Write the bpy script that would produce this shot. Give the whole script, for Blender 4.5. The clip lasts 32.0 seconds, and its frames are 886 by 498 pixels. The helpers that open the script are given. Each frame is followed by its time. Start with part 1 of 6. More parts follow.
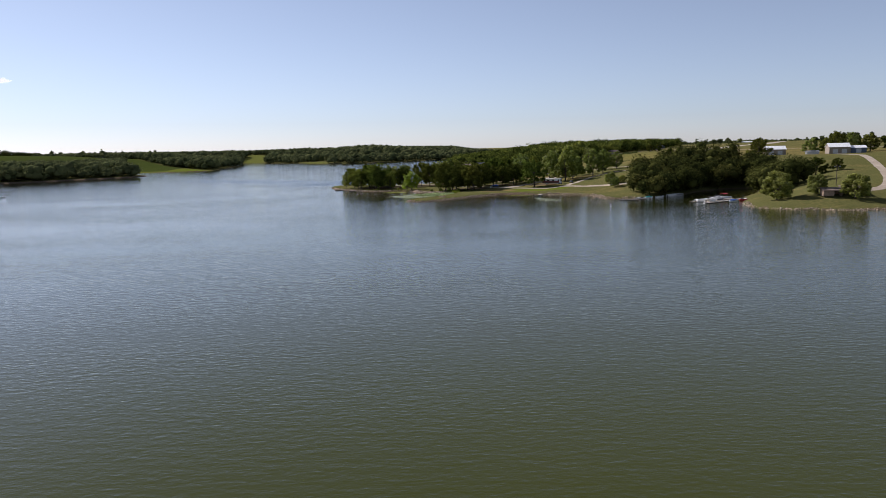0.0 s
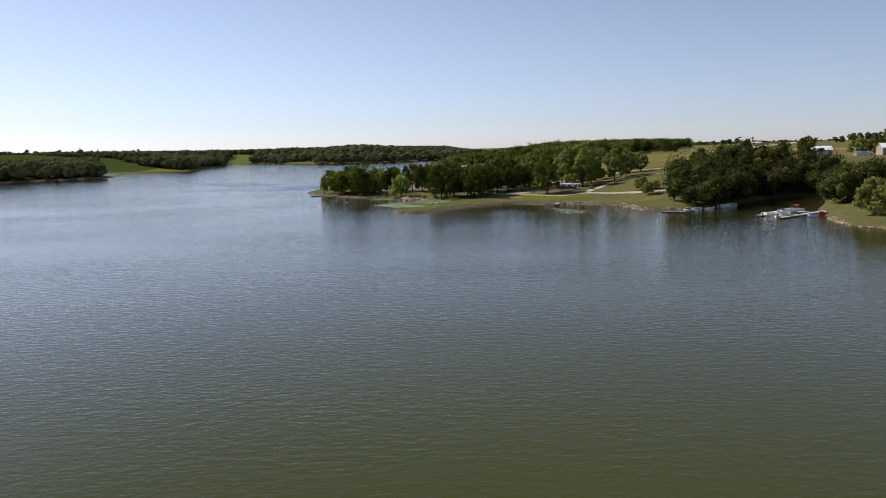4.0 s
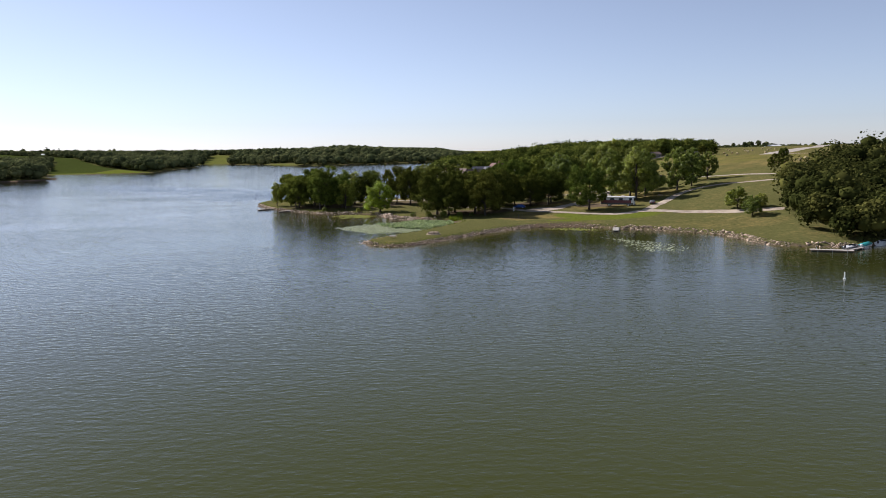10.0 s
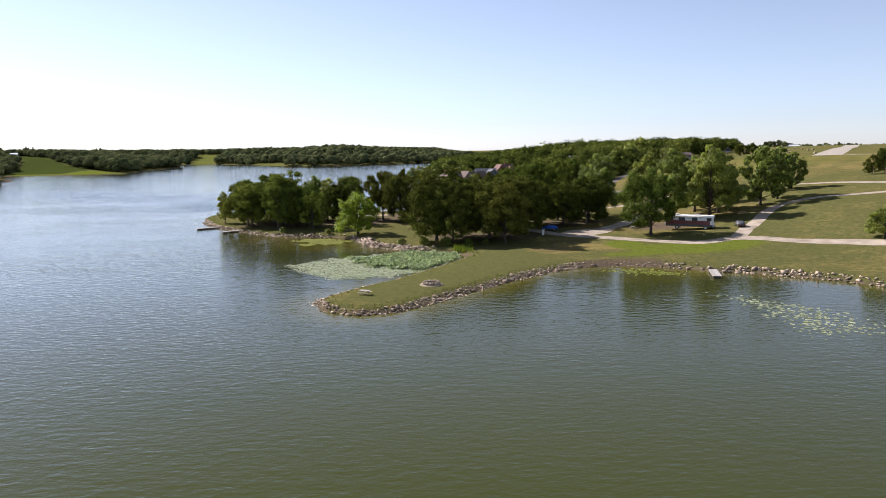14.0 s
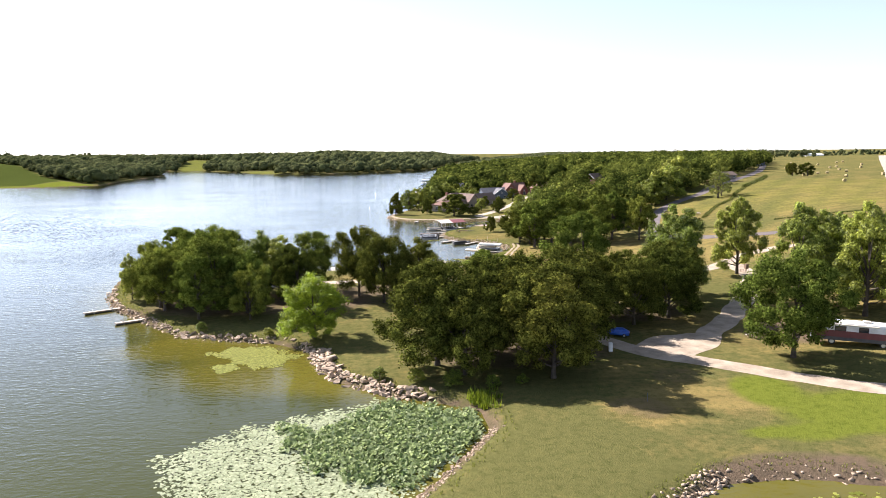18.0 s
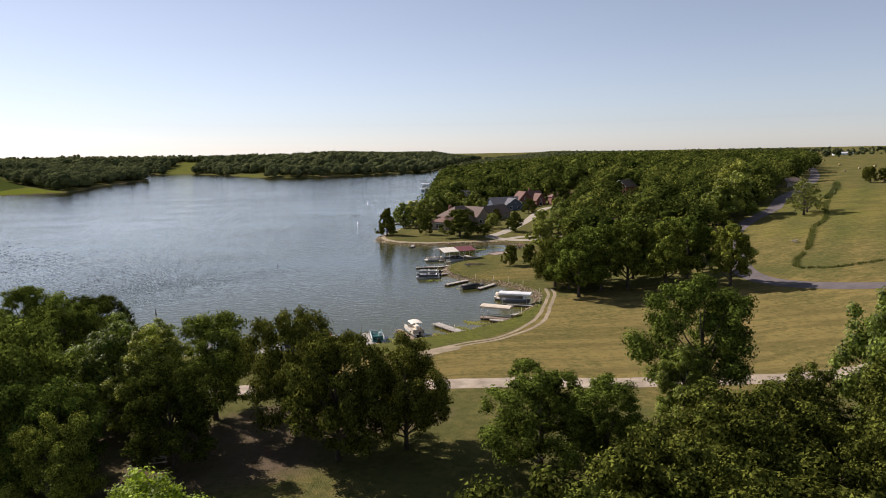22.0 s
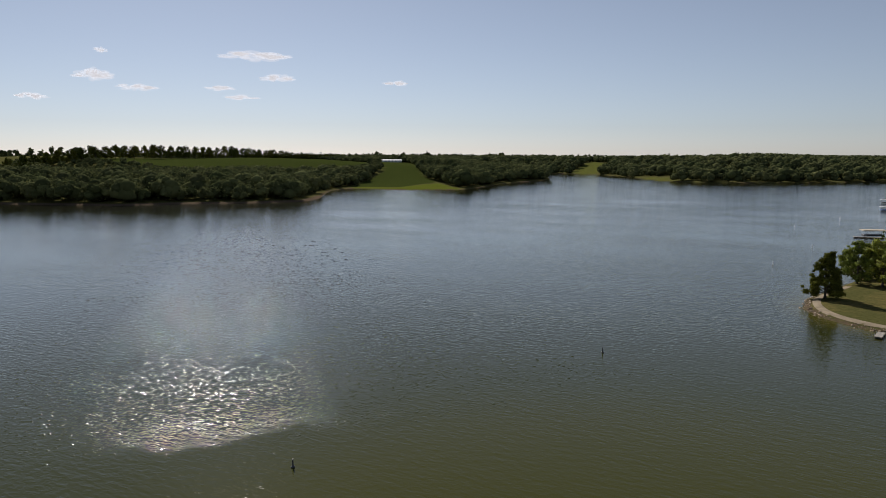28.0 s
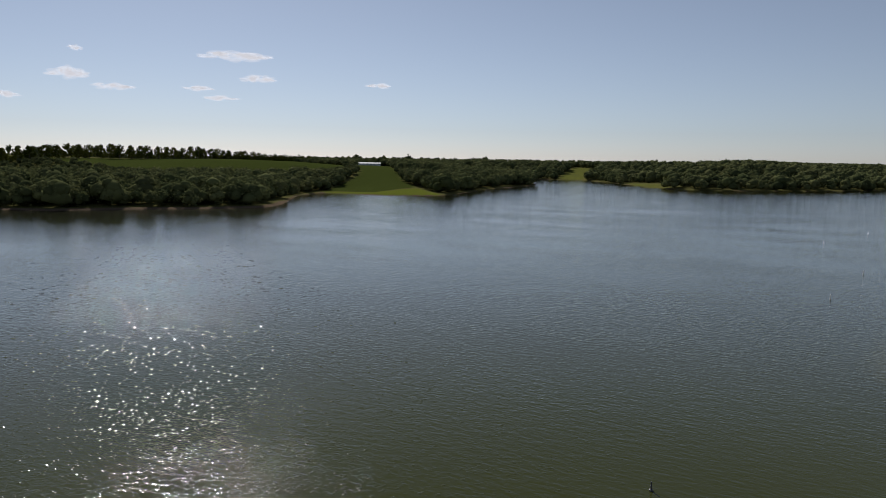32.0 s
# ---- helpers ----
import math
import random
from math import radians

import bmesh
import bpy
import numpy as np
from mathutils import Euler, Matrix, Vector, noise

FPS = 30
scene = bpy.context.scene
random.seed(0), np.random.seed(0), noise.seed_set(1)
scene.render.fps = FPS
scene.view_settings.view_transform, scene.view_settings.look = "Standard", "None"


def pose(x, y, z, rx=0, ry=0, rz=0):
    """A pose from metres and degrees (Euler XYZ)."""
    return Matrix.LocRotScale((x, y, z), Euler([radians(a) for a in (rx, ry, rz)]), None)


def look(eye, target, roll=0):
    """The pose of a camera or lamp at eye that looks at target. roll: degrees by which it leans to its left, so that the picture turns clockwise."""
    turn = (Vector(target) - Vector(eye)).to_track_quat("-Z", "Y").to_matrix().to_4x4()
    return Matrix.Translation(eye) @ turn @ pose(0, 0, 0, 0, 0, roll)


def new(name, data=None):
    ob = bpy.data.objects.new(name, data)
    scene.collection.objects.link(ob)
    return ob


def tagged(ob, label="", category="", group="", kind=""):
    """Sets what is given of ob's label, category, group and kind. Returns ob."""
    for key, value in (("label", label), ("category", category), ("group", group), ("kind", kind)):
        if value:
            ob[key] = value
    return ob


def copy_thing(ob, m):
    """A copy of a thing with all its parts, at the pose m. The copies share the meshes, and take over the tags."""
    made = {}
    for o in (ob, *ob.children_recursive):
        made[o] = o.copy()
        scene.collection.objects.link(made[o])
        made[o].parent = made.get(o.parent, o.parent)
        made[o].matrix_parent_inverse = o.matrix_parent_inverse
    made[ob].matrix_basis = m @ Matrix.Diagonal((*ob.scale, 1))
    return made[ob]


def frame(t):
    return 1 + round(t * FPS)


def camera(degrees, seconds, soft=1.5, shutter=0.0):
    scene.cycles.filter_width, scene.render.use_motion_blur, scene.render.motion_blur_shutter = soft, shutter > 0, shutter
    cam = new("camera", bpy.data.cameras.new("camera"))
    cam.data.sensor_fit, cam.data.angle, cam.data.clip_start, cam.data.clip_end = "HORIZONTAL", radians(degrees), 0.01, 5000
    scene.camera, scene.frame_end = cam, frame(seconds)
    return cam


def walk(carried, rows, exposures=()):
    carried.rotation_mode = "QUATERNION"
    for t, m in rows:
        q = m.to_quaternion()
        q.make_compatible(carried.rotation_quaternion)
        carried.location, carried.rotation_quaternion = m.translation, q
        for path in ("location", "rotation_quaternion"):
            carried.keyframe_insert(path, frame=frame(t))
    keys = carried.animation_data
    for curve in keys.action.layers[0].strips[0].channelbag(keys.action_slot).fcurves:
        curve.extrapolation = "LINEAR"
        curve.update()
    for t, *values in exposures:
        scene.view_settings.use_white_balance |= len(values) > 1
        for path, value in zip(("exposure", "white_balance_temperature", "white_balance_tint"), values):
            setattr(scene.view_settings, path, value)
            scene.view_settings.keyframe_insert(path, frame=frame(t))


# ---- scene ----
cam = camera(65.2, 32.0, soft=0.75)
PATH = [
    (0, (-4.025, -0.592, 27.923), (-3.988, 1.386, 27.634), -1.5),
    (1, (-3.645, 17.01, 27.915), (-3.606, 18.988, 27.625), -1.5),
    (2, (-3.667, 35.16, 27.67), (-3.621, 37.139, 27.38), -1.4),
    (3, (-3.584, 53.511, 27.315), (-3.532, 55.489, 27.027), -1.5),
    (3.5, (-3.839, 62.606, 27.189), (-3.783, 64.585, 26.9), -1.4),
    (5.5, (-3.91, 99.362, 26.158), (-3.844, 101.341, 25.873), -1.2),
    (6, (-4.295, 108.482, 25.932), (-4.226, 110.461, 25.648), -1.2),
    (7, (-3.277, 127.486, 25.659), (-3.205, 129.464, 25.375), -1.2),
    (8, (-3.439, 146.43, 25.502), (-3.361, 148.408, 25.22), -1.1),
    (9, (-3.266, 164.621, 25.044), (-3.182, 166.599, 24.764), -1.0),
    (10, (-2.271, 184.413, 24.674), (-2.185, 186.392, 24.392), -0.9),
    (11, (-1.999, 203.84, 24.568), (-1.911, 205.818, 24.286), -1.1),
    (12, (-1.161, 223.483, 24.374), (-1.073, 225.461, 24.091), -1.0),
    (13, (-0.89, 241.246, 24.16), (-0.795, 243.224, 23.88), -0.9),
    (14, (-0.082, 259.71, 24.741), (0.013, 261.688, 24.458), -0.8),
    (14.5, (0.033, 268.734, 25.711), (0.128, 270.712, 25.428), -1.0),
    (16.5, (1.39, 306.585, 29.509), (1.489, 308.563, 29.231), -0.7),
    (17, (2.018, 315.859, 30.809), (2.115, 317.837, 30.533), -0.7),
    (18, (2.805, 334.131, 34.816), (2.903, 336.11, 34.538), -0.7),
    (19, (3.806, 351.609, 37.438), (3.903, 353.587, 37.155), -1.0),
    (20, (4.765, 368.761, 37.937), (4.861, 370.739, 37.653), -1.0),
    (21, (5.409, 388.645, 37.808), (5.503, 390.623, 37.525), -1.1),
    (23, (6.798, 428.465, 36.537), (6.892, 430.444, 36.26), -1.0),
    (23.5, (7.097, 437.288, 36.476), (7.191, 439.267, 36.2), -1.0),
    (24, (7.112, 446.094, 36.553), (7.113, 448.075, 36.278), -1.0),
    (25, (7.718, 463.735, 36.832), (7.407, 465.692, 36.561), -0.8),
    (26, (6.849, 481.065, 36.76), (6.271, 482.961, 36.492), -0.4),
    (26.5, (5.774, 489.642, 36.966), (5.082, 491.499, 36.697), -0.5),
    (28.5, (-2.812, 524.193, 36.709), (-3.85, 525.882, 36.442), 0.1),
    (29, (-6.306, 532.51, 36.837), (-7.318, 534.215, 36.571), -0.0),
    (30, (-14.263, 548.395, 36.188), (-15.268, 550.105, 35.929), 0.1),
    (31, (-20.428, 560.141, 36.115), (-21.405, 561.867, 35.865), 0.4),
    (32, (-23.502, 566.147, 35.614), (-24.467, 567.88, 35.359), 0.6),
]
walk(cam, [(t, look(eye, target, roll)) for t, eye, target, roll in PATH],
     exposures=[(t, stops, kelvin, 20 - 2 * (t > 24) - 3 * (t > 28)) for t, stops, kelvin in ((0, 0.26, 5960), (6, 0.38, 5960), (11, 0.55, 5980), (13, 0.75, 6040), (14, 0.85, 6000), (16.5, 1.52, 6250), (18.2, 1.60, 6250), (19, 1.18, 6250), (20.5, 0.44, 6250), (23, 0.42, 6550), (25, 0.0, 6500), (26, -0.13, 6450), (29, -0.32, 6180), (32, -0.35, 6120))])

# ---- sky and sun ----
SUN_AZIMUTH, SUN_HEIGHT = -50.0, 36.5      # degrees clockwise from +y, degrees over the horizon
sky_world = bpy.data.worlds.new("sky")
scene.world = sky_world
sky_world.use_nodes = True
sky_nodes = sky_world.node_tree
sky_tex = sky_nodes.nodes.new("ShaderNodeTexSky")
sky_tex.sky_type, sky_tex.sun_disc = "NISHITA", False
sky_tex.sun_elevation, sky_tex.sun_rotation = radians(SUN_HEIGHT), radians(SUN_AZIMUTH)
sky_tex.air_density, sky_tex.dust_density, sky_tex.ozone_density, sky_tex.altitude = 0.8, 0.2, 3.2, 0
sky_haze = sky_nodes.nodes.new("ShaderNodeHueSaturation")        # a hazy, milky summer sky
sky_haze.inputs["Saturation"].default_value, sky_haze.inputs["Hue"].default_value = 0.62, 0.492
sky_nodes.links.new(sky_tex.outputs[0], sky_haze.inputs["Color"])
sky_nodes.links.new(sky_haze.outputs[0], sky_nodes.nodes["Background"].inputs[0])
sky_nodes.nodes["Background"].inputs[1].default_value = 0.078
sun_lamp = bpy.data.lights.new("sun", "SUN")
sun_lamp.energy, sun_lamp.angle, sun_lamp.color = 5.0, radians(0.53), (1.0, 0.95, 0.86)
sun = new("sun", sun_lamp)
sun_from = Vector((math.sin(radians(SUN_AZIMUTH)) * math.cos(radians(SUN_HEIGHT)),
                   math.cos(radians(SUN_AZIMUTH)) * math.cos(radians(SUN_HEIGHT)), math.sin(radians(SUN_HEIGHT))))
sun.matrix_world = look(sun_from * 500 + Vector((0, 500, 0)), (0, 500, 0))

# ---- materials ----
def material(name):
    m = bpy.data.materials.new(name)
    m.use_nodes = True
    return m, m.node_tree.nodes, m.node_tree.links, m.node_tree.nodes["Principled BSDF"]


def ramp(nodes, stops):
    r = nodes.new("ShaderNodeValToRGB")
    while len(r.color_ramp.elements) < len(stops):
        r.color_ramp.elements.new(0.5)
    for e, (p, c) in zip(r.color_ramp.elements, stops):
        e.position, e.color = p, (*c, 1)
    return r


def noise_at(nodes, links, coord, scale, detail=4.0, rough=0.55):
    n = nodes.new("ShaderNodeTexNoise")
    n.inputs["Scale"].default_value, n.inputs["Detail"].default_value, n.inputs["Roughness"].default_value = scale, detail, rough
    links.new(coord, n.inputs["Vector"])
    return n.outputs["Fac"]


def mix_colour(nodes, links, fac, a, b, blend="MIX"):
    m = nodes.new("ShaderNodeMix")
    m.data_type, m.blend_type = "RGBA", blend
    for sock, v in ((m.inputs[0], fac), (m.inputs[6], a), (m.inputs[7], b)):
        if isinstance(v, (int, float)):
            sock.default_value = v
        elif isinstance(v, tuple):
            sock.default_value = (*v, 1)
        else:
            links.new(v, sock)
    return m.outputs[2]


def maths(nodes, links, op, a, b=0.0):
    m = nodes.new("ShaderNodeMath")
    m.operation = op
    for sock, v in zip(m.inputs, (a, b)):
        if isinstance(v, (int, float)):
            sock.default_value = v
        else:
            links.new(v, sock)
    return m.outputs[0]


def worn(name, colour, dark=None, scale=3.0, rough=0.8, metal=0.0, bump=0.15, spread=0.25, fine=40.0, per_object=0.0):
    """A plain surface with stains at two scales, a little grain and relief."""
    m, nodes, links, shader = material(name)
    co = nodes.new("ShaderNodeTexCoord").outputs["Object"]
    dark = dark or tuple(c * (1 - spread) for c in colour)
    big, small = noise_at(nodes, links, co, scale, 5), noise_at(nodes, links, co, fine, 3)
    fac = maths(nodes, links, "ADD", maths(nodes, links, "MULTIPLY", big, 0.7), maths(nodes, links, "MULTIPLY", small, 0.3))
    r = ramp(nodes, [(0.36, dark), (0.62, colour)])
    links.new(fac, r.inputs[0])
    out = r.outputs[0]
    if per_object:
        hsv = nodes.new("ShaderNodeHueSaturation")
        rnd = nodes.new("ShaderNodeObjectInfo").outputs["Random"]
        links.new(maths(nodes, links, "ADD", maths(nodes, links, "MULTIPLY", rnd, per_object), 1 - per_object / 2), hsv.inputs["Value"])
        links.new(out, hsv.inputs["Color"])
        out = hsv.outputs[0]
    links.new(out, shader.inputs["Base Color"])
    shader.inputs["Roughness"].default_value, shader.inputs["Metallic"].default_value = rough, metal
    b = nodes.new("ShaderNodeBump")
    b.inputs["Strength"].default_value, b.inputs["Distance"].default_value = bump, 0.02
    links.new(small, b.inputs["Height"])
    links.new(b.outputs[0], shader.inputs["Normal"])
    return m


def leafy(name, low, high, tone=0.5, mass=False, thin_part=0.5, sprays=False, drift=0.035):
    """Leaves: each leaf clump takes its own green, and lets some light through."""
    m, nodes, links, shader = material(name)
    geo, info = nodes.new("ShaderNodeNewGeometry"), nodes.new("ShaderNodeObjectInfo")
    r = ramp(nodes, [(0.0, low), (0.75, high), (1.0, tuple(c * 1.25 for c in high))])
    links.new(geo.outputs["Random Per Island"], r.inputs[0])
    hsv = nodes.new("ShaderNodeHueSaturation")
    links.new(r.outputs[0], hsv.inputs["Color"])
    own = info.outputs["Random"]
    if mass:                                   # each tree of a mass has its own tone
        tree = nodes.new("ShaderNodeAttribute")
        tree.attribute_name = "tone"
        own = tree.outputs["Fac"]
    value = maths(nodes, links, "ADD", maths(nodes, links, "MULTIPLY", own, tone), 1 - tone / 2)
    if sprays:                                 # and each spray of a crown too
        spray = nodes.new("ShaderNodeAttribute")
        spray.attribute_name = "spray"
        value = maths(nodes, links, "MULTIPLY", value, maths(nodes, links, "ADD", maths(nodes, links, "MULTIPLY", spray.outputs["Fac"], 0.7), 0.65))
    links.new(value, hsv.inputs["Value"])
    links.new(maths(nodes, links, "ADD", maths(nodes, links, "MULTIPLY", own, -drift), 0.5 + drift * 0.43), hsv.inputs["Hue"])
    links.new(hsv.outputs[0], shader.inputs["Base Color"])
    shader.inputs["Roughness"].default_value = 0.6
    shader.inputs["Specular IOR Level"].default_value = 0.25 if thin_part > 0.3 else 0.0
    thin = nodes.new("ShaderNodeBsdfTranslucent")
    links.new(hsv.outputs[0], thin.inputs["Color"])
    both = nodes.new("ShaderNodeMixShader")
    both.inputs[0].default_value = thin_part
    links.new(shader.outputs[0], both.inputs[1])
    links.new(thin.outputs[0], both.inputs[2])
    links.new(both.outputs[0], nodes["Material Output"].inputs["Surface"])
    return m


def water_material(name="lake_water", rippled=True):
    m, nodes, links, shader = material(name)
    co = nodes.new("ShaderNodeTexCoord").outputs["Object"]
    # silt and weed tint the shallow water
    shallow = nodes.new("ShaderNodeAttribute")
    shallow.attribute_name = "shallow"
    deep = mix_colour(nodes, links, noise_at(nodes, links, co, 0.012, 3), (0.036, 0.041, 0.0100), (0.047, 0.051, 0.0120))
    links.new(mix_colour(nodes, links, shallow.outputs["Fac"], deep, (0.10, 0.088, 0.014)), shader.inputs["Base Color"])
    shader.inputs["Roughness"].default_value = 1.0
    shader.inputs["Specular IOR Level"].default_value = 0.0

    def turned(angle, sx, sy):
        n = nodes.new("ShaderNodeMapping")
        n.inputs["Rotation"].default_value, n.inputs["Scale"].default_value = (0, 0, radians(angle)), (sx, sy, 1)
        links.new(co, n.inputs["Vector"])
        return n.outputs[0]
    # wind ripples: long low crests across the lake, a shorter chop between them, and gusts that roughen some reaches
    long_ = noise_at(nodes, links, turned(9, 0.42, 1.0), 0.9, 2, 0.5)
    chop = noise_at(nodes, links, turned(-13, 0.5, 1.0), 1.9, 2, 0.55)
    cross = noise_at(nodes, links, turned(27, 0.55, 1.0), 1.35, 1, 0.4)
    gust = noise_at(nodes, links, turned(-10, 0.4, 1.0), 0.02, 3)
    strength = ramp(nodes, [(0.36, (0.6,) * 3), (0.62, (1.05,) * 3)])
    links.new(gust, strength.inputs[0])
    height_ = maths(nodes, links, "MULTIPLY", long_, 0.074)
    for wave, tall in ((chop, 0.050), (cross, 0.036)):
        height_ = maths(nodes, links, "ADD", height_, maths(nodes, links, "MULTIPLY", wave, tall))
    calm = nodes.new("ShaderNodeAttribute")          # sheltered bays lie calmer than the open lake
    calm.attribute_name = "wind"
    height_ = maths(nodes, links, "MULTIPLY", maths(nodes, links, "MULTIPLY", height_, strength.outputs[0]), calm.outputs["Fac"])
    b = nodes.new("ShaderNodeBump")
    b.inputs["Strength"].default_value, b.inputs["Distance"].default_value = 1.0, 1.0
    links.new(height_, b.inputs["Height"])
    # the gloss that a polarising filter leaves: little from above, full at a glancing angle
    fresnel, gloss, both = nodes.new("ShaderNodeFresnel"), nodes.new("ShaderNodeBsdfAnisotropic"), nodes.new("ShaderNodeMixShader")
    fresnel.inputs["IOR"].default_value = 1.33
    gloss.inputs["Roughness"].default_value = 0.06 if rippled else 0.085
    for node in (fresnel, gloss) if rippled else ():
        links.new(b.outputs[0], node.inputs["Normal"])
    shine = maths(nodes, links, "SUBTRACT", maths(nodes, links, "MULTIPLY", fresnel.outputs[0], 1.5), 0.06)
    if not rippled:                            # steep little crests keep their full gloss
        shine = maths(nodes, links, "MAXIMUM", fresnel.outputs[0], shine)
    links.new(maths(nodes, links, "MINIMUM", maths(nodes, links, "MAXIMUM", shine, 0.008), 1.0), both.inputs[0])
    links.new(shader.outputs[0], both.inputs[1])
    links.new(gloss.outputs[0], both.inputs[2])
    links.new(both.outputs[0], nodes["Material Output"].inputs["Surface"])
    return m


def ground_material():
    m, nodes, links, shader = material("ground_cover")
    co = nodes.new("ShaderNodeTexCoord").outputs["Object"]
    zone = nodes.new("ShaderNodeAttribute")
    zone.attribute_name = "zone"
    parts = nodes.new("ShaderNodeSeparateColor")
    links.new(zone.outputs["Color"], parts.inputs[0])
    dry, lush, bare = parts.outputs
    patch, blade, mid = noise_at(nodes, links, co, 0.06, 5, 0.6), noise_at(nodes, links, co, 5.0, 4, 0.7), noise_at(nodes, links, co, 0.45, 5, 0.65)
    green = mix_colour(nodes, links, blade, (0.067, 0.069, 0.021), (0.139, 0.133, 0.049))
    mown = nodes.new("ShaderNodeMapping")
    mown.inputs["Rotation"].default_value, mown.inputs["Scale"].default_value = (0, 0, radians(14)), (0.022, 0.30, 1)
    links.new(co, mown.inputs["Vector"])
    streak = ramp(nodes, [(0.40, (0, 0, 0)), (0.58, (1, 1, 1))])
    links.new(noise_at(nodes, links, mown.outputs[0], 1.0, 4, 0.6), streak.inputs[0])
    straw = mix_colour(nodes, links, streak.outputs[0], mix_colour(nodes, links, blade, (0.116, 0.095, 0.034), (0.180, 0.143, 0.054)),
                       mix_colour(nodes, links, blade, (0.156, 0.121, 0.041), (0.254, 0.196, 0.075)))
    field = mix_colour(nodes, links, mid, mix_colour(nodes, links, blade, (0.028, 0.040, 0.009), (0.052, 0.068, 0.016)), mix_colour(nodes, links, blade, (0.040, 0.052, 0.012), (0.074, 0.088, 0.022)))
    fresh = mix_colour(nodes, links, blade, (0.080, 0.096, 0.013), (0.146, 0.168, 0.028))
    soil = mix_colour(nodes, links, blade, (0.080, 0.059, 0.039), (0.168, 0.126, 0.084))
    def edge(mask, amount=0.5):
        r = ramp(nodes, [(0.28, (0, 0, 0)), (0.72, (1, 1, 1))])
        v = maths(nodes, links, "ADD", maths(nodes, links, "MULTIPLY", patch, amount), maths(nodes, links, "MULTIPLY", mid, amount))
        links.new(maths(nodes, links, "SUBTRACT", maths(nodes, links, "ADD", mask, v), amount), r.inputs[0])
        return r.outputs[0]
    c = mix_colour(nodes, links, edge(dry, 1.0), green, straw)
    c = mix_colour(nodes, links, edge(lush, 0.3), c, field)
    c = mix_colour(nodes, links, edge(zone.outputs["Alpha"], 0.5), c, fresh)
    c = mix_colour(nodes, links, edge(bare, 0.4), c, soil)
    clump = ramp(nodes, [(0.34, (0.70, 0.74, 0.66)), (0.5, (1, 1, 1)), (0.68, (1.18, 1.12, 1.08))])
    links.new(noise_at(nodes, links, co, 0.9, 6, 0.72), clump.inputs[0])
    c = mix_colour(nodes, links, 0.85, c, clump.outputs[0], "MULTIPLY")
    links.new(c, shader.inputs["Base Color"])
    shader.inputs["Roughness"].default_value = 0.95
    shader.inputs["Specular IOR Level"].default_value = 0.0
    b = nodes.new("ShaderNodeBump")
    b.inputs["Strength"].default_value, b.inputs["Distance"].default_value = 0.7, 0.25
    links.new(blade, b.inputs["Height"])
    links.new(b.outputs[0], shader.inputs["Normal"])
    return m


M_WATER, M_WAVELET, M_GROUND = water_material(), water_material("wavelet_water", False), ground_material()
M_GRAVEL = worn("pale_gravel", (0.41, 0.335, 0.245), (0.215, 0.168, 0.115), 0.35, 0.95, bump=0.6, fine=7, spread=0.35)
M_DIRT = worn("pale_dirt", (0.32, 0.25, 0.155), (0.19, 0.148, 0.086), 0.5, 0.95, bump=0.5, fine=7)
M_ASPHALT = worn("old_asphalt", (0.128, 0.104, 0.098), (0.078, 0.064, 0.061), 0.3, 0.95, bump=0.3, fine=12)
M_CONCRETE = worn("concrete", (0.37, 0.315, 0.24), (0.27, 0.23, 0.175), 0.8, 0.9, fine=15)
M_ROCK = worn("riprap_stone", (0.48, 0.365, 0.255), (0.17, 0.125, 0.084), 1.5, 0.95, bump=0.8, fine=9, per_object=0.5)
M_BARK = worn("bark", (0.10, 0.078, 0.058), (0.045, 0.035, 0.026), 2, 0.95, bump=0.8, fine=14)
M_OAK = leafy("oak_leaves", (0.016, 0.021, 0.004), (0.124, 0.139, 0.024), sprays=True, thin_part=0.18)
M_MIXED = leafy("shore_oak_leaves", (0.030, 0.042, 0.007), (0.185, 0.225, 0.037), sprays=True, thin_part=0.24)
M_ASH = leafy("ash_leaves", (0.046, 0.066, 0.009), (0.290, 0.335, 0.048), sprays=True, thin_part=0.36)
M_LIME = leafy("bright_leaves", (0.110, 0.165, 0.010), (0.285, 0.360, 0.026), 0.1, sprays=True, thin_part=0.42, drift=0.0)
M_WILLOW = leafy("willow_leaves", (0.062, 0.080, 0.014), (0.210, 0.232, 0.040), sprays=True, thin_part=0.4)
M_WOOD = leafy("woodland_leaves", (0.0260, 0.0400, 0.0080), (0.1130, 0.1340, 0.0245), 1.1, True, thin_part=0.3)
# far leaves greyed and blued: distance haze is mixed into their colour
M_FAR_WOOD = leafy("hazy_far_leaves", (0.064, 0.075, 0.033), (0.116, 0.130, 0.052), 0.6, True, 0.25)
# pad and lotus greens are paled, the sky's sheen mixed into the colour
M_PAD = leafy("lily_pads", (0.30, 0.34, 0.19), (0.53, 0.57, 0.36), 0.1)
M_LOTUS = leafy("lotus_leaves", (0.09, 0.14, 0.042), (0.36, 0.42, 0.18), 0.1)
M_WEED = leafy("water_weed", (0.20, 0.22, 0.03), (0.38, 0.38, 0.08), 0.1)
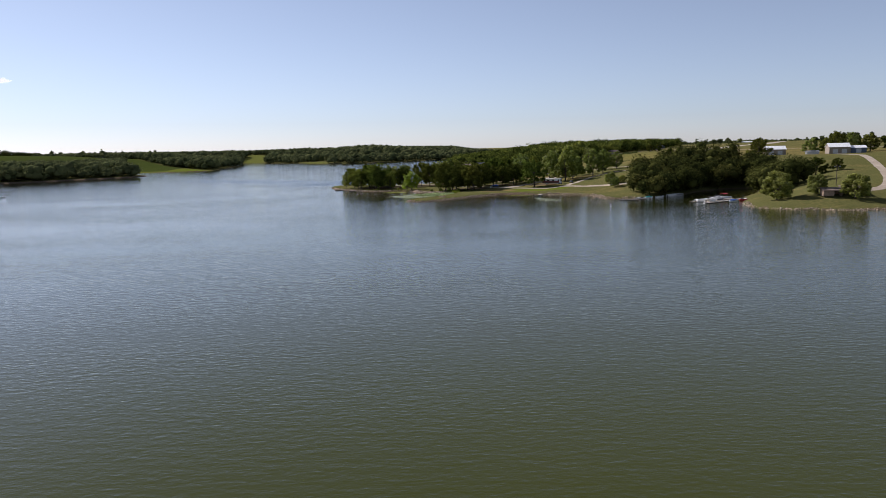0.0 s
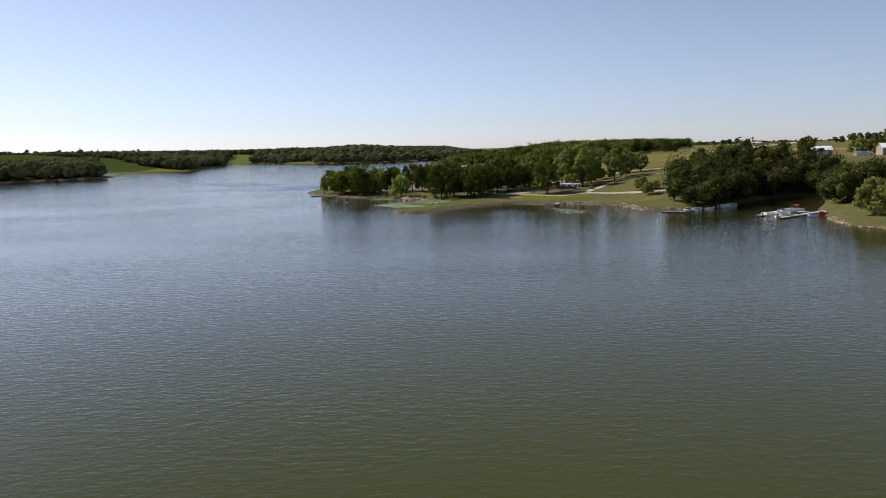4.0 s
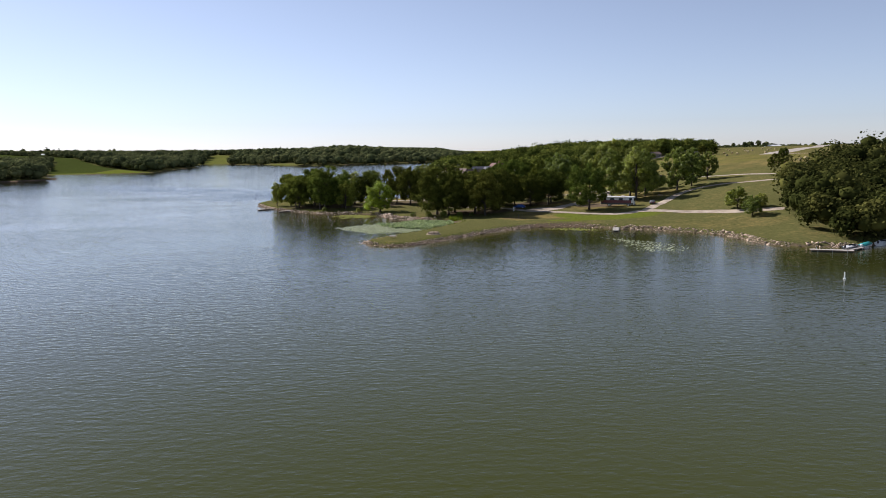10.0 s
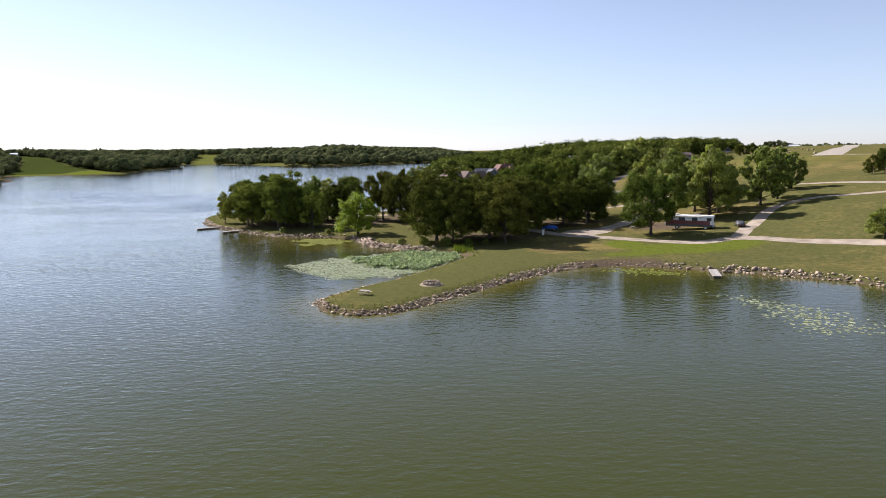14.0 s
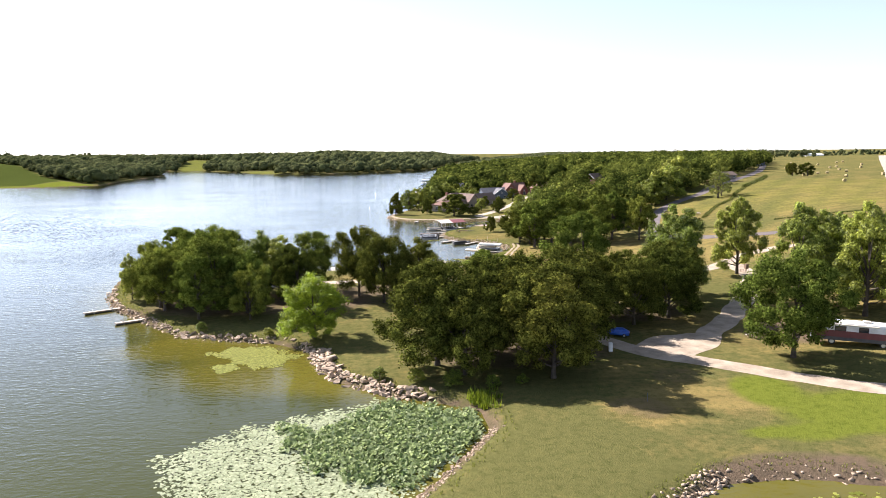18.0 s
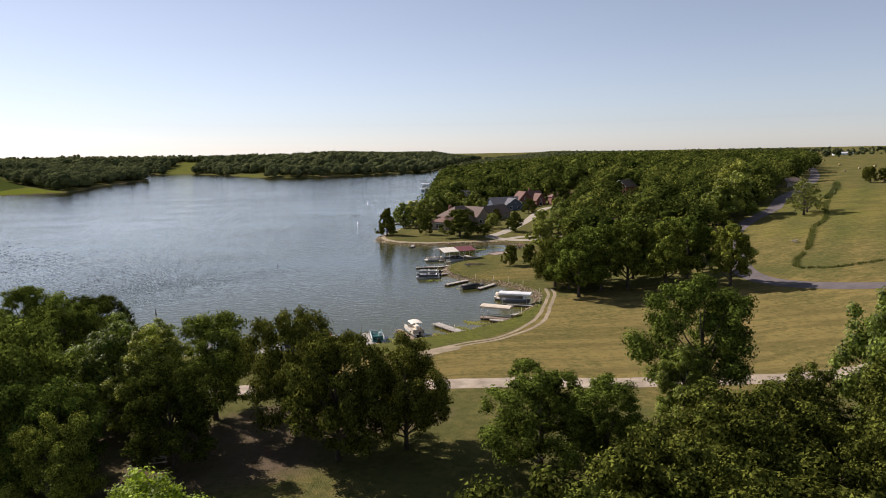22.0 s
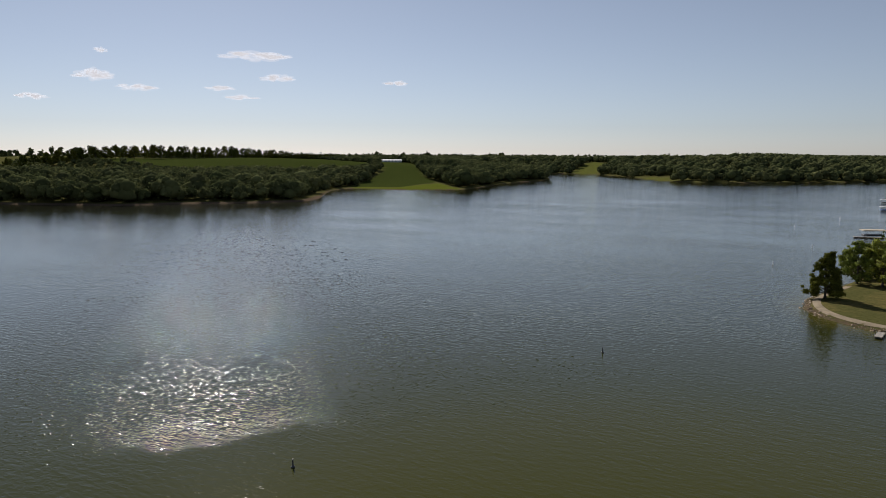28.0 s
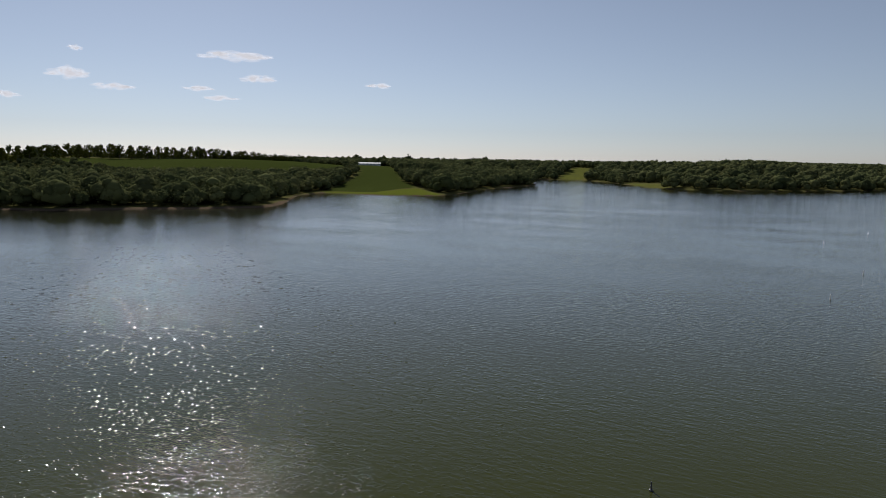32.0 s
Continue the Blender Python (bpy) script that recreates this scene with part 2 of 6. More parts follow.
def cloud_material():
    m, nodes, links, shader = material("cloud_glow")
    glow, clear, both = nodes.new("ShaderNodeEmission"), nodes.new("ShaderNodeBsdfTransparent"), nodes.new("ShaderNodeMixShader")
    # the clouds glow by themselves: their sunlit white is put in as emission
    glow.inputs["Color"].default_value, glow.inputs["Strength"].default_value = (1.0, 0.99, 0.98, 1), 1.05
    both.inputs[0].default_value = 0.14
    links.new(clear.outputs[0], both.inputs[1])
    links.new(glow.outputs[0], both.inputs[2])
    links.new(both.outputs[0], nodes["Material Output"].inputs["Surface"])
    return m


M_CLOUD = cloud_material()
M_PLANK = worn("weathered_planks", (0.42, 0.38, 0.32), (0.27, 0.24, 0.20), 1.2, 0.9, bump=0.3, fine=18, per_object=0.3)
M_PLANK_BROWN = worn("brown_planks", (0.30, 0.21, 0.14), (0.19, 0.13, 0.09), 1.2, 0.85, bump=0.3, fine=18, per_object=0.3)
M_WHITE = worn("white_paint", (0.80, 0.80, 0.78), (0.62, 0.61, 0.58), 1.0, 0.45)
M_CREAM = worn("cream_canvas", (0.74, 0.68, 0.57), (0.60, 0.54, 0.44), 1.0, 0.75)
M_TAN_TOP = worn("sun_bleached_tan_canvas", (0.62, 0.53, 0.40), (0.50, 0.42, 0.31), 1.0, 0.8)
M_PAVER = worn("worn_pavers", (0.34, 0.25, 0.20), (0.22, 0.16, 0.13), 1.0, 0.9, bump=0.4, fine=5)
M_OAK_MASS = leafy("oak_wood_leaves", (0.0245, 0.0302, 0.0079), (0.0756, 0.0806, 0.0202), 0.7, True, thin_part=0.25)
M_TAN = worn("tan_canvas", (0.50, 0.42, 0.32), (0.38, 0.32, 0.25), 1.0, 0.8)
M_METAL = worn("grey_metal", (0.45, 0.46, 0.47), (0.30, 0.30, 0.31), 2.0, 0.4, 0.8)
M_ALUMINIUM = worn("aluminium", (0.62, 0.63, 0.64), (0.48, 0.49, 0.5), 2.0, 0.35, 0.9)
M_BLACK = worn("black_rubber", (0.02, 0.02, 0.022), (0.012, 0.012, 0.013), 3.0, 0.6)
M_DARKGREY = worn("dark_grey_paint", (0.09, 0.09, 0.095), (0.06, 0.06, 0.062), 2.0, 0.45)
M_RED = worn("red_paint", (0.55, 0.035, 0.04), (0.42, 0.025, 0.03), 2.0, 0.4)
M_MAROON = worn("maroon_steel", (0.20, 0.055, 0.05), (0.14, 0.04, 0.04), 1.0, 0.5)
M_BLUE = worn("blue_paint", (0.02, 0.10, 0.42), (0.015, 0.07, 0.32), 2.0, 0.3)
M_TEAL = worn("teal_canvas", (0.03, 0.30, 0.29), (0.02, 0.22, 0.21), 2.0, 0.5)
M_SEA_GREEN = worn("sea_green_vinyl", (0.035, 0.17, 0.14), (0.025, 0.12, 0.10), 2.0, 0.5)
M_GREEN = worn("green_paint", (0.03, 0.14, 0.075), (0.02, 0.10, 0.055), 2.0, 0.4)
M_BEIGE = worn("beige_vinyl", (0.62, 0.54, 0.42), (0.50, 0.43, 0.33), 2.0, 0.6)
M_GLASS = worn("dark_glass", (0.025, 0.03, 0.035), (0.015, 0.018, 0.02), 0.5, 0.06, bump=0)
M_BRICK = worn("red_brick", (0.215, 0.085, 0.062), (0.140, 0.056, 0.042), 3.0, 0.9, bump=0.4, fine=8)
M_SIDING_TAN = worn("tan_siding", (0.27, 0.22, 0.165), (0.21, 0.172, 0.130), 1.0, 0.8)
M_SIDING_BLUE = worn("blue_grey_siding", (0.105, 0.130, 0.175), (0.080, 0.100, 0.138), 1.0, 0.8)
M_SIDING_GREY = worn("grey_siding", (0.36, 0.36, 0.36), (0.28, 0.28, 0.28), 1.0, 0.8)
M_SHINGLE_BROWN = worn("brown_shingles", (0.185, 0.128, 0.096), (0.118, 0.082, 0.062), 1.5, 0.9, bump=0.5, fine=6)
M_SHINGLE_GREY = worn("grey_shingles", (0.150, 0.145, 0.155), (0.095, 0.092, 0.098), 1.5, 0.9, bump=0.5, fine=6)
M_SHINGLE_RED = worn("red_brown_shingles", (0.190, 0.096, 0.070), (0.118, 0.062, 0.047), 1.5, 0.9, bump=0.5, fine=6)
M_STRAW = worn("straw", (0.42, 0.34, 0.16), (0.26, 0.20, 0.09), 3.0, 0.95, bump=0.6, fine=20)


# ---- mesh helpers ----
def link_mesh(name, me, mat, parent=None, label="", matrix=None):
    ob = new(name, me)
    if mat and not me.materials:
        me.materials.append(mat)
    if parent:
        ob.parent = parent
    if matrix is not None:
        ob.matrix_local = matrix
    if label:
        ob["label"] = label
    return ob


def part(name, bm, mat, parent=None, label="", matrix=None, shade=False):
    me = bpy.data.meshes.new(name)
    bm.normal_update()
    bm.to_mesh(me)
    bm.free()
    if shade:
        me.shade_smooth()
    return link_mesh(name, me, mat, parent, label, matrix)


def thing(name, m, label, category, group="", kind=""):
    ob = new(name)
    ob.empty_display_size = 0.3
    ob.matrix_world = m
    return tagged(ob, label, category, group, kind)


def box(sx, sy, sz, at=(0, 0, 0), bevel=0.0, bm=None, turn=None):
    """A box whose base centre is at `at`; bevelled edges if asked."""
    bm = bm or bmesh.new()
    m = Matrix.Translation((at[0], at[1], at[2] + sz / 2))
    if turn:
        m = m @ turn
    r = bmesh.ops.create_cube(bm, size=1.0, matrix=m @ Matrix.Diagonal((sx, sy, sz, 1)))
    if bevel:
        edges = list({e for v in r["verts"] for e in v.link_edges})
        bmesh.ops.bevel(bm, geom=edges, offset=bevel, segments=2, affect="EDGES", profile=0.6)
    return bm


def tube(points, radius, sides=8, bm=None, taper=None):
    """A round bar along a line of points."""
    bm = bm or bmesh.new()
    rings = []
    pts = [Vector(p) for p in points]
    for i, p in enumerate(pts):
        way = (pts[min(i + 1, len(pts) - 1)] - pts[max(i - 1, 0)]).normalized()
        side = way.cross(Vector((0, 0, 1)) if abs(way.z) < 0.9 else Vector((1, 0, 0))).normalized()
        up = side.cross(way)
        r = radius if taper is None else taper[i]
        rings.append([bm.verts.new(p + (side * math.cos(a) + up * math.sin(a)) * r) for a in [6.2832 * k / sides for k in range(sides)]])
    for a, b in zip(rings, rings[1:]):
        for k in range(sides):
            bm.faces.new((a[k], a[(k + 1) % sides], b[(k + 1) % sides], b[k]))
    bm.faces.new(rings[0][::-1])
    bm.faces.new(rings[-1])
    return bm


def prism(outline, depth, bm=None):
    """A closed outline of (y, z) points, pulled from x = -depth/2 to depth/2."""
    bm = bm or bmesh.new()
    a = [bm.verts.new((-depth / 2, y, z)) for y, z in outline]
    b = [bm.verts.new((depth / 2, y, z)) for y, z in outline]
    bm.faces.new(a[::-1])
    bm.faces.new(b)
    for i in range(len(a)):
        j = (i + 1) % len(a)
        bm.faces.new((a[i], a[j], b[j], b[i]))
    bmesh.ops.recalc_face_normals(bm, faces=bm.faces)
    return bm

# ---- lake outline and lie of the land ----
EAST_SHORE = [(260, 245), (215, 256), (171, 261), (157, 262), (147, 268), (137, 274), (131, 286), (137, 305),
    (150, 335), (168, 360), (183, 385), (178, 400), (163, 396), (145, 381), (130, 362), (112, 348), (105, 345), (95, 347),
    (88, 351), (86, 358), (85, 371), (79, 380), (72, 386), (66, 391), (60, 393), (53, 399), (43, 402), (35, 401),
    (28, 396), (20, 389), (11, 379), (3, 370), (-3, 364), (-9, 363), (-14, 367), (-16, 373), (-13, 378), (-9, 384)]
COVE_SHORE = [(-4, 389), (2, 398), (8, 408), (13, 417), (12, 424), (5, 428), (-1, 431), (-9, 438), (-13, 447), (-14, 453),
    (-22, 460), (-32, 463), (-42, 467), (-49, 475), (-57, 484), (-64, 492), (-70, 503), (-74, 514), (-78, 528), (-75, 543),
    (-63, 549), (-50, 545), (-41, 537), (-33, 536), (-24, 536), (-16, 537), (-8, 539), (1, 541), (8, 544), (16, 548),
    (26, 556), (33, 567), (37, 577), (36, 588), (31, 597), (24, 603), (19, 610), (16, 618), (17, 628)]
NORTH_SHORE = [(21, 637), (26, 643), (33, 652), (40, 659), (46, 665), (51, 672), (48, 679), (41, 682), (31, 683), (20, 682),
    (7, 684), (-3, 692), (-8, 702), (-8, 714), (-5, 725), (-1, 738), (4, 755), (9, 790), (14, 840), (18, 900),
    (22, 980), (28, 1100), (38, 1300), (62, 1500), (95, 1750), (140, 2000), (330, 3000), (500, 3800)]
WEST_SHORE = [(420, 3800), (250, 3000), (95, 2100), (60, 1800), (48, 1750), (40, 1700), (-42, 1590), (-150, 1510), (-240, 1540),
    (-330, 1700), (-420, 1830), (-520, 1870), (-540, 1780), (-480, 1640), (-430, 1590), (-408, 1545), (-402, 1480),
    (-395, 1340), (-366, 1210), (-367, 1170), (-417, 1136), (-490, 1142), (-474, 1085), (-432, 1026), (-395, 975), (-382, 945),
    (-405, 905), (-440, 876), (-470, 835), (-560, 800), (-700, 760), (-1000, 600), (-1300, 0), (-1000, -600), (600, -600), (520, 0), (380, 190)]
SHORE = EAST_SHORE + COVE_SHORE + NORTH_SHORE + WEST_SHORE


def smooth(v, a, b):
    v = np.clip((v - a) / (b - a), 0, 1)
    return v * v * (3 - 2 * v)


def shore_distance(x, y, poly=SHORE):
    """Metres to the shoreline, above zero on land and below in the lake."""
    best, inside = np.full(x.shape, 1e12), np.zeros(x.shape, bool)
    for (ax, ay), (bx, by) in zip(poly, poly[1:] + poly[:1]):
        ex, ey = bx - ax, by - ay
        s = np.clip(((x - ax) * ex + (y - ay) * ey) / (ex * ex + ey * ey), 0, 1)
        best = np.minimum(best, (x - ax - s * ex) ** 2 + (y - ay - s * ey) ** 2)
        if ay != by:
            inside ^= ((ay > y) != (by > y)) & (x < ex * (y - ay) / (ey if ey else 1) + ax)
    return np.where(inside, -1, 1) * np.sqrt(best)


def waves(x, y, scale, seed):
    """A soft rolling noise from a few sines."""
    r = np.random.RandomState(seed)
    out = 0
    for _ in range(5):
        a, p, k = r.uniform(0, 6.28), r.uniform(0, 6.28), r.uniform(0.6, 1.7) / scale
        out = out + np.sin((x * np.cos(a) + y * np.sin(a)) * k * 6.28 + p)
    return out / 5


def land(x, y):
    """Height of the ground in metres over the lake."""
    d = shore_distance(x, y)
    wob = waves(x, y, 6, 1) * 0.5
    bank = 0.9 * (1 - np.exp(-np.maximum(d + wob * 0.6, 0) / 1.1))
    hill = np.interp(x, [40, 65, 90, 125, 160, 200, 300, 450, 700, 3000], [0, 0.6, 2.2, 7.5, 11.5, 14.2, 16.8, 20, 23, 22])
    hill = hill * (1 + 0.03 * smooth(y, 560, 700) - 0.05 * smooth(y, 700, 950)) * smooth(d, 0, 45)
    hill = hill * (0.45 + 0.55 * smooth(y, 300, 440)) * (1 - 0.18 * smooth(x, 190, 300) * (1 - smooth(y, 560, 680)))
    east = 0.018 * np.clip(d, 0, 70) + hill + 4 * smooth(y, 835, 930) * smooth(x, 45, 120) * (1 - smooth(x, 230, 330)) * (1 - smooth(y, 1100, 1350))
    west = 33 * smooth(d, 0, 330)
    north = (24 - 8 * smooth(x, 60, 260)) * smooth(d, 0, 240)
    far_west, far_north = smooth(-x, 150, 300), smooth(y, 1250, 1500)
    high = east * (1 - far_west) + west * far_west
    high = high * (1 - far_north) + (north * (1 - 0.2 * far_west) + 5 * smooth(-x, 400, 800) * smooth(d, 60, 300)) * far_north
    high = high + waves(x, y, 420, 3) * (1.2 + 2.3 * far_west) * smooth(d, 150, 500) + waves(x, y, 45, 4) * 0.35 * smooth(d, 8, 40)
    bed = np.maximum(d * 0.25, -3.0)
    return np.where(d > 0, bank + high, bed)


# crop fields across the lake
FIELD_A = [(-500, 1130), (-506, 1165), (-545, 1285), (-690, 1470), (-800, 1600), (-700, 1590), (-560, 1400), (-492, 1302), (-440, 1258), (-380, 1194), (-362, 1170), (-417, 1128), (-460, 1132)]
CROP_A = [(-496, 1158), (-508, 1180), (-545, 1285), (-690, 1470), (-800, 1600), (-700, 1590), (-560, 1400), (-492, 1302), (-452, 1262), (-432, 1222), (-440, 1166)]
FIELD_B = [(-655, 1020), (-635, 1150), (-590, 1290), (-640, 1400), (-800, 1480), (-890, 1480), (-850, 1200), (-795, 1010)]
CLEARINGS = [[(-330, 1690), (-268, 1572), (-240, 1548), (-212, 1556), (-226, 1610), (-300, 1720)], [(-214, 1520), (-180, 1512), (-186, 1546), (-212, 1552)]]
FIELD_C = [(-450, 1826), (-436, 1850), (-470, 2060), (-540, 2130), (-508, 1890)]

# ---- ground ----
def axis(*runs):
    out = [runs[0][0]]
    for a, b, step in runs:
        n = max(1, round((b - a) / step))
        out += [a + (b - a) * (i + 1) / n for i in range(n)]
    return np.array(out)


GX = axis((-4700, -1500, 160), (-1500, -800, 50), (-800, -560, 12), (-560, -360, 5), (-360, -340, 10), (-340, -90, 30), (-90, 130, 1.6), (130, 260, 4), (260, 600, 14), (600, 1500, 60), (1500, 4700, 160))
GY = axis((-1500, 230, 90), (230, 340, 4), (340, 720, 1.6), (720, 1000, 5), (1000, 1200, 7), (1200, 1300, 13), (1300, 2100, 26), (2100, 5200, 120))
XX, YY = np.meshgrid(GX, GY)
DD = shore_distance(XX, YY)
ZZ = land(XX, YY)


def height(x, y):
    """Height of the ground mesh at a place."""
    i, j = np.clip(np.searchsorted(GX, x) - 1, 0, len(GX) - 2), np.clip(np.searchsorted(GY, y) - 1, 0, len(GY) - 2)
    u, v = (x - GX[i]) / (GX[i + 1] - GX[i]), (y - GY[j]) / (GY[j + 1] - GY[j])
    return (ZZ[j, i] * (1 - u) + ZZ[j, i + 1] * u) * (1 - v) + (ZZ[j + 1, i] * (1 - u) + ZZ[j + 1, i + 1] * u) * v


def blob_mask(x, y, spots):
    out = np.zeros(x.shape)
    for cx, cy, rx, ry in spots:
        out = np.maximum(out, 1 - smooth(np.hypot((x - cx) / rx, (y - cy) / ry), 0.6, 1.1))
    return out


def grid_mesh(name, xs, ys, zs):
    nx, ny = len(xs), len(ys)
    me = bpy.data.meshes.new(name)
    x, y = np.meshgrid(xs, ys)
    k = (np.arange(ny - 1)[:, None] * nx + np.arange(nx - 1)[None]).ravel()
    me.vertices.add(nx * ny)
    me.vertices.foreach_set("co", np.stack([x, y, zs], -1).ravel())
    me.loops.add(len(k) * 4)
    me.loops.foreach_set("vertex_index", np.stack([k, k + 1, k + 1 + nx, k + nx], -1).ravel())
    me.polygons.add(len(k))
    me.polygons.foreach_set("loop_start", np.arange(len(k)) * 4)
    me.update(calc_edges=True)
    me.validate()
    me.shade_smooth()
    return me


ground_me = grid_mesh("ground", GX, GY, ZZ)
dry = 0.28 + 0.42 * blob_mask(XX, YY, [(60, 540, 75, 45), (10, 522, 30, 14)]) + 0.22 * blob_mask(XX, YY, [(100, 640, 50, 60), (38, 608, 18, 10), (260, 600, 140, 120), (40, 420, 14, 8), (95, 385, 14, 10)])
dry = dry + 0.3 * blob_mask(XX, YY, [(38, 432, 9, 8), (33, 418, 7, 7), (36, 408, 10, 5), (70, 455, 26, 18), (95, 470, 20, 16)])
dry = dry + 0.06 * blob_mask(XX, YY, [(30, 640, 40, 60), (30, 720, 60, 50)])
dry = dry + 0.34 * blob_mask(XX, YY, [(46, 424, 11, 7)])
dry = dry - 0.14 * blob_mask(XX, YY, [(15, 395, 40, 30)])
dry = dry + (0.1 + 0.12 * np.sin((XX * 0.80 - YY * 0.60) * 0.42 + waves(XX, YY, 60, 8) * 2)) * smooth(XX, 95, 125) * smooth(YY, 500, 560)
lush = np.zeros(XX.shape)
for crop in [CROP_A, FIELD_B]:
    lush = np.maximum(lush, 0.95 * smooth(-shore_distance(XX, YY, crop), -8, 4))
BAY_GRASS = [(-24, 534), (-8, 538), (8, 543), (26, 555), (34, 566), (36, 580), (39, 576), (36, 563), (31, 550), (22, 540), (12, 534), (2, 530), (-14, 528)]
dry = dry - 0.5 * smooth(-shore_distance(XX, YY, BAY_GRASS), -2, 1.5)
bare = 0.95 * (1 - smooth(DD, 4, 8)) * (XX < -350) * (YY < 1000) + 0.8 * (1 - smooth(DD, 1, 3.5)) * (XX < -350) * (YY >= 1000) + 0.75 * (XX > -350) * (1 - smooth(np.abs(DD), 0.3, 2.2)) + 0.65 * blob_mask(XX, YY, [(-30, 490, 34, 14), (20, 446, 20, 10), (46, 470, 18, 10), (72, 450, 14, 9), (-5, 500, 20, 9)]) + 0.8 * blob_mask(XX, YY, [(44, 402.5, 12, 4)]) + 0.42 * blob_mask(XX, YY, [(33, 420, 6, 5), (42, 432, 5, 5)])
fresh = 0.3 * blob_mask(XX, YY, [(38, 640, 16, 8), (60, 690, 14, 10)]) + 0.5 * sum(smooth(-shore_distance(XX, YY, p), -8, 6) for p in [FIELD_C] + CLEARINGS) + 0.38 * blob_mask(XX, YY, [(190, 645, 110, 100)]) + 0.8 * blob_mask(XX, YY, [(66, 416, 20, 9), (52, 424, 6, 8), (50, 411, 10, 3)]) + 0.8 * smooth(-shore_distance(XX, YY, [(-496, 1144), (-494, 1155), (-440, 1163), (-426, 1215), (-448, 1256), (-380, 1194), (-364, 1172), (-417, 1134)]), -6, 6) + 0.4 * smooth(-shore_distance(XX, YY, BAY_GRASS), -1.5, 1.0)
zone = ground_me.color_attributes.new("zone", "FLOAT_COLOR", "POINT")
zone.data.foreach_set("color", np.stack([np.clip(v, 0, 1) for v in (dry, lush, bare)] + [np.clip(fresh, 0, 1)], -1).ravel().astype(np.float32))
ground = tagged(link_mesh("ground", ground_me, M_GROUND), "mown green and straw-dry grass on rolling ground", "ground", kind="structure")

# ---- water ----
WX = axis((-2500, -600, 100), (-600, -120, 24), (-120, 220, 2.5), (220, 900, 40))
WY = axis((-1400, 200, 80), (200, 330, 10), (330, 720, 2.5), (720, 1600, 30), (1600, 4200, 130))
wx, wy = np.meshgrid(WX, WY)
water_me = grid_mesh("water", WX, WY, np.zeros(wx.shape))
shade = smooth(shore_distance(wx, wy), -9, -0.5) * 0.8 + 0.75 * blob_mask(wx, wy, [(-14, 446, 26, 16), (-34, 458, 20, 9)]) + 0.35 * blob_mask(wx, wy, [(44, 392, 18, 10)]) + 0.22 * blob_mask(wx, wy, [(-8, 570, 60, 60)])
shallow = water_me.attributes.new("shallow", "FLOAT", "POINT")
shallow.data.foreach_set("value", np.clip(shade, 0, 1).ravel().astype(np.float32))
wind = water_me.attributes.new("wind", "FLOAT", "POINT")
sheltered = blob_mask(wx, wy, [(-5, 590, 75, 75), (-10, 425, 34, 40), (55, 380, 36, 26), (40, 670, 30, 30)])
open_water = blob_mask(wx, wy, [(-110, 660, 110, 130)])
wind.data.foreach_set("value", (1 - 0.15 * sheltered + 0.12 * open_water * (1 - sheltered)).ravel().astype(np.float32))
tagged(link_mesh("water", water_me, M_WATER), "green-brown lake water with small wind ripples", "lake water", kind="structure")


# ---- roads ----
def spline(points, step=1.5):
    """Points along a Catmull-Rom curve through the given ones."""
    p = [Vector(q).to_2d() if len(q) > 2 else Vector(q) for q in points]
    p = [p[0] * 2 - p[1]] + p + [p[-1] * 2 - p[-2]]
    out = []
    for a, b, c, d in zip(p, p[1:], p[2:], p[3:]):
        n = max(2, int((c - b).length / step))
        for i in range(n):
            t = i / n
            out.append(0.5 * ((2 * b) + (c - a) * t + (2 * a - 5 * b + 4 * c - d) * t * t + (3 * b - a - 3 * c + d) * t ** 3))
    return out + [p[-2]]


def strip(name, points, width, mat, label, category, lift=0.06, parts=5, ragged=0.25, step=1.5):
    line = spline(points, step)
    rnd = random.Random(len(points) * 7 + int(width * 10))
    bm = bmesh.new()
    rows = []
    for i, p in enumerate(line):
        way = (line[min(i + 1, len(line) - 1)] - line[max(i - 1, 0)]).normalized()
        side = Vector((-way.y, way.x))
        w = [width / 2 + ragged * (0.45 * math.sin(i * 0.53 + e) + 0.35 * math.sin(i * 1.13 + 3 * e) + rnd.uniform(-0.3, 0.3)) for e in (1.0, 4.0)]
        row = []
        for k in range(parts):
            u = 2 * k / (parts - 1) - 1
            q = p + side * u * w[u > 0]
            edge = 0.5 if k in (0, parts - 1) else 1.0
            row.append(bm.verts.new((q.x, q.y, float(height(q.x, q.y)) + lift * edge)))
        rows.append(row)
    for a, b in zip(rows, rows[1:]):
        for k in range(parts - 1):
            bm.faces.new((a[k], b[k], b[k + 1], a[k + 1]))
    bmesh.ops.recalc_face_normals(bm, faces=bm.faces)
    if sum(f.normal.z for f in bm.faces) < 0:
        bmesh.ops.reverse_faces(bm, faces=bm.faces)
    return tagged(part(name, bm, mat, shade=True), label, category, kind="structure")


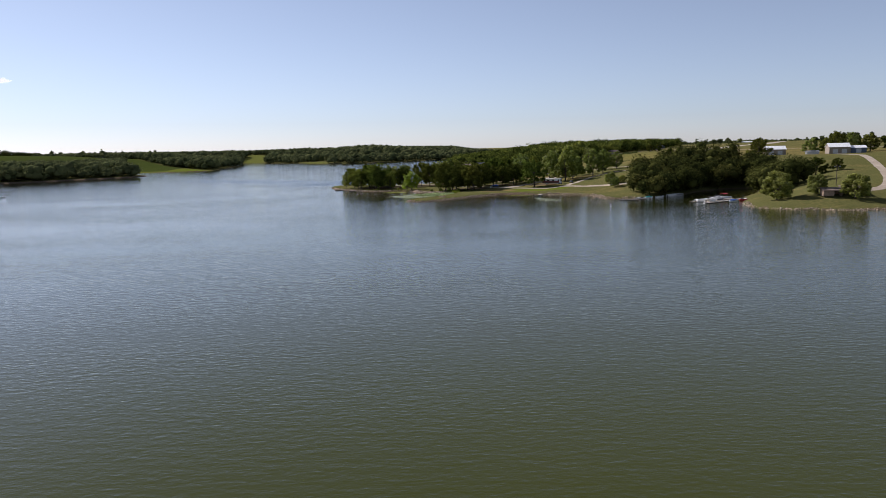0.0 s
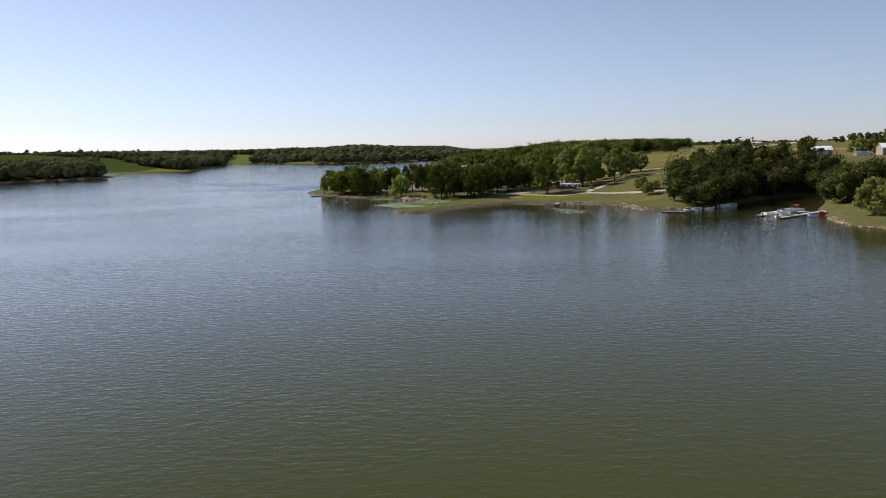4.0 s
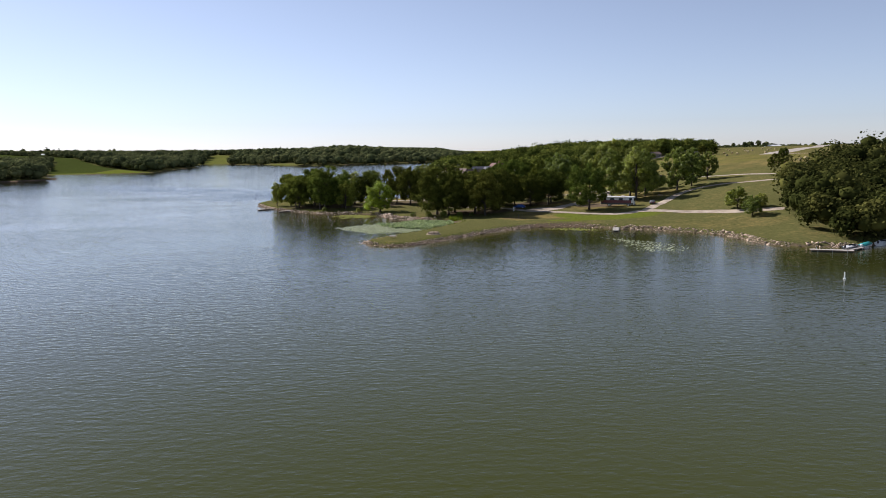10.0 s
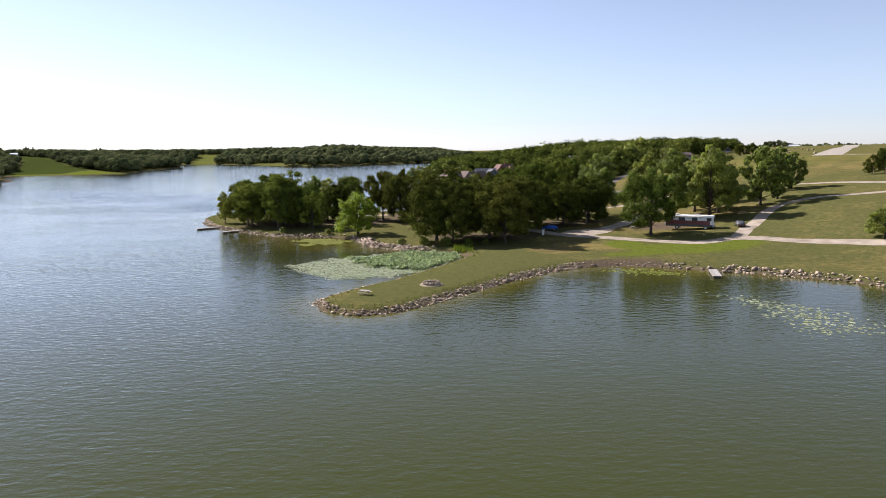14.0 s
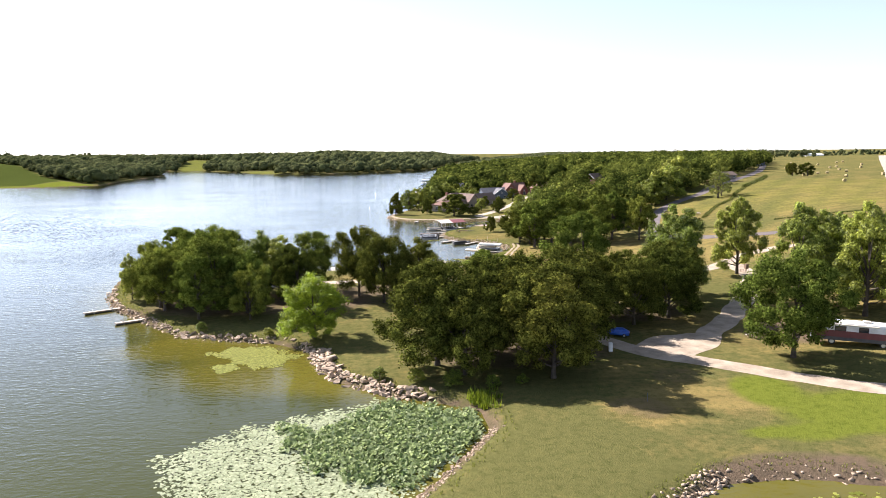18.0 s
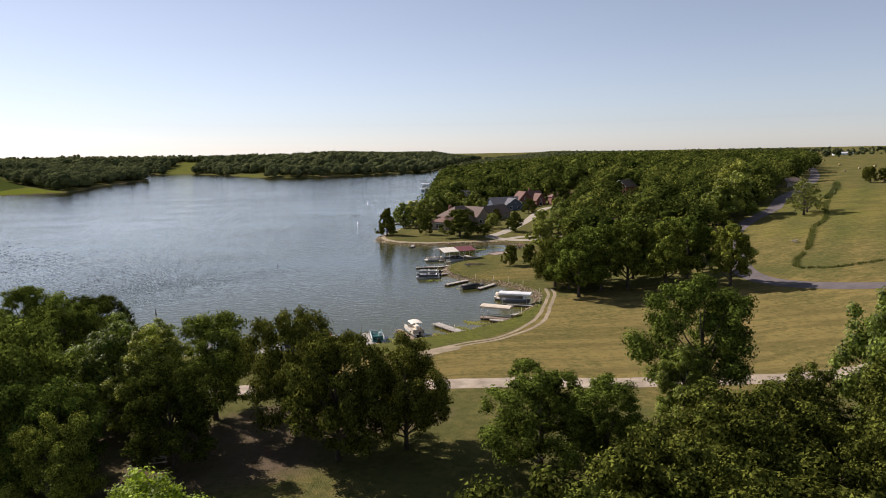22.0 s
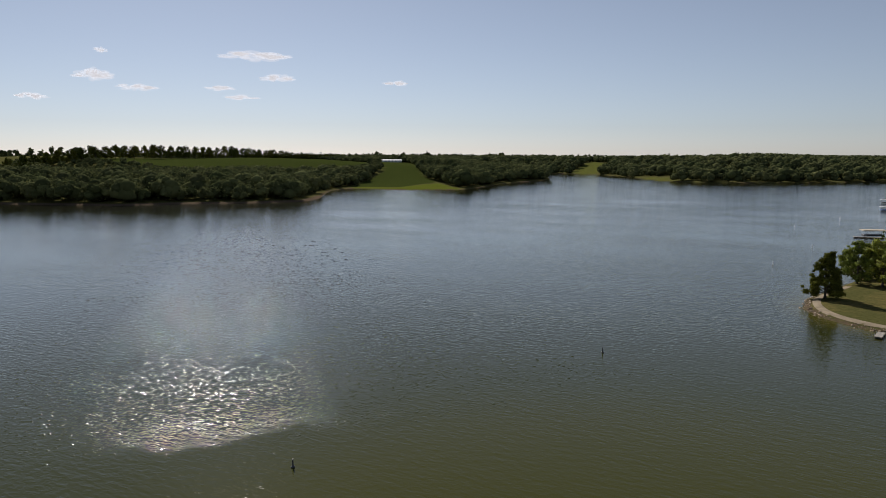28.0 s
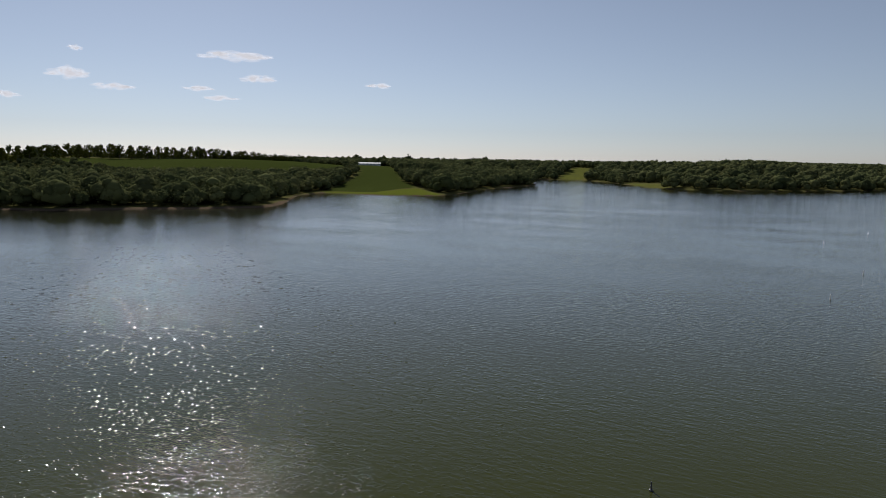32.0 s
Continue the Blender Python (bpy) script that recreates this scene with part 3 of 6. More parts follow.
strip("road", [(14, 470), (24, 463), (31, 457), (37, 450), (42, 443), (48, 438), (54, 433), (61, 427), (70, 421.5), (80, 421), (91, 411), (101, 401), (112, 392)], 4.2, M_GRAVEL, "pale gravel lane round the camp ground", "gravel road")
strip("road", [(48, 445), (55, 450.5), (63, 460), (71, 471), (79.5, 484.5), (86, 497), (88, 511)], 4.6, M_GRAVEL, "pale gravel lane between shade trees", "gravel road", lift=0.075, ragged=0.5)
def gravel_patch(x, y, rx, ry, turn, label):
    """A flat patch of gravel with an uneven round edge, lying on the ground."""
    bm = bmesh.new()
    rnd = random.Random(int(x * 3 + y))
    ease = [rnd.uniform(-1, 1) for _ in range(8)]
    rings = []
    for k in range(5):
        ring = []
        for i in range(48):
            a = 6.2832 * i / 48
            edge = 1 + 0.10 * math.sin(2 * a + ease[0] * 3) + 0.07 * math.sin(3 * a + ease[1] * 3) + 0.04 * math.sin(7 * a + ease[2] * 3)
            f = (0.05, 0.35, 0.65, 0.9, 1.0)[k] * edge
            u, v = f * rx * math.cos(a), f * ry * math.sin(a)
            c, d = math.cos(radians(turn)), math.sin(radians(turn))
            px, py = x + u * c - v * d, y + u * d + v * c
            ring.append(bm.verts.new((px, py, float(height(px, py)) + (0.10 if k < 4 else 0.03))))
        rings.append(ring)
    bm.faces.new(rings[0])
    for a, b in zip(rings, rings[1:]):
        for i in range(48):
            bm.faces.new((a[i], b[i], b[(i + 1) % 48], a[(i + 1) % 48]))
    bmesh.ops.recalc_face_normals(bm, faces=bm.faces)
    if sum(f.normal.z for f in bm.faces) < 0:
        bmesh.ops.reverse_faces(bm, faces=bm.faces)
    return tagged(part("gravel_apron", bm, M_GRAVEL, shade=True), label, "gravel", kind="structure")


gravel_patch(48.5, 446.5, 9.0, 5.2, 38, "broad pale gravel turning place under the trees")
strip("road", [(79, 422), (85, 430), (96, 444), (107, 457), (119, 461), (131, 457), (150, 452), (185, 450)], 3.6, M_GRAVEL, "pale gravel lane climbing the slope", "gravel road", lift=0.075)
strip("road", [(160, 452), (155, 465), (146, 485), (139, 496), (124, 510), (112, 522)], 3.6, M_GRAVEL, "pale gravel lane looping back", "gravel road")
strip("road", [(-40, 508), (-22, 513), (-3, 513), (12, 512), (26, 511), (40, 509), (53, 508), (66, 506), (80, 508), (95, 520), (112, 524)], 4.6, M_GRAVEL, "broad pale gravel road along the dry field", "gravel road", lift=0.07)
strip("track", [(2.6, 513), (2.2, 518), (4, 524), (8, 529.5), (14, 534)], 3.4, M_DIRT, "worn pale track turning off the gravel road", "track", lift=0.065, ragged=0.3)
for off in (-0.8, 0.8):
    strip("track", [(3 + off, 514), (2.0 + off, 521 - off), (7, 529.5 - off), (15, 535 - off), (23, 539 - off), (32 + off, 550 - off), (37 + off, 564), (41 + off, 578), (42 + off, 586)], 0.85, M_DIRT,
          "pale wheel rut of the lakeside track", "track", parts=3, ragged=0.15)
strip("road", [(128, 540), (108, 549), (96, 562), (92, 575), (95, 590), (104, 614), (116, 637), (133, 657), (149, 674), (166, 699), (192, 731), (225, 777), (270, 850), (330, 960)], 5.4, M_ASPHALT, "dark purple-grey asphalt road up the hill", "asphalt road", ragged=0.1)
strip("driveway", [(62, 686), (53, 684), (45, 688), (40, 697), (47, 709), (57, 729), (66, 752), (76, 780), (90, 803), (125, 806)], 5.0, M_CONCRETE, "pale concrete drive to the houses", "driveway", ragged=0.05)
strip("driveway", [(46, 689), (53, 693), (64, 690), (78, 684)], 4.0, M_CONCRETE, "pale concrete drive branch on the lawn", "driveway", lift=0.08, ragged=0.05)
strip("shore_path", [(44, 684.5), (31, 685.6), (20, 684.6), (8, 686.5), (-1, 693.5), (-5.2, 703), (-5.2, 714), (-2, 725), (1, 735)], 1.9, M_DIRT, "pale gravel path on top of the bank", "path", ragged=0.15)
strip("road", [(262, 671), (300, 655), (350, 632), (420, 600)], 3.4, M_GRAVEL, "pale gravel lane along the end of the strip", "gravel road", step=4)
strip("road", [(298, 508), (290, 470), (263, 417), (238, 368), (222, 338), (206, 312), (192, 293), (180, 290), (169, 288)], 4.5, M_GRAVEL, "pale gravel road down to the marina", "gravel road", step=3)
strip("airstrip", [(257, 677), (340, 798), (430, 930), (600, 1177)], 17, M_CONCRETE, "broad pale crushed-stone strip on the hill", "gravel strip", parts=9, step=4)

# ---- trees ----
def leaf_cloud(rng, centres, radii, count, size, flat=0.8):
    """Vertices and faces of pointed leaf tufts in a set of loose sprays, and a tone for each tuft's spray."""
    k = len(centres)
    w = np.array(radii) ** 2
    pick = rng.choice(k, count, p=w / w.sum())
    d = np.clip(rng.normal(size=(count, 3)), -1.8, 1.8)
    pos = np.array(centres)[pick] + d * (np.array(radii)[pick] * 0.66)[:, None] * np.array([1, 1, flat])
    d /= np.linalg.norm(d, axis=1)[:, None]
    nrm = d * 1.0 + rng.normal(size=(count, 3)) * 0.38 + np.array([0, 0, 0.3])
    nrm /= np.linalg.norm(nrm, axis=1)[:, None]
    t = np.cross(nrm, rng.normal(size=(count, 3)))
    t /= np.linalg.norm(t, axis=1)[:, None] + 1e-9
    b = np.cross(nrm, t)
    s = (size * (0.6 + 0.8 * rng.rand(count)))[:, None]
    v = np.stack([pos + t * s, pos - t * s * 0.6 + b * s * 0.75, pos - t * s * 0.6 - b * s * 0.75 - nrm * s * 0.2], 1).reshape(-1, 3)
    return v, np.arange(count * 3).reshape(-1, 3), np.repeat(rng.rand(k)[pick], 3)


def quick_mesh(name, v, f, mat):
    me = bpy.data.meshes.new(name)
    me.vertices.add(len(v))
    me.vertices.foreach_set("co", np.asarray(v, np.float32).ravel())
    me.loops.add(f.size)
    me.loops.foreach_set("vertex_index", f.ravel().astype(np.int32))
    me.polygons.add(len(f))
    me.polygons.foreach_set("loop_start", (np.arange(len(f)) * f.shape[1]).astype(np.int32))
    me.update(calc_edges=True)
    me.materials.append(mat)
    return me


def tree_model(seed, height_m, spread, leaves, size, mat, label, stem=0.12, limbs=13, cone=False):
    """A tapered trunk with limbs that each carry a bough of leaf clumps, standing at the origin."""
    rng = np.random.RandomState(seed)
    boughs = []
    base = height_m * stem
    for i in range(limbs):
        f = (i + 0.35) / limbs
        z = base + (height_m - base) * (0.06 + 0.78 * f)
        profile = 1.15 - 0.95 * f if cone else (math.sin(math.pi * (0.30 + 0.60 * f))) ** 0.6
        a = i * 2.4 + rng.uniform(-0.6, 0.6)
        r = spread * profile * rng.uniform(0.42, 0.80)
        boughs.append((r * math.cos(a), r * math.sin(a), z, spread * rng.uniform(0.30, 0.50) * (0.6 + 0.45 * profile)))
    boughs.append((rng.uniform(-0.6, 0.6), rng.uniform(-0.6, 0.6), height_m - spread * 0.34, spread * 0.36))
    centres, radii = [], []
    for x, y, z, r in boughs:
        out = np.array([x, y, (z - base) * 0.9 + 0.5])
        out /= np.linalg.norm(out)
        for k in range(13):                    # sprays that reach out and up from the bough
            d = rng.normal(size=3)
            d = d / np.linalg.norm(d) * 0.75 + out * rng.uniform(0, 0.55)
            centres.append((x + d[0] * r, y + d[1] * r, max(z + d[2] * r * 0.85, base)))
            radii.append(r * rng.uniform(0.16, 0.36))
    root = thing("tree", Matrix(), label, "tree")
    bm = bmesh.new()
    r0 = height_m * 0.018 + 0.06
    lean = rng.uniform(-0.3, 0.3, 2)
    spine = [Vector((lean[0] * k * k, lean[1] * k * k, height_m * 0.82 * k)) for k in (-0.02, 0.1, 0.3, 0.5, 0.75, 1.0)]
    tube(spine, r0, 8, bm, [r0 * 1.5, r0 * 1.05, r0 * 0.85, r0 * 0.6, r0 * 0.35, r0 * 0.1])
    for x, y, z, r in boughs:
        end = Vector((x, y, z))
        k = min(max((z - base * 0.4) / height_m * 0.7, 0.14), 0.75)
        start = Vector((lean[0] * k * k, lean[1] * k * k, height_m * 0.82 * k))
        mid = start.lerp(end, 0.5) + Vector((0, 0, -0.02 * height_m))
        tube([start, mid, end], r0 * 0.3, 5, bm, [r0 * 0.45, r0 * 0.28, r0 * 0.09])
    part("trunk", bm, M_BARK, root, shade=True)
    v, f, spray = leaf_cloud(rng, centres, radii, leaves, size)
    me = quick_mesh("crown", v, f, mat)
    me.attributes.new("spray", "FLOAT", "POINT").data.foreach_set("value", spray.astype(np.float32))
    link_mesh("crown", me, mat, root)
    return root


def plant(model, x, y, tall, model_height, wide=1.0, turn=0.0, label="", group=""):
    s = tall / model_height
    m = Matrix.Translation((x, y, float(height(x, y)) - 0.05)) @ pose(0, 0, 0, 0, 0, turn) @ Matrix.Diagonal((s * wide, s * wide, s, 1))
    ob = copy_thing(model, m)
    return tagged(ob, label, "tree", group)


OAKS = [tree_model(11 + i, 15, 7.0, 46000, 0.165, M_OAK, "dark green oak", stem=0.17, limbs=18) for i in range(4)]
ASHES = [tree_model(31 + i, 15, 5.7, 42000, 0.16, M_ASH, "leafy green shade tree", stem=0.14, limbs=19) for i in range(4)]
MIXED = [tree_model(41 + i, 15, 7.0, 44000, 0.16, M_MIXED, "mid-green oak", stem=0.17, limbs=14) for i in range(4)]
GROVE = [tree_model(101 + i, 15, 5.6, 22000, 0.22, M_MIXED, "tall grove tree", stem=0.24, limbs=16) for i in range(3)]
WILLOW = [tree_model(61, 10, 4.8, 26000, 0.2, M_WILLOW, "round willow", stem=0.05, limbs=18)]
BRIGHT = [tree_model(51, 11, 4.8, 34000, 0.125, M_LIME, "bright green young tree", stem=0.09, limbs=20)]
BARE = [tree_model(91, 10, 3.6, 2200, 0.2, M_WILLOW, "dying tree", stem=0.15, limbs=16)]
CONE = [tree_model(95, 15, 5.0, 34000, 0.2, M_OAK, "dense pointed tree", stem=0.06, limbs=24, cone=True)]
LIGHT_OAKS = [tree_model(71 + i, 15, 6.8, 15000, 0.28, M_OAK, "dark green oak", stem=0.10, limbs=13) for i in range(3)]
LIGHT_ASHES = [tree_model(81 + i, 15, 6.0, 15000, 0.28, M_ASH, "leafy green shade tree", stem=0.12, limbs=12) for i in range(4)]
rand = random.Random(5)
# x, y, height, width factor, kind
CAMP_TREES = [
    (-63, 499, 10.5, 0.62, "a"), (-57, 500, 13.5, 0.85, "m"), (-64, 535, 13, 0.95, "m"), (-41, 477, 13, 0.9, "m"), (-30, 475, 11, 0.8, "m"), (-53, 489, 13, 0.9, "m"),  (-49, 529, 13, 1.0, "o"), (-53, 508, 13, 1.0, "m"), (-46, 497, 16, 1.0, "m"),
    (-46, 513, 15, 1.0, "m"), (-40, 487, 17, 1.0, "m"), (-51, 486, 13, 0.95, "m"), (-32, 481, 13, 0.95, "m"), (-22, 487, 13, 0.9, "o"), (-33, 500, 15, 0.95, "a"), (-37, 524, 9, 1.25, "a"), (-28, 497, 14, 1.0, "a"), (-21, 501, 14.5, 1.0, "m"),
    (-9, 494, 17, 0.70, "o"), (-3, 487, 16, 0.8, "o"), (5, 489, 13.5, 0.9, "o"), (20, 482, 12, 1.2, "m"), (27, 480, 11, 1.0, "m"),
    (11, 436, 14, 1.0, "o"), (24, 433, 15, 1.0, "o"), (45, 460, 13.5, 0.9, "o"), (53, 463.5, 14, 0.95, "o"), (7, 441, 16.5, 1.05, "o"), (14, 447, 16.5, 1.0, "o"), (21, 441, 16, 1.05, "o"), (30, 447, 16, 1.05, "o"), (24, 455, 15.5, 1.0, "o"), (32, 462, 15, 1.0, "o"),
    (40, 469, 12.5, 1.0, "o"), (47, 477, 11.5, 1.0, "o"), (56, 473, 14, 0.95, "o"), (61, 481, 19.7, 0.88, "a"), (34, 468, 12.5, 0.95, "o"),
    (63, 437, 16.5, 0.95, "m"), (86, 454, 20.2, 0.85, "a"), (79, 463, 20, 0.85, "a"), (83.6, 499, 18.5, 0.82, "a"), (93, 464, 18.5, 0.9, "a"), (107, 466, 17.5, 0.85, "a"), (115, 471, 16, 0.8, "a"), (90, 474, 17, 0.95, "a"),
    (122, 490, 13, 0.95, "a"), (129, 488, 12, 0.9, "a"), (44.5, 497, 18, 0.92, "m"), (40, 491, 10.5, 0.95, "a"), (100, 486, 14, 0.95, "a"),
    (47, 574, 16, 1.05, "g"), (54, 579, 17, 0.95, "g"), (61, 580, 18, 0.95, "g"), (69, 575, 18, 0.95, "g"), (76, 579, 17, 0.95, "g"), (83, 570, 15, 0.9, "g"), (44, 588, 13, 1.0, "o"), (47, 584, 13, 1.0, "o"), (46, 597, 12, 1.0, "o"), (66, 591, 15, 1.0, "g"), (54, 592, 15, 1.0, "g"), (78, 592, 15, 1.0, "g"),
    (-4, 713, 12.5, 1.0, "c"), (9, 737, 13, 0.95, "a"), (3, 741, 12, 1.0, "a"), (13, 709, 9, 0.7, "o"), (27, 699, 11.5, 1.6, "o"), (69, 673, 7, 1.2, "o"), (88, 777, 13, 1.1, "o"), (99, 764, 14, 1.2, "o"), (94, 752, 12, 1.2, "a"), (80, 750, 10, 1.0, "a"), (38, 788, 10, 1.2, "a"), (46, 797, 9, 1.2, "a"), (106, 705, 11, 1.2, "a"), (44, 735, 5, 1.0, "o"), (50, 757, 6, 1.0, "o"), (70, 778, 8, 1.1, "o"), (44, 723, 7, 1.1, "a"), (37, 700, 4.5, 1.4, "o"),
    (52, 709, 9, 0.95, "o"), (62, 701, 10, 1.0, "a"), (60, 684, 8, 1.2, "a"), (68, 694, 11, 1.0, "a"), (76, 678, 11, 1.0, "a"), (13, 760, 12, 1.0, "a"), (22, 780, 12, 1.1, "o"), (29, 793, 13, 1.1, "a"), (17, 772, 11, 1.1, "o"), (36, 803, 12, 1.1, "o"), (37, 833, 10, 1.1, "a"), (48, 843, 10, 1.1, "a"), (54, 661, 9.5, 1.15, "a"), (72, 711, 11, 1.1, "a"), (80, 699, 12, 1.1, "o"), (46, 750, 5, 0.9, "o"), (40, 716, 3.2, 1.6, "o"), (57, 742, 4, 1.4, "o"), (84, 716, 12, 1.1, "a"), (92, 728, 12, 1.1, "a"), (4, 752, 11, 1.1, "o"), (20, 768, 12, 1.0, "a"),
    (37, 622, 6.5, 0.9, "o"), (43.5, 622, 6.5, 0.95, "o"), (55, 622, 7.5, 1.0, "a"), (167, 503, 7, 0.9, "o"), (173, 505, 9, 0.8, "o"), (234, 742, 8, 1.2, "o"), (241, 738, 8, 1.2, "o"),
    (206, 372, 10, 1.2, "o"), (214, 366, 7, 1.0, "o"), (226, 480, 13, 1.1, "o"), (318, 545, 17, 1.0, "o"), (332, 548, 15, 1.1, "a"), (346, 545, 14, 1.2, "o"), (360, 540, 13, 1.2, "o"), (122, 659, 16, 1.1, "a"), (129, 667, 17, 1.1, "a"), (117, 654, 14, 1.1, "a"), (143, 702, 17, 1.0, "a"), (150, 709, 18, 1.05, "a"), (155, 720, 15, 1.1, "a"), (300, 548, 12, 1.2, "a"), (320, 560, 12, 1.3, "o")]
for x, y, tall, wide, kind in CAMP_TREES:
    near = y < 600 and x < 95
    model = rand.choice({"o": OAKS if near else LIGHT_OAKS, "m": MIXED, "g": GROVE, "c": CONE, "a": ASHES if near else LIGHT_ASHES}[kind])
    plant(model, x, y, tall, 15, wide, rand.uniform(0, 360), {"o": "dense dark green oak on the grass", "m": "broad mid-green oak on the camp ground", "g": "tall mid-green tree of the bay grove", "c": "dense pointed dark green tree on the point", "a": "leafy mid-green shade tree on the grass"}[kind], "shade trees")
plant(BRIGHT[0], -15, 460, 11.8, 11, 1.17, 40, "bright green young tree on the stony bank", "")
for x, y, tall, wide in ((146.5, 296, 12.4, 1.02), (160.5, 289, 8.5, 0.95), (170.5, 279, 10, 1.12)):
    plant(WILLOW[0], x, y, tall, 10, wide, rand.uniform(0, 360), "round willow-like tree on the lakeside lawn", "willows")
for x, y, tall, wide in ((146, 648, 13, 1.2), (150, 653, 10, 1.1)):
    plant(BARE[0], x, y, tall, 10, wide, rand.uniform(0, 360), "half-dead grey tree with few leaves", "dying trees")
for x, y, tall, wide in ((9, 431.5, 2.4, 1.6), (14.5, 430, 2.0, 1.5), (3.5, 433.5, 2.2, 1.6), (-2, 436, 1.8, 1.5), (19, 431, 1.6, 1.5), (-24, 463, 1.6, 1.6), (-38, 468, 1.8, 1.5), (103, 404, 7, 1.3), (108, 399, 4.5, 1.3), (102, 392, 6, 1.2)):
    plant(ASHES[1], x, y, tall, 15, wide, rand.uniform(0, 360), "low bushy shrub on the grass slope", "bushes")
ridge_row = spline([(-765, 900), (-797, 1143), (-835, 1380), (-860, 1560)], 15)
for i, p in enumerate(ridge_row):
    plant(LIGHT_OAKS[i % 3], p.x + rand.uniform(-2, 2), p.y + rand.uniform(-2, 2), rand.uniform(15.5, 18.5), 15, 0.8, rand.uniform(0, 360), "round dark tree in a row on the ridge", "ridge trees")
for o in CONE + OAKS + ASHES + MIXED + GROVE + WILLOW + BARE + BRIGHT + LIGHT_OAKS + LIGHT_ASHES:
    for c in list(o.children_recursive) + [o]:
        bpy.data.objects.remove(c)


# ---- woods ----
def in_poly(x, y, poly):
    return shore_distance(x, y, poly) < 0


def woods(name, spots, tall, label, seed, cards, card, lobes=4, leaf=None, ragged=0.55, core=1.0, top=None, girth=1.0):
    """Many trees as one mass: each a few leafy lobes on a stem, with leaf cards all over them."""
    rng = np.random.RandomState(seed)
    ico = bmesh.new()
    bmesh.ops.create_icosphere(ico, subdivisions=1, radius=1)
    cv = np.array([v.co[:] for v in ico.verts])
    cf = np.array([[v.index for v in f.verts] for f in ico.faces])
    ico.free()
    n = len(spots)
    h = tall * rng.uniform(0.62, 1.3, n)
    if top is not None:                        # on high ground the trees stay low
        h = np.minimum(h, np.maximum(top - height(spots[:, 0], spots[:, 1]), 4.5) * rng.uniform(0.85, 1.1, n))
    wide = h * rng.uniform(0.36, 0.60, n) * girth + (0 if top is None else 0.8)
    ground_ = np.stack([spots[:, 0], spots[:, 1], height(spots[:, 0], spots[:, 1])], -1)
    a = rng.uniform(0, 6.28, (n, lobes))
    up = np.sort(rng.uniform(0.30, 0.74, (n, lobes)), 1)
    up[:, -1] = rng.uniform(0.68, 0.76, n)
    out = wide[:, None] * np.where(up > 0.66, 0.15, rng.uniform(0.28, 0.52, (n, lobes)))
    mid = ground_[:, None] + np.stack([np.cos(a) * out, np.sin(a) * out, up * h[:, None]], -1)
    rad = wide[:, None] * rng.uniform(0.50, 0.74, (n, lobes))
    size = np.stack([rad, rad, rad * 0.82], -1)
    size[:, 0, 2] = np.maximum(size[:, 0, 2], (mid[:, 0, 2] - ground_[:, 2]) * 0.95)
    m3, s3 = mid.reshape(-1, 3), size.reshape(-1, 3)
    core_v = cv[None] * core * rng.uniform(0.72, 0.98, (n * lobes, len(cv), 1)) * s3[:, None] + m3[:, None]
    core_f = cf[None] + (np.arange(n * lobes) * len(cv))[:, None, None]
    per = max(1, cards // lobes)
    d = rng.normal(size=(n * lobes, per, 3))
    d /= np.linalg.norm(d, axis=2)[..., None]
    d[..., 2] = np.where(rng.rand(n * lobes, per) < 0.7, np.abs(d[..., 2]), d[..., 2])
    pos = (d * rng.uniform(0.86, 1.12, (n * lobes, per, 1)) * s3[:, None] + m3[:, None]).reshape(-1, 3)
    d = d.reshape(-1, 3)
    nrm = d * 0.8 + rng.normal(size=d.shape) * ragged + np.array([0, 0, 0.4])
    nrm /= np.linalg.norm(nrm, axis=1)[:, None]
    t = np.cross(nrm, rng.normal(size=d.shape))
    t /= np.linalg.norm(t, axis=1)[:, None]
    b = np.cross(nrm, t)
    s = card * rng.uniform(0.6, 1.3, len(pos))[:, None]
    leaf_v = np.stack([pos - t * s, pos - b * s * 0.8, pos + t * s, pos + b * s * 0.8], 1).reshape(-1, 3)
    k = n * lobes * len(cv)
    lf = np.arange(len(leaf_v)).reshape(-1, 4)
    leaf_f = np.concatenate([lf[:, [0, 1, 2]], lf[:, [0, 2, 3]]]) + k
    me = quick_mesh(name, np.concatenate([core_v.reshape(-1, 3), leaf_v]), np.concatenate([core_f.reshape(-1, 3), leaf_f]), leaf or M_WOOD)
    own = rng.rand(n)
    tone = np.concatenate([np.repeat(own, lobes * len(cv)), np.repeat(own, lobes * per * 4)])
    me.attributes.new("tone", "FLOAT", "POINT").data.foreach_set("value", tone.astype(np.float32))
    return tagged(link_mesh(name, me, None), label, "woods", kind="stuff")


def scatter(seed, box_, gap, poly=None, shore=(4, 1e9), avoid=(), open_=()):
    """Jittered grid of places inside a box, on land, in a polygon, clear of some circles."""
    rng = np.random.RandomState(seed)
    x, y = np.meshgrid(np.arange(box_[0], box_[1], gap), np.arange(box_[2], box_[3], gap))
    x, y = (x + rng.uniform(-0.45, 0.45, x.shape) * gap).ravel(), (y + rng.uniform(-0.45, 0.45, y.shape) * gap).ravel()
    keep = np.ones(x.shape, bool)
    if poly is not None:
        keep &= in_poly(x, y, poly)
    d = shore_distance(x, y)
    keep &= (d > shore[0]) & (d < shore[1])
    for p in open_:
        keep &= ~in_poly(x, y, p)
    for cx, cy, r in avoid:
        keep &= np.hypot(x - cx, y - cy) > r
    return np.stack([x[keep], y[keep]], -1)


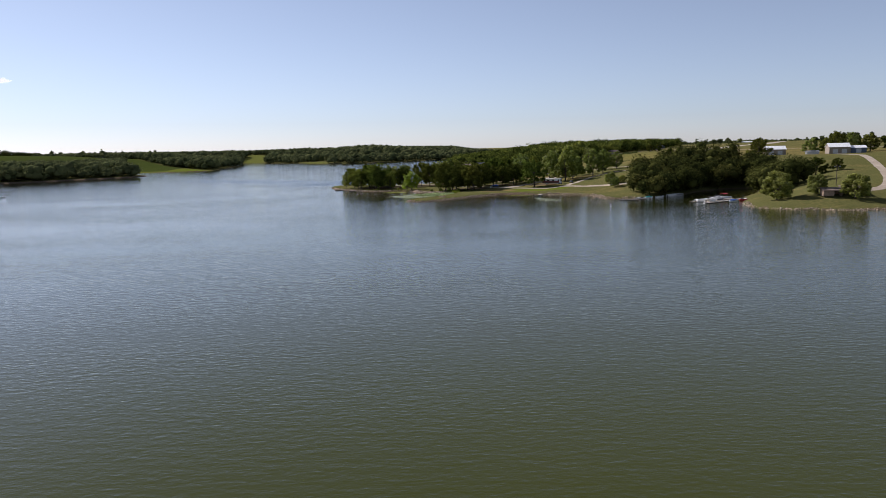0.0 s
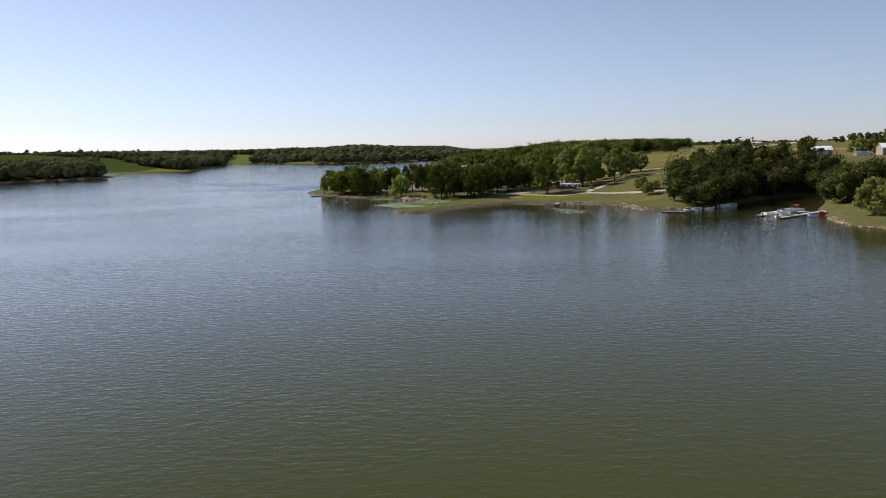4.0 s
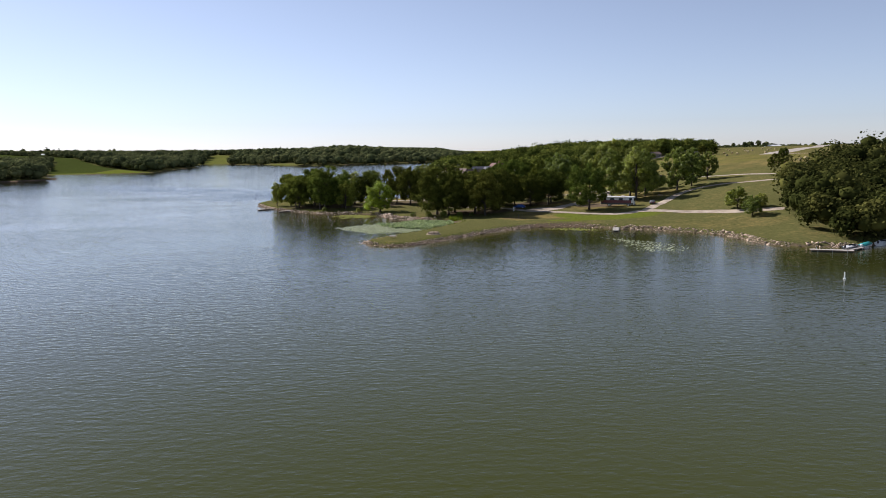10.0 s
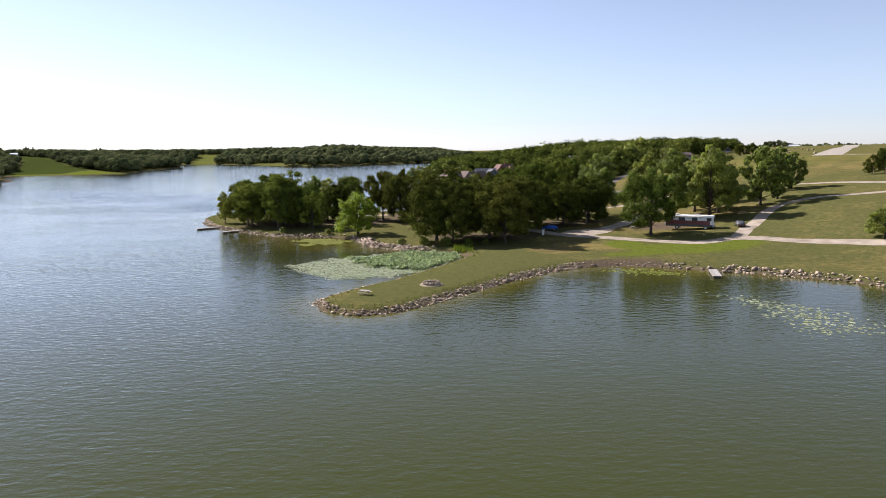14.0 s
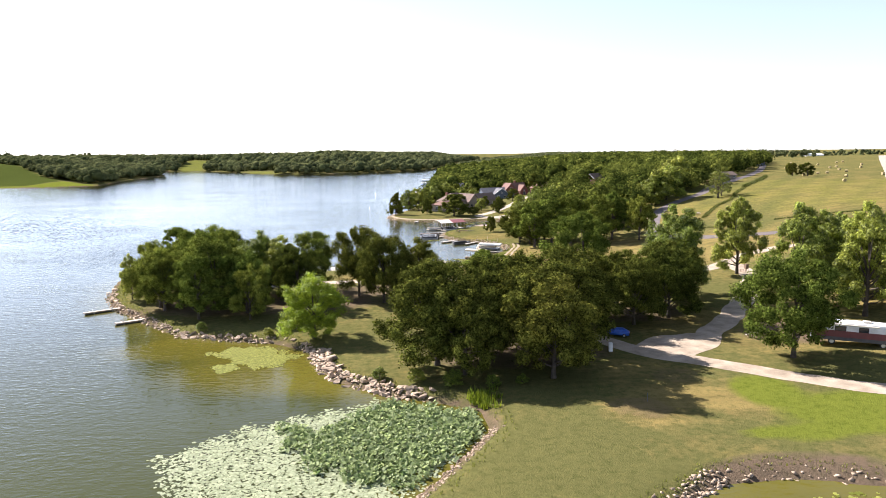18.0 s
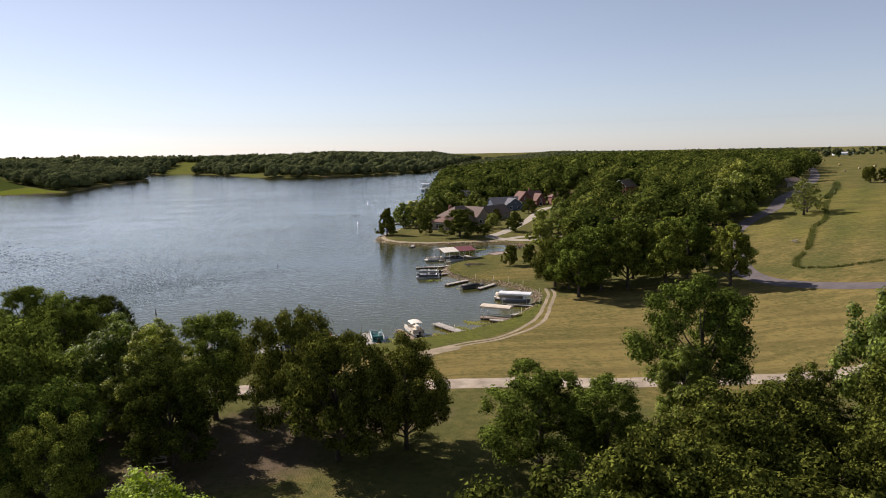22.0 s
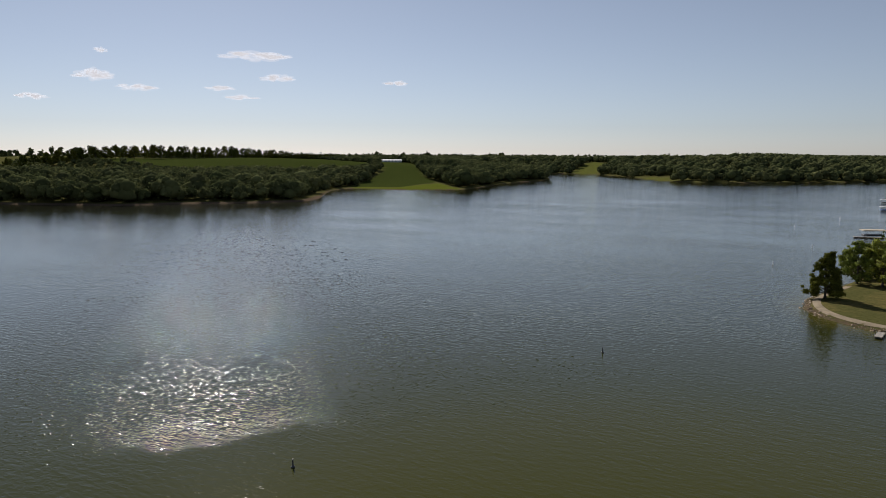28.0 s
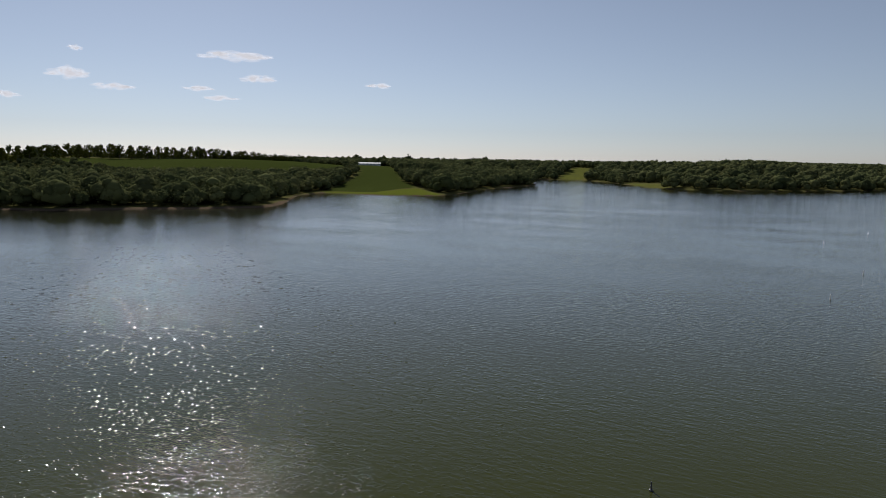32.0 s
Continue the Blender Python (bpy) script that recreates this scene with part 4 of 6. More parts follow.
marina_wood = [(106, 349), (114, 350), (131, 363), (147, 382), (158, 392), (160, 440), (135, 425), (118, 405), (109, 385), (104, 365)]
woods("woods", scatter(1, (90, 230, 340, 455), 5.6, marina_wood, (0.6, 1e9)), 12.5, "dense dark green lakeside wood", 21, 560, 0.46, 6, M_OAK_MASS, 0.6, 0.72)
low_wood = [(154, 334), (166, 326), (180, 334), (188, 347), (196, 372), (200, 420), (186, 440), (160, 440), (158, 393), (180, 404), (187, 388), (170, 361)]
woods("woods", scatter(9, (150, 230, 340, 455), 5.6, low_wood, (0.6, 1e9)), 12.6, "dark green lakeside wood", 29, 520, 0.44, 6, M_OAK_MASS, 0.6, 0.72)
homes_wood = [(62, 600), (90, 600), (100, 628), (126, 662), (150, 690), (185, 740), (230, 800), (300, 900), (380, 1050), (450, 1500), (100, 1600), (66, 1480), (40, 1200), (28, 980), (20, 860), (14, 775), (28, 775), (38, 850), (58, 838), (75, 840), (100, 842), (126, 832), (112, 806), (90, 757), (72, 705), (66, 650)]
HOME_GAPS = [(50, 886, 11), (74, 914, 10), (132, 796, 13), (125, 776, 14), (117, 752, 12), (70, 645, 8), (88, 645, 7), (84, 670, 12), (78, 655, 9), (96, 655, 8), (160, 828, 9), (196, 748, 10), (190, 736, 6), (115, 730, 7), (107, 732, 7), (103, 720, 6), (100, 708, 6), (100, 662, 8), (92, 652, 8), (106, 674, 7), (44, 868, 8), (70, 895, 7)]
def wood_top(p):
    """Treetops over the lake: low along the water, higher towards the hill."""
    return np.interp((p[:, 0] - 8) / (p[:, 1] - 460), [0.03, 0.06, 0.12, 0.18, 0.24, 0.32], LOW_TOPS) + 2 * smooth(-p[:, 1], -780, -700)


LOW_TOPS = [16, 17, 20, 24, 28, 32]
for seed, reach, gap, tall, lake_side, n, cards, card, lobes, thick in (
        (2, (5, 460, 590, 780), 9.2, 13.0, "round the lakeside houses", 22, 630, 0.50, 7, 0.6),
        (8, (5, 460, 780, 1000), 9.8, 13.0, "behind the lakeside houses", 28, 300, 0.68, 6, 0.7),
        (3, (20, 480, 1000, 1620), 11.5, 11.5, "further up the lake", 23, 80, 1.25, 5, 0.95)):
    spots = scatter(seed, reach, gap, homes_wood, (2, 1e9), HOME_GAPS)
    woods("woods", spots, tall, "leafy wood " + lake_side, n, cards, card, lobes, None, 0.58, thick, wood_top(spots))
far_bank = scatter(4, (-830, -375, 700, 1640), 12.4, None, (10, 345), (), [FIELD_A, FIELD_B])
below_crops = (far_bank[:, 0] < -480) & (far_bank[:, 1] < 1390) & (far_bank[:, 1] > 900)
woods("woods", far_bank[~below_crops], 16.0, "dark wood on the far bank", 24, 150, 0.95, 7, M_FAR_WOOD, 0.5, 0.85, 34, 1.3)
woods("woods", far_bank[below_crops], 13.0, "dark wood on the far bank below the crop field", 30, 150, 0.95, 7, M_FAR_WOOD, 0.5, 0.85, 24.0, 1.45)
across = scatter(5, (-850, 620, 1500, 3300), 14.5, None, (4, 420), (), [FIELD_A, FIELD_C] + CLEARINGS)
east_side = across[:, 0] > 60 + 0.2 * (across[:, 1] - 1600)
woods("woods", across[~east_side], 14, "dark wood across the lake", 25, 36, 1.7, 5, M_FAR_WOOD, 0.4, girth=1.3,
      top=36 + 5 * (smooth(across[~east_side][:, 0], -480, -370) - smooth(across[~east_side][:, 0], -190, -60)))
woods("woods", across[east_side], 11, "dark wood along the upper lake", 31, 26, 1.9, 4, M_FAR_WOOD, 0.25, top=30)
hill_woods = scatter(6, (130, 1500, 1000, 3200), 26, None, (150, 1e9), [(330, 900, 220)], [[(420, 1000), (560, 1000), (900, 1500), (700, 1500)]])
hill_woods = hill_woods[waves(hill_woods[:, 0], hill_woods[:, 1], 260, 12) > 0.18]
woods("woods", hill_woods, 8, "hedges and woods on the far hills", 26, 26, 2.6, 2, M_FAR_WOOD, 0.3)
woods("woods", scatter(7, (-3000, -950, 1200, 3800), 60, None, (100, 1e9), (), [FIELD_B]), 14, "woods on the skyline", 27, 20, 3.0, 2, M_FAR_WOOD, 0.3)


# ---- boats and docks ----
def ground_at(x, y, up=0.0):
    return float(height(x, y)) + up


def plank_mesh(length, wide, thick, name):
    me = bpy.data.meshes.new(name)
    bm = box(length, wide, thick, bevel=min(thick, wide) * 0.12)
    bm.to_mesh(me)
    bm.free()
    return me


def dock(a, b, wide, mat, label, top=0.45, posts=3, poles=0, plank=0.28):
    """A floating dock from a to b: planks across two beams, posts in the water at its sides."""
    a, b = Vector(a), Vector(b)
    way = b - a
    length = way.length
    root = thing("dock", pose(a.x, a.y, 0, 0, 0, math.degrees(math.atan2(way.y, way.x))), label, "dock", "boat docks")
    for s in (-1, 1):
        part("beam", box(length, 0.12, 0.2, (length / 2, s * (wide / 2 - 0.12), top - 0.24)), M_PLANK_BROWN, root)
    part("float", box(length * 0.94, wide * 0.7, 0.35, (length / 2, 0, top - 0.58), 0.05), M_BLACK, root)
    n = int(length / plank)
    me = plank_mesh(length / n - 0.025, wide, 0.05, "plank")
    me.materials.append(mat)
    for i in range(n):
        link_mesh("plank", me, None, root, matrix=Matrix.Translation(((i + 0.5) * length / n, (i * 37 % 7 - 3) * 0.006, top - 0.04)))
    for i in range(posts):
        x = length * (i + 0.5) / posts
        for s in (-1, 1):
            tall = 2.2 if (poles and i >= posts - poles) else 0.75
            part("post", tube([(x, s * (wide / 2 + 0.07), -1.4), (x, s * (wide / 2 + 0.07), tall)], 0.055, 7), M_METAL, root)
    return root


def pontoon_boat(x, y, turn, length, hull, seat, label, canopy=None, cover=None, rails=None, floor=None):
    """Two pontoons, a deck, fence panels, seats, a motor, and a top or a cover."""
    root = thing("pontoon_boat", pose(x, y, 0.0, 0, 0, turn), label, "boat", "moored boats")
    rails = rails or hull
    for s in (-1, 1):
        pts = [(-length / 2, s * 0.85, 0.12), (length / 2 - 0.7, s * 0.85, 0.12), (length / 2 - 0.2, s * 0.85, 0.22), (length / 2 + 0.1, s * 0.85, 0.36)]
        part("pontoon", tube(pts, 0.3, 12, taper=[0.3, 0.3, 0.22, 0.05]), M_ALUMINIUM, root, shade=True)
    part("deck", box(length, 2.45, 0.1, (0, 0, 0.42), 0.03), floor or M_BEIGE, root)
    for s in (-1, 1):
        part("fence_panel", box(length * 0.86, 0.05, 0.62, (-0.1, s * 1.19, 0.55), 0.015), rails, root)
        part("rail", tube([(-length * 0.45, s * 1.19, 1.2), (length * 0.4, s * 1.19, 1.2)], 0.025, 6), M_ALUMINIUM, root)
    part("fence_panel", box(0.05, 1.5, 0.62, (length * 0.33, 0.35, 0.55), 0.015), rails, root)
    if cover:
        bm = prism([(-1.25, 1.0), (-0.8, 1.5), (0, 1.72), (0.8, 1.5), (1.25, 1.0), (1.27, 0.7), (-1.27, 0.7)], length * 0.9)
        bmesh.ops.bevel(bm, geom=bm.edges[:], offset=0.08, segments=2, affect="EDGES")
        part("cover", bm, cover, root, shade=True)
    else:
        for sx, sy, at in ((1.9, 0.62, (length * 0.2, 0.82)), (1.9, 0.62, (length * 0.2, -0.82)), (0.7, 2.0, (-length * 0.34, 0)), (1.3, 0.6, (-length * 0.14, 0.82))):
            part("seat", box(sx, sy, 0.42, (at[0], at[1], 0.52), 0.08), seat, root, shade=True)
            back = 0.16
            part("backrest", box(sx if sx > sy else back, back if sx > sy else sy, 0.4, (at[0] - (0 if sx > sy else 0.3), at[1] + (math.copysign(0.25, at[1]) if sx > sy else 0), 0.9), 0.05), seat, root, shade=True)
        part("console", box(0.5, 0.7, 0.95, (-0.3, -0.7, 0.52), 0.08), M_WHITE, root)
    part("motor", box(0.5, 0.42, 0.6, (-length / 2 - 0.3, 0, 0.6), 0.12), M_BLACK, root, shade=True)
    part("motor_leg", box(0.22, 0.14, 1.0, (-length / 2 - 0.32, 0, -0.35), 0.03), M_BLACK, root)
    if canopy:
        bm = prism([(-1.2, 2.45), (-0.7, 2.62), (0, 2.68), (0.7, 2.62), (1.2, 2.45), (1.2, 2.40), (0, 2.62), (-1.2, 2.40)], length * 0.42)
        part("canopy", bm, canopy, root, matrix=Matrix.Translation((-length * 0.12, 0, 0)), shade=False)
        for s in (-1, 1):
            for e in (-1, 1):
                part("canopy_leg", tube([(-length * 0.12, s * 1.19, 1.2), (-length * 0.12 + e * length * 0.2, s * 1.15, 2.44)], 0.022, 6), M_ALUMINIUM, root)
    return root


def runabout(x, y, turn, length, hull, trim, label, cover=None):
    """A small motor boat with a pointed bow."""
    root = thing("motor_boat", pose(x, y, 0, 0, 0, turn), label, "boat", "moored boats")
    bm = bmesh.new()
    rings = []
    for k, (w, keel, top) in enumerate(((0.95, -0.1, 0.75), (1.05, -0.15, 0.75), (1.05, -0.12, 0.8), (0.75, 0.0, 0.9), (0.05, 0.35, 1.0))):
        xx = -length / 2 + length * (0, 0.3, 0.6, 0.85, 1.0)[k]
        rings.append([bm.verts.new((xx, -w, top)), bm.verts.new((xx, -w * 0.8, 0.15 + keel)), bm.verts.new((xx, 0, keel)), bm.verts.new((xx, w * 0.8, 0.15 + keel)), bm.verts.new((xx, w, top)), bm.verts.new((xx, w * 0.72, top - 0.04)), bm.verts.new((xx, 0, top - (0.35 if k < 3 else 0.02))), bm.verts.new((xx, -w * 0.72, top - 0.04))])
    for a, b in zip(rings, rings[1:]):
        for i in range(8):
            bm.faces.new((a[i], a[(i + 1) % 8], b[(i + 1) % 8], b[i]))
    bm.faces.new(rings[0])
    bm.faces.new(rings[-1][::-1])
    bmesh.ops.recalc_face_normals(bm, faces=bm.faces)
    part("hull", bm, hull, root, shade=False)
    if cover:
        bm = prism([(-1.0, 0.78), (-0.6, 1.15), (0, 1.3), (0.6, 1.15), (1.0, 0.78)], length * 0.72)
        bmesh.ops.bevel(bm, geom=bm.edges[:], offset=0.07, segments=2, affect="EDGES")
        part("cover", bm, cover, root, matrix=Matrix.Translation((-length * 0.1, 0, 0)), shade=True)
    else:
        part("windscreen", box(0.08, 1.5, 0.4, (length * 0.1, 0, 0.75), 0.02, turn=pose(0, 0, 0, 0, -25, 0)), M_GLASS, root)
        for s in (-1, 1):
            part("seat", box(0.55, 0.55, 0.5, (-length * 0.12, s * 0.45, 0.42), 0.08), trim, root, shade=True)
        part("bench", box(0.5, 1.6, 0.45, (-length * 0.38, 0, 0.42), 0.08), trim, root, shade=True)
    part("motor", box(0.45, 0.4, 0.6, (-length / 2 - 0.25, 0, 0.6), 0.12), M_WHITE if cover else M_BLACK, root, shade=True)
    return root


def canopy_lift(a, b, wide, top, canvas, boat, label):
    """A boat lift from a (lake end) to b: frame legs, arched canvas roof, hand wheel, and its covered boat below."""
    a, b = Vector(a), Vector(b)
    way, mid = b - a, (a + b) / 2
    length = way.length
    root = thing("boat_lift", pose(mid.x, mid.y, 0, 0, 0, math.degrees(math.atan2(way.y, way.x))), label, "boat lift", "boat lifts")
    w = wide / 2
    arc = [(-w, top - 0.55), (-w * 0.96, top - 0.2), (-w * 0.7, top - 0.04), (0, top + 0.06), (w * 0.7, top - 0.04), (w * 0.96, top - 0.2), (w, top - 0.55)]
    inner = [(y * 0.98, z - 0.04) for y, z in arc[::-1]]
    part("canvas_roof", prism(arc + inner, length), canvas, root)
    for s in (-1, 1):
        part("end_flap", prism([(y * 0.97, z - 0.02) for y, z in arc], 0.03), canvas, root, matrix=Matrix.Translation((s * (length / 2 - 0.03), 0, 0)))
        part("top_rail", tube([(-length / 2, s * w * 0.97, top - 0.5), (length / 2, s * w * 0.97, top - 0.5)], 0.04, 6), M_ALUMINIUM, root)
        part("lower_beam", box(length * 0.8, 0.12, 0.16, (0, s * w * 0.95, 0.15)), M_ALUMINIUM, root)
        for e in (-0.38, 0.38):
            part("leg", tube([(length * e, s * w * 0.97, -1.5), (length * e, s * w * 0.97, top - 0.5)], 0.06, 7), M_ALUMINIUM, root)
    bm = bmesh.new()
    circle = [(-length * 0.38 + 0.55 * math.cos(k * 0.3927), -w - 0.1, 1.35 + 0.55 * math.sin(k * 0.3927)) for k in range(17)]
    tube(circle, 0.03, 5, bm)
    for k in range(0, 16, 4):
        tube([(-length * 0.38, -w - 0.1, 1.35), circle[k]], 0.02, 4, bm)
    part("hand_wheel", bm, M_ALUMINIUM, root)
    if boat:
        part("hull", box(length * 0.88, wide * 0.74, 0.75, (0, 0, 0.45), 0.25), boat, root, shade=True)
    return root


dock((-31, 534.6), (-34.4, 543.6), 1.3, M_PLANK, "narrow weathered wooden dock with clutter at its end", posts=3)
dock((-21, 534.6), (-23.4, 543.6), 1.7, M_PLANK, "weathered wooden dock in the bay", posts=3, poles=1)
dock((-19, 535), (-20.6, 543.8), 1.5, M_PLANK, "pale grey wooden dock beside a pontoon boat", posts=3)
dock((-8.4, 537.4), (-9.0, 541.2), 2.3, M_PLANK, "short shore ramp of a weathered dock")
dock((-9.0, 541.3), (-10.6, 547.3), 2.3, M_PLANK, "broad weathered wooden dock", posts=3)
dock((-2.1, 538.6), (-3.7, 548.4), 1.4, M_PLANK, "weathered wooden dock with tall poles", posts=4, poles=1)
dock((6.4, 541.6), (3.0, 550.4), 1.5, M_PLANK_BROWN, "brown wooden dock with tall poles", posts=4, poles=1)
dock((16.6, 546.0), (11.0, 554.8), 2.0, M_PLANK, "long weathered wooden dock", posts=4)
dock((7.6, 628.3), (14.5, 628.5), 1.2, M_PLANK, "grey dock outside the pontoon boats", posts=4)
dock((14.7, 628.4), (18.5, 630.0), 1.2, M_PLANK, "grey gangway to the bank")
dock((14.2, 620.6), (19, 623.4), 1.0, M_PLANK, "grey gangway to the pontoon boats")
dock((14.2, 613.8), (18.6, 617.2), 1.0, M_PLANK, "pale gangway to the pontoon boats")
dock((15.6, 598.2), (22.2, 604.0), 1.5, M_PLANK, "pale wooden dock on the stony bank", posts=3)
dock((24, 591.4), (29.2, 597.6), 1.4, M_PLANK, "weathered dock beside a covered boat", posts=3)
dock((21.2, 559.2), (28.2, 556.6), 1.4, M_PLANK_BROWN, "dark red-brown dock beside a boat lift", posts=4)
dock((23.0, 556.6), (27.6, 554.9), 1.3, M_PLANK, "short grey dock by the bank")
dock((28.4, 560.2), (33.0, 563.0), 1.2, M_PLANK, "grey gangway behind the boat lift")
dock((29.0, 571.6), (36.0, 568.6), 1.3, M_PLANK, "pale dock beside the white boat lift", posts=4)
dock((27.2, 578.0), (28.6, 579.4), 1.4, M_PLANK, "small grey dock end", posts=1)
dock((6.6, 677.6), (7.4, 682.6), 1.4, M_PLANK, "small pale dock below the gravel path", posts=2)
dock((57.8, 385.8), (60.2, 393.4), 1.7, M_PLANK, "short plank dock on the stony cove", posts=2)
dock((-69.4, 488), (-63.2, 492.6), 1.2, M_PLANK, "pale wooden jetty below the oaks", posts=2)
dock((-58.4, 477.6), (-53.2, 481.2), 1.2, M_PLANK, "pale wooden jetty below the oaks", posts=2)
dock((121, 308), (151, 329), 2.2, M_PLANK, "long grey marina dock", posts=5)
dock((117.5, 317), (141, 327), 2.6, M_PLANK, "broad grey marina dock with boats", posts=5)
dock((90.6, 341), (99, 337.6), 1.8, M_PLANK, "low pale dock by the dark wood", posts=3)
dock((99, 339.5), (107, 344.5), 1.6, M_PLANK, "low pale dock by the dark wood", posts=3)

pontoon_boat(-17.6, 541.6, 100, 7.8, M_DARKGREY, M_DARKGREY, "dark pontoon boat with black bimini frame", canopy=M_BLACK, floor=M_DARKGREY)
pontoon_boat(-1.1, 545.0, 98, 7.0, M_WHITE, M_SEA_GREEN, "white deck boat with sea green seats", floor=M_SEA_GREEN)
pontoon_boat(6.4, 549.2, 106, 7.4, M_BEIGE, M_BEIGE, "beige pontoon boat with cream bimini top", canopy=M_CREAM)
pontoon_boat(11.0, 611.2, 182, 6.8, M_DARKGREY, M_WHITE, "grey pontoon boat with white seats", rails=M_DARKGREY, floor=M_METAL)
pontoon_boat(11.2, 617.6, 181, 6.8, M_METAL, M_WHITE, "silver pontoon boat with white seats", rails=M_METAL, floor=M_DARKGREY)
runabout(22.8, 594.4, 20, 6.8, M_DARKGREY, M_BLACK, "motor boat under a black cover", cover=M_BLACK)
pontoon_boat(14.2, 643.6, 195, 6.6, M_WHITE, M_BEIGE, "white pontoon boat beside the boathouse")
canopy_lift((21.9, 562.2), (28.2, 558.8), 2.9, 2.7, M_TAN_TOP, None, "empty boat lift with tan canvas canopy and wheel")
canopy_lift((27.6, 574.4), (34.9, 571.6), 3.0, 3.0, M_WHITE, M_DARKGREY, "boat lift with white ribbed canopy and wheel")
pontoon_boat(30.6, 580.6, 196, 7.0, M_TAN, M_TAN, "pontoon boat under a tan cover", cover=M_TAN)
for x, y, turn, hull, label in ((122.5, 318.4, 25, M_WHITE, "white pontoon boat at the marina"), (128, 321.4, 25, M_METAL, "silver pontoon boat at the marina"), (134, 329.0, 25, M_WHITE, "white pontoon boat at the marina"),
                                (121, 353.6, 40, M_WHITE, "white pontoon boat by the dark wood"), (126, 357.6, 40, M_METAL, "silver pontoon boat by the dark wood")):
    pontoon_boat(x, y, turn, 7.0, hull, M_WHITE, label)
pontoon_boat(139, 330.5, 25, 7.0, M_WHITE, M_WHITE, "white pontoon boat with red bimini top", canopy=M_RED)
pontoon_boat(125.2, 314.6, 38, 6.6, M_WHITE, M_BEIGE, "white pontoon boat with dark bimini top", canopy=M_BLACK)
pontoon_boat(130.8, 319.4, 38, 6.4, M_DARKGREY, M_WHITE, "dark pontoon boat at the marina dock", canopy=M_DARKGREY)
runabout(134.6, 312.0, 215, 5.8, M_WHITE, M_BLUE, "white motor boat with blue cover", cover=M_BLUE)
runabout(142.0, 318.2, 215, 5.8, M_RED, M_WHITE, "red motor boat at the marina dock")
runabout(106.5, 344.6, 40, 6.4, M_WHITE, M_TEAL, "white boat under a teal cover", cover=M_TEAL)
runabout(113.5, 348.8, 40, 6.6, M_WHITE, M_WHITE, "white motor boat by the dark wood")
runabout(101.5, 342.6, 35, 6.0, M_DARKGREY, M_WHITE, "grey motor boat by the dark wood")
runabout(-317, 514, 10, 6.5, M_WHITE, M_DARKGREY, "white motor boat out on the lake")
# jet ski
jet = thing("jet_ski", pose(-11.2, 548.9, 0.05, 0, 0, 100), "red and white jet ski at the dock end", "jet ski")
bm = prism([(-0.55, 0.25), (-0.5, 0.55), (-0.2, 0.7), (0.2, 0.7), (0.5, 0.55), (0.55, 0.25), (0.3, 0.0), (-0.3, 0.0)], 2.6)
for v in bm.verts:
    if v.co.x > 0:
        v.co.y *= 0.35
        v.co.z += 0.15
part("hull", bm, M_RED, jet)
part("seat", box(1.3, 0.4, 0.35, (-0.4, 0, 0.65), 0.1), M_WHITE, jet, shade=True)
part("handlebar", tube([(0.35, -0.4, 1.1), (0.3, 0, 1.05), (0.35, 0.4, 1.1)], 0.04, 6), M_BLACK, jet)
part("cowl", box(0.7, 0.6, 0.4, (0.6, 0, 0.65), 0.15), M_WHITE, jet, shade=True)


canopy_lift((5, 884), (14, 887), 5.0, 3.4, M_TAN_TOP, M_DARKGREY, "broad tan-roofed boat lift by the wooded shore")
canopy_lift((17, 1062), (24, 1064), 3.6, 3.2, M_WHITE, M_BLUE, "boat lift with white canopy by the wooded shore")
canopy_lift((20, 1150), (28, 1152), 4.0, 3.4, M_WHITE, M_DARKGREY, "boat lift with white canopy by the wooded shore")
dock((2, 878), (14, 880), 1.6, M_PLANK, "weathered dock beside a tan-roofed boat lift", posts=3)
dock((-7, 766), (5, 770), 1.6, M_PLANK, "long weathered dock below the ranch house", posts=4)
# ---- boathouse ----
boathouse = thing("boathouse", pose(21.6, 643.6, 0, 0, 0, 22), "open boathouse with cream and maroon roof", "boathouse")
for k, (mat, x0, x1, label) in enumerate(((M_CREAM, -6.6, -0.9, "cream roof sheet"), (M_MAROON, -0.9, 5.6, "maroon roof sheet"))):
    bm = prism([(-4.6, 2.75), (0, 3.75), (4.6, 2.75), (4.6, 2.68), (0, 3.68), (-4.6, 2.68)], x1 - x0 - 0.02)
    part("roof", bm, mat, boathouse, label, matrix=Matrix.Translation(((x0 + x1) / 2, 0, 0.95)))
for x in (-6.2, -2.4, 1.4, 5.2):
    for y in (-4.3, 0, 4.3):
        part("post", tube([(x, y, -1.5), (x, y, 3.65 if y else 4.5)], 0.06, 6), M_METAL, boathouse)
for y in (-4.3, 0, 4.3):
    part("walkway", box(12.6, 1.0, 0.15, (0, y * 0.98, 0.3), 0.03), M_PLANK, boathouse)
part("walkway", box(1.4, 9.4, 0.15, (6.0, 0, 0.47), 0.03), M_PLANK, boathouse)
runabout(21.0, 641.4, 202, 6.2, M_WHITE, M_WHITE, "white motor boat under the boathouse roof", cover=M_DARKGREY)
runabout(20.4, 645.9, 202, 6.2, M_DARKGREY, M_DARKGREY, "dark motor boat under the boathouse roof", cover=M_BLACK)

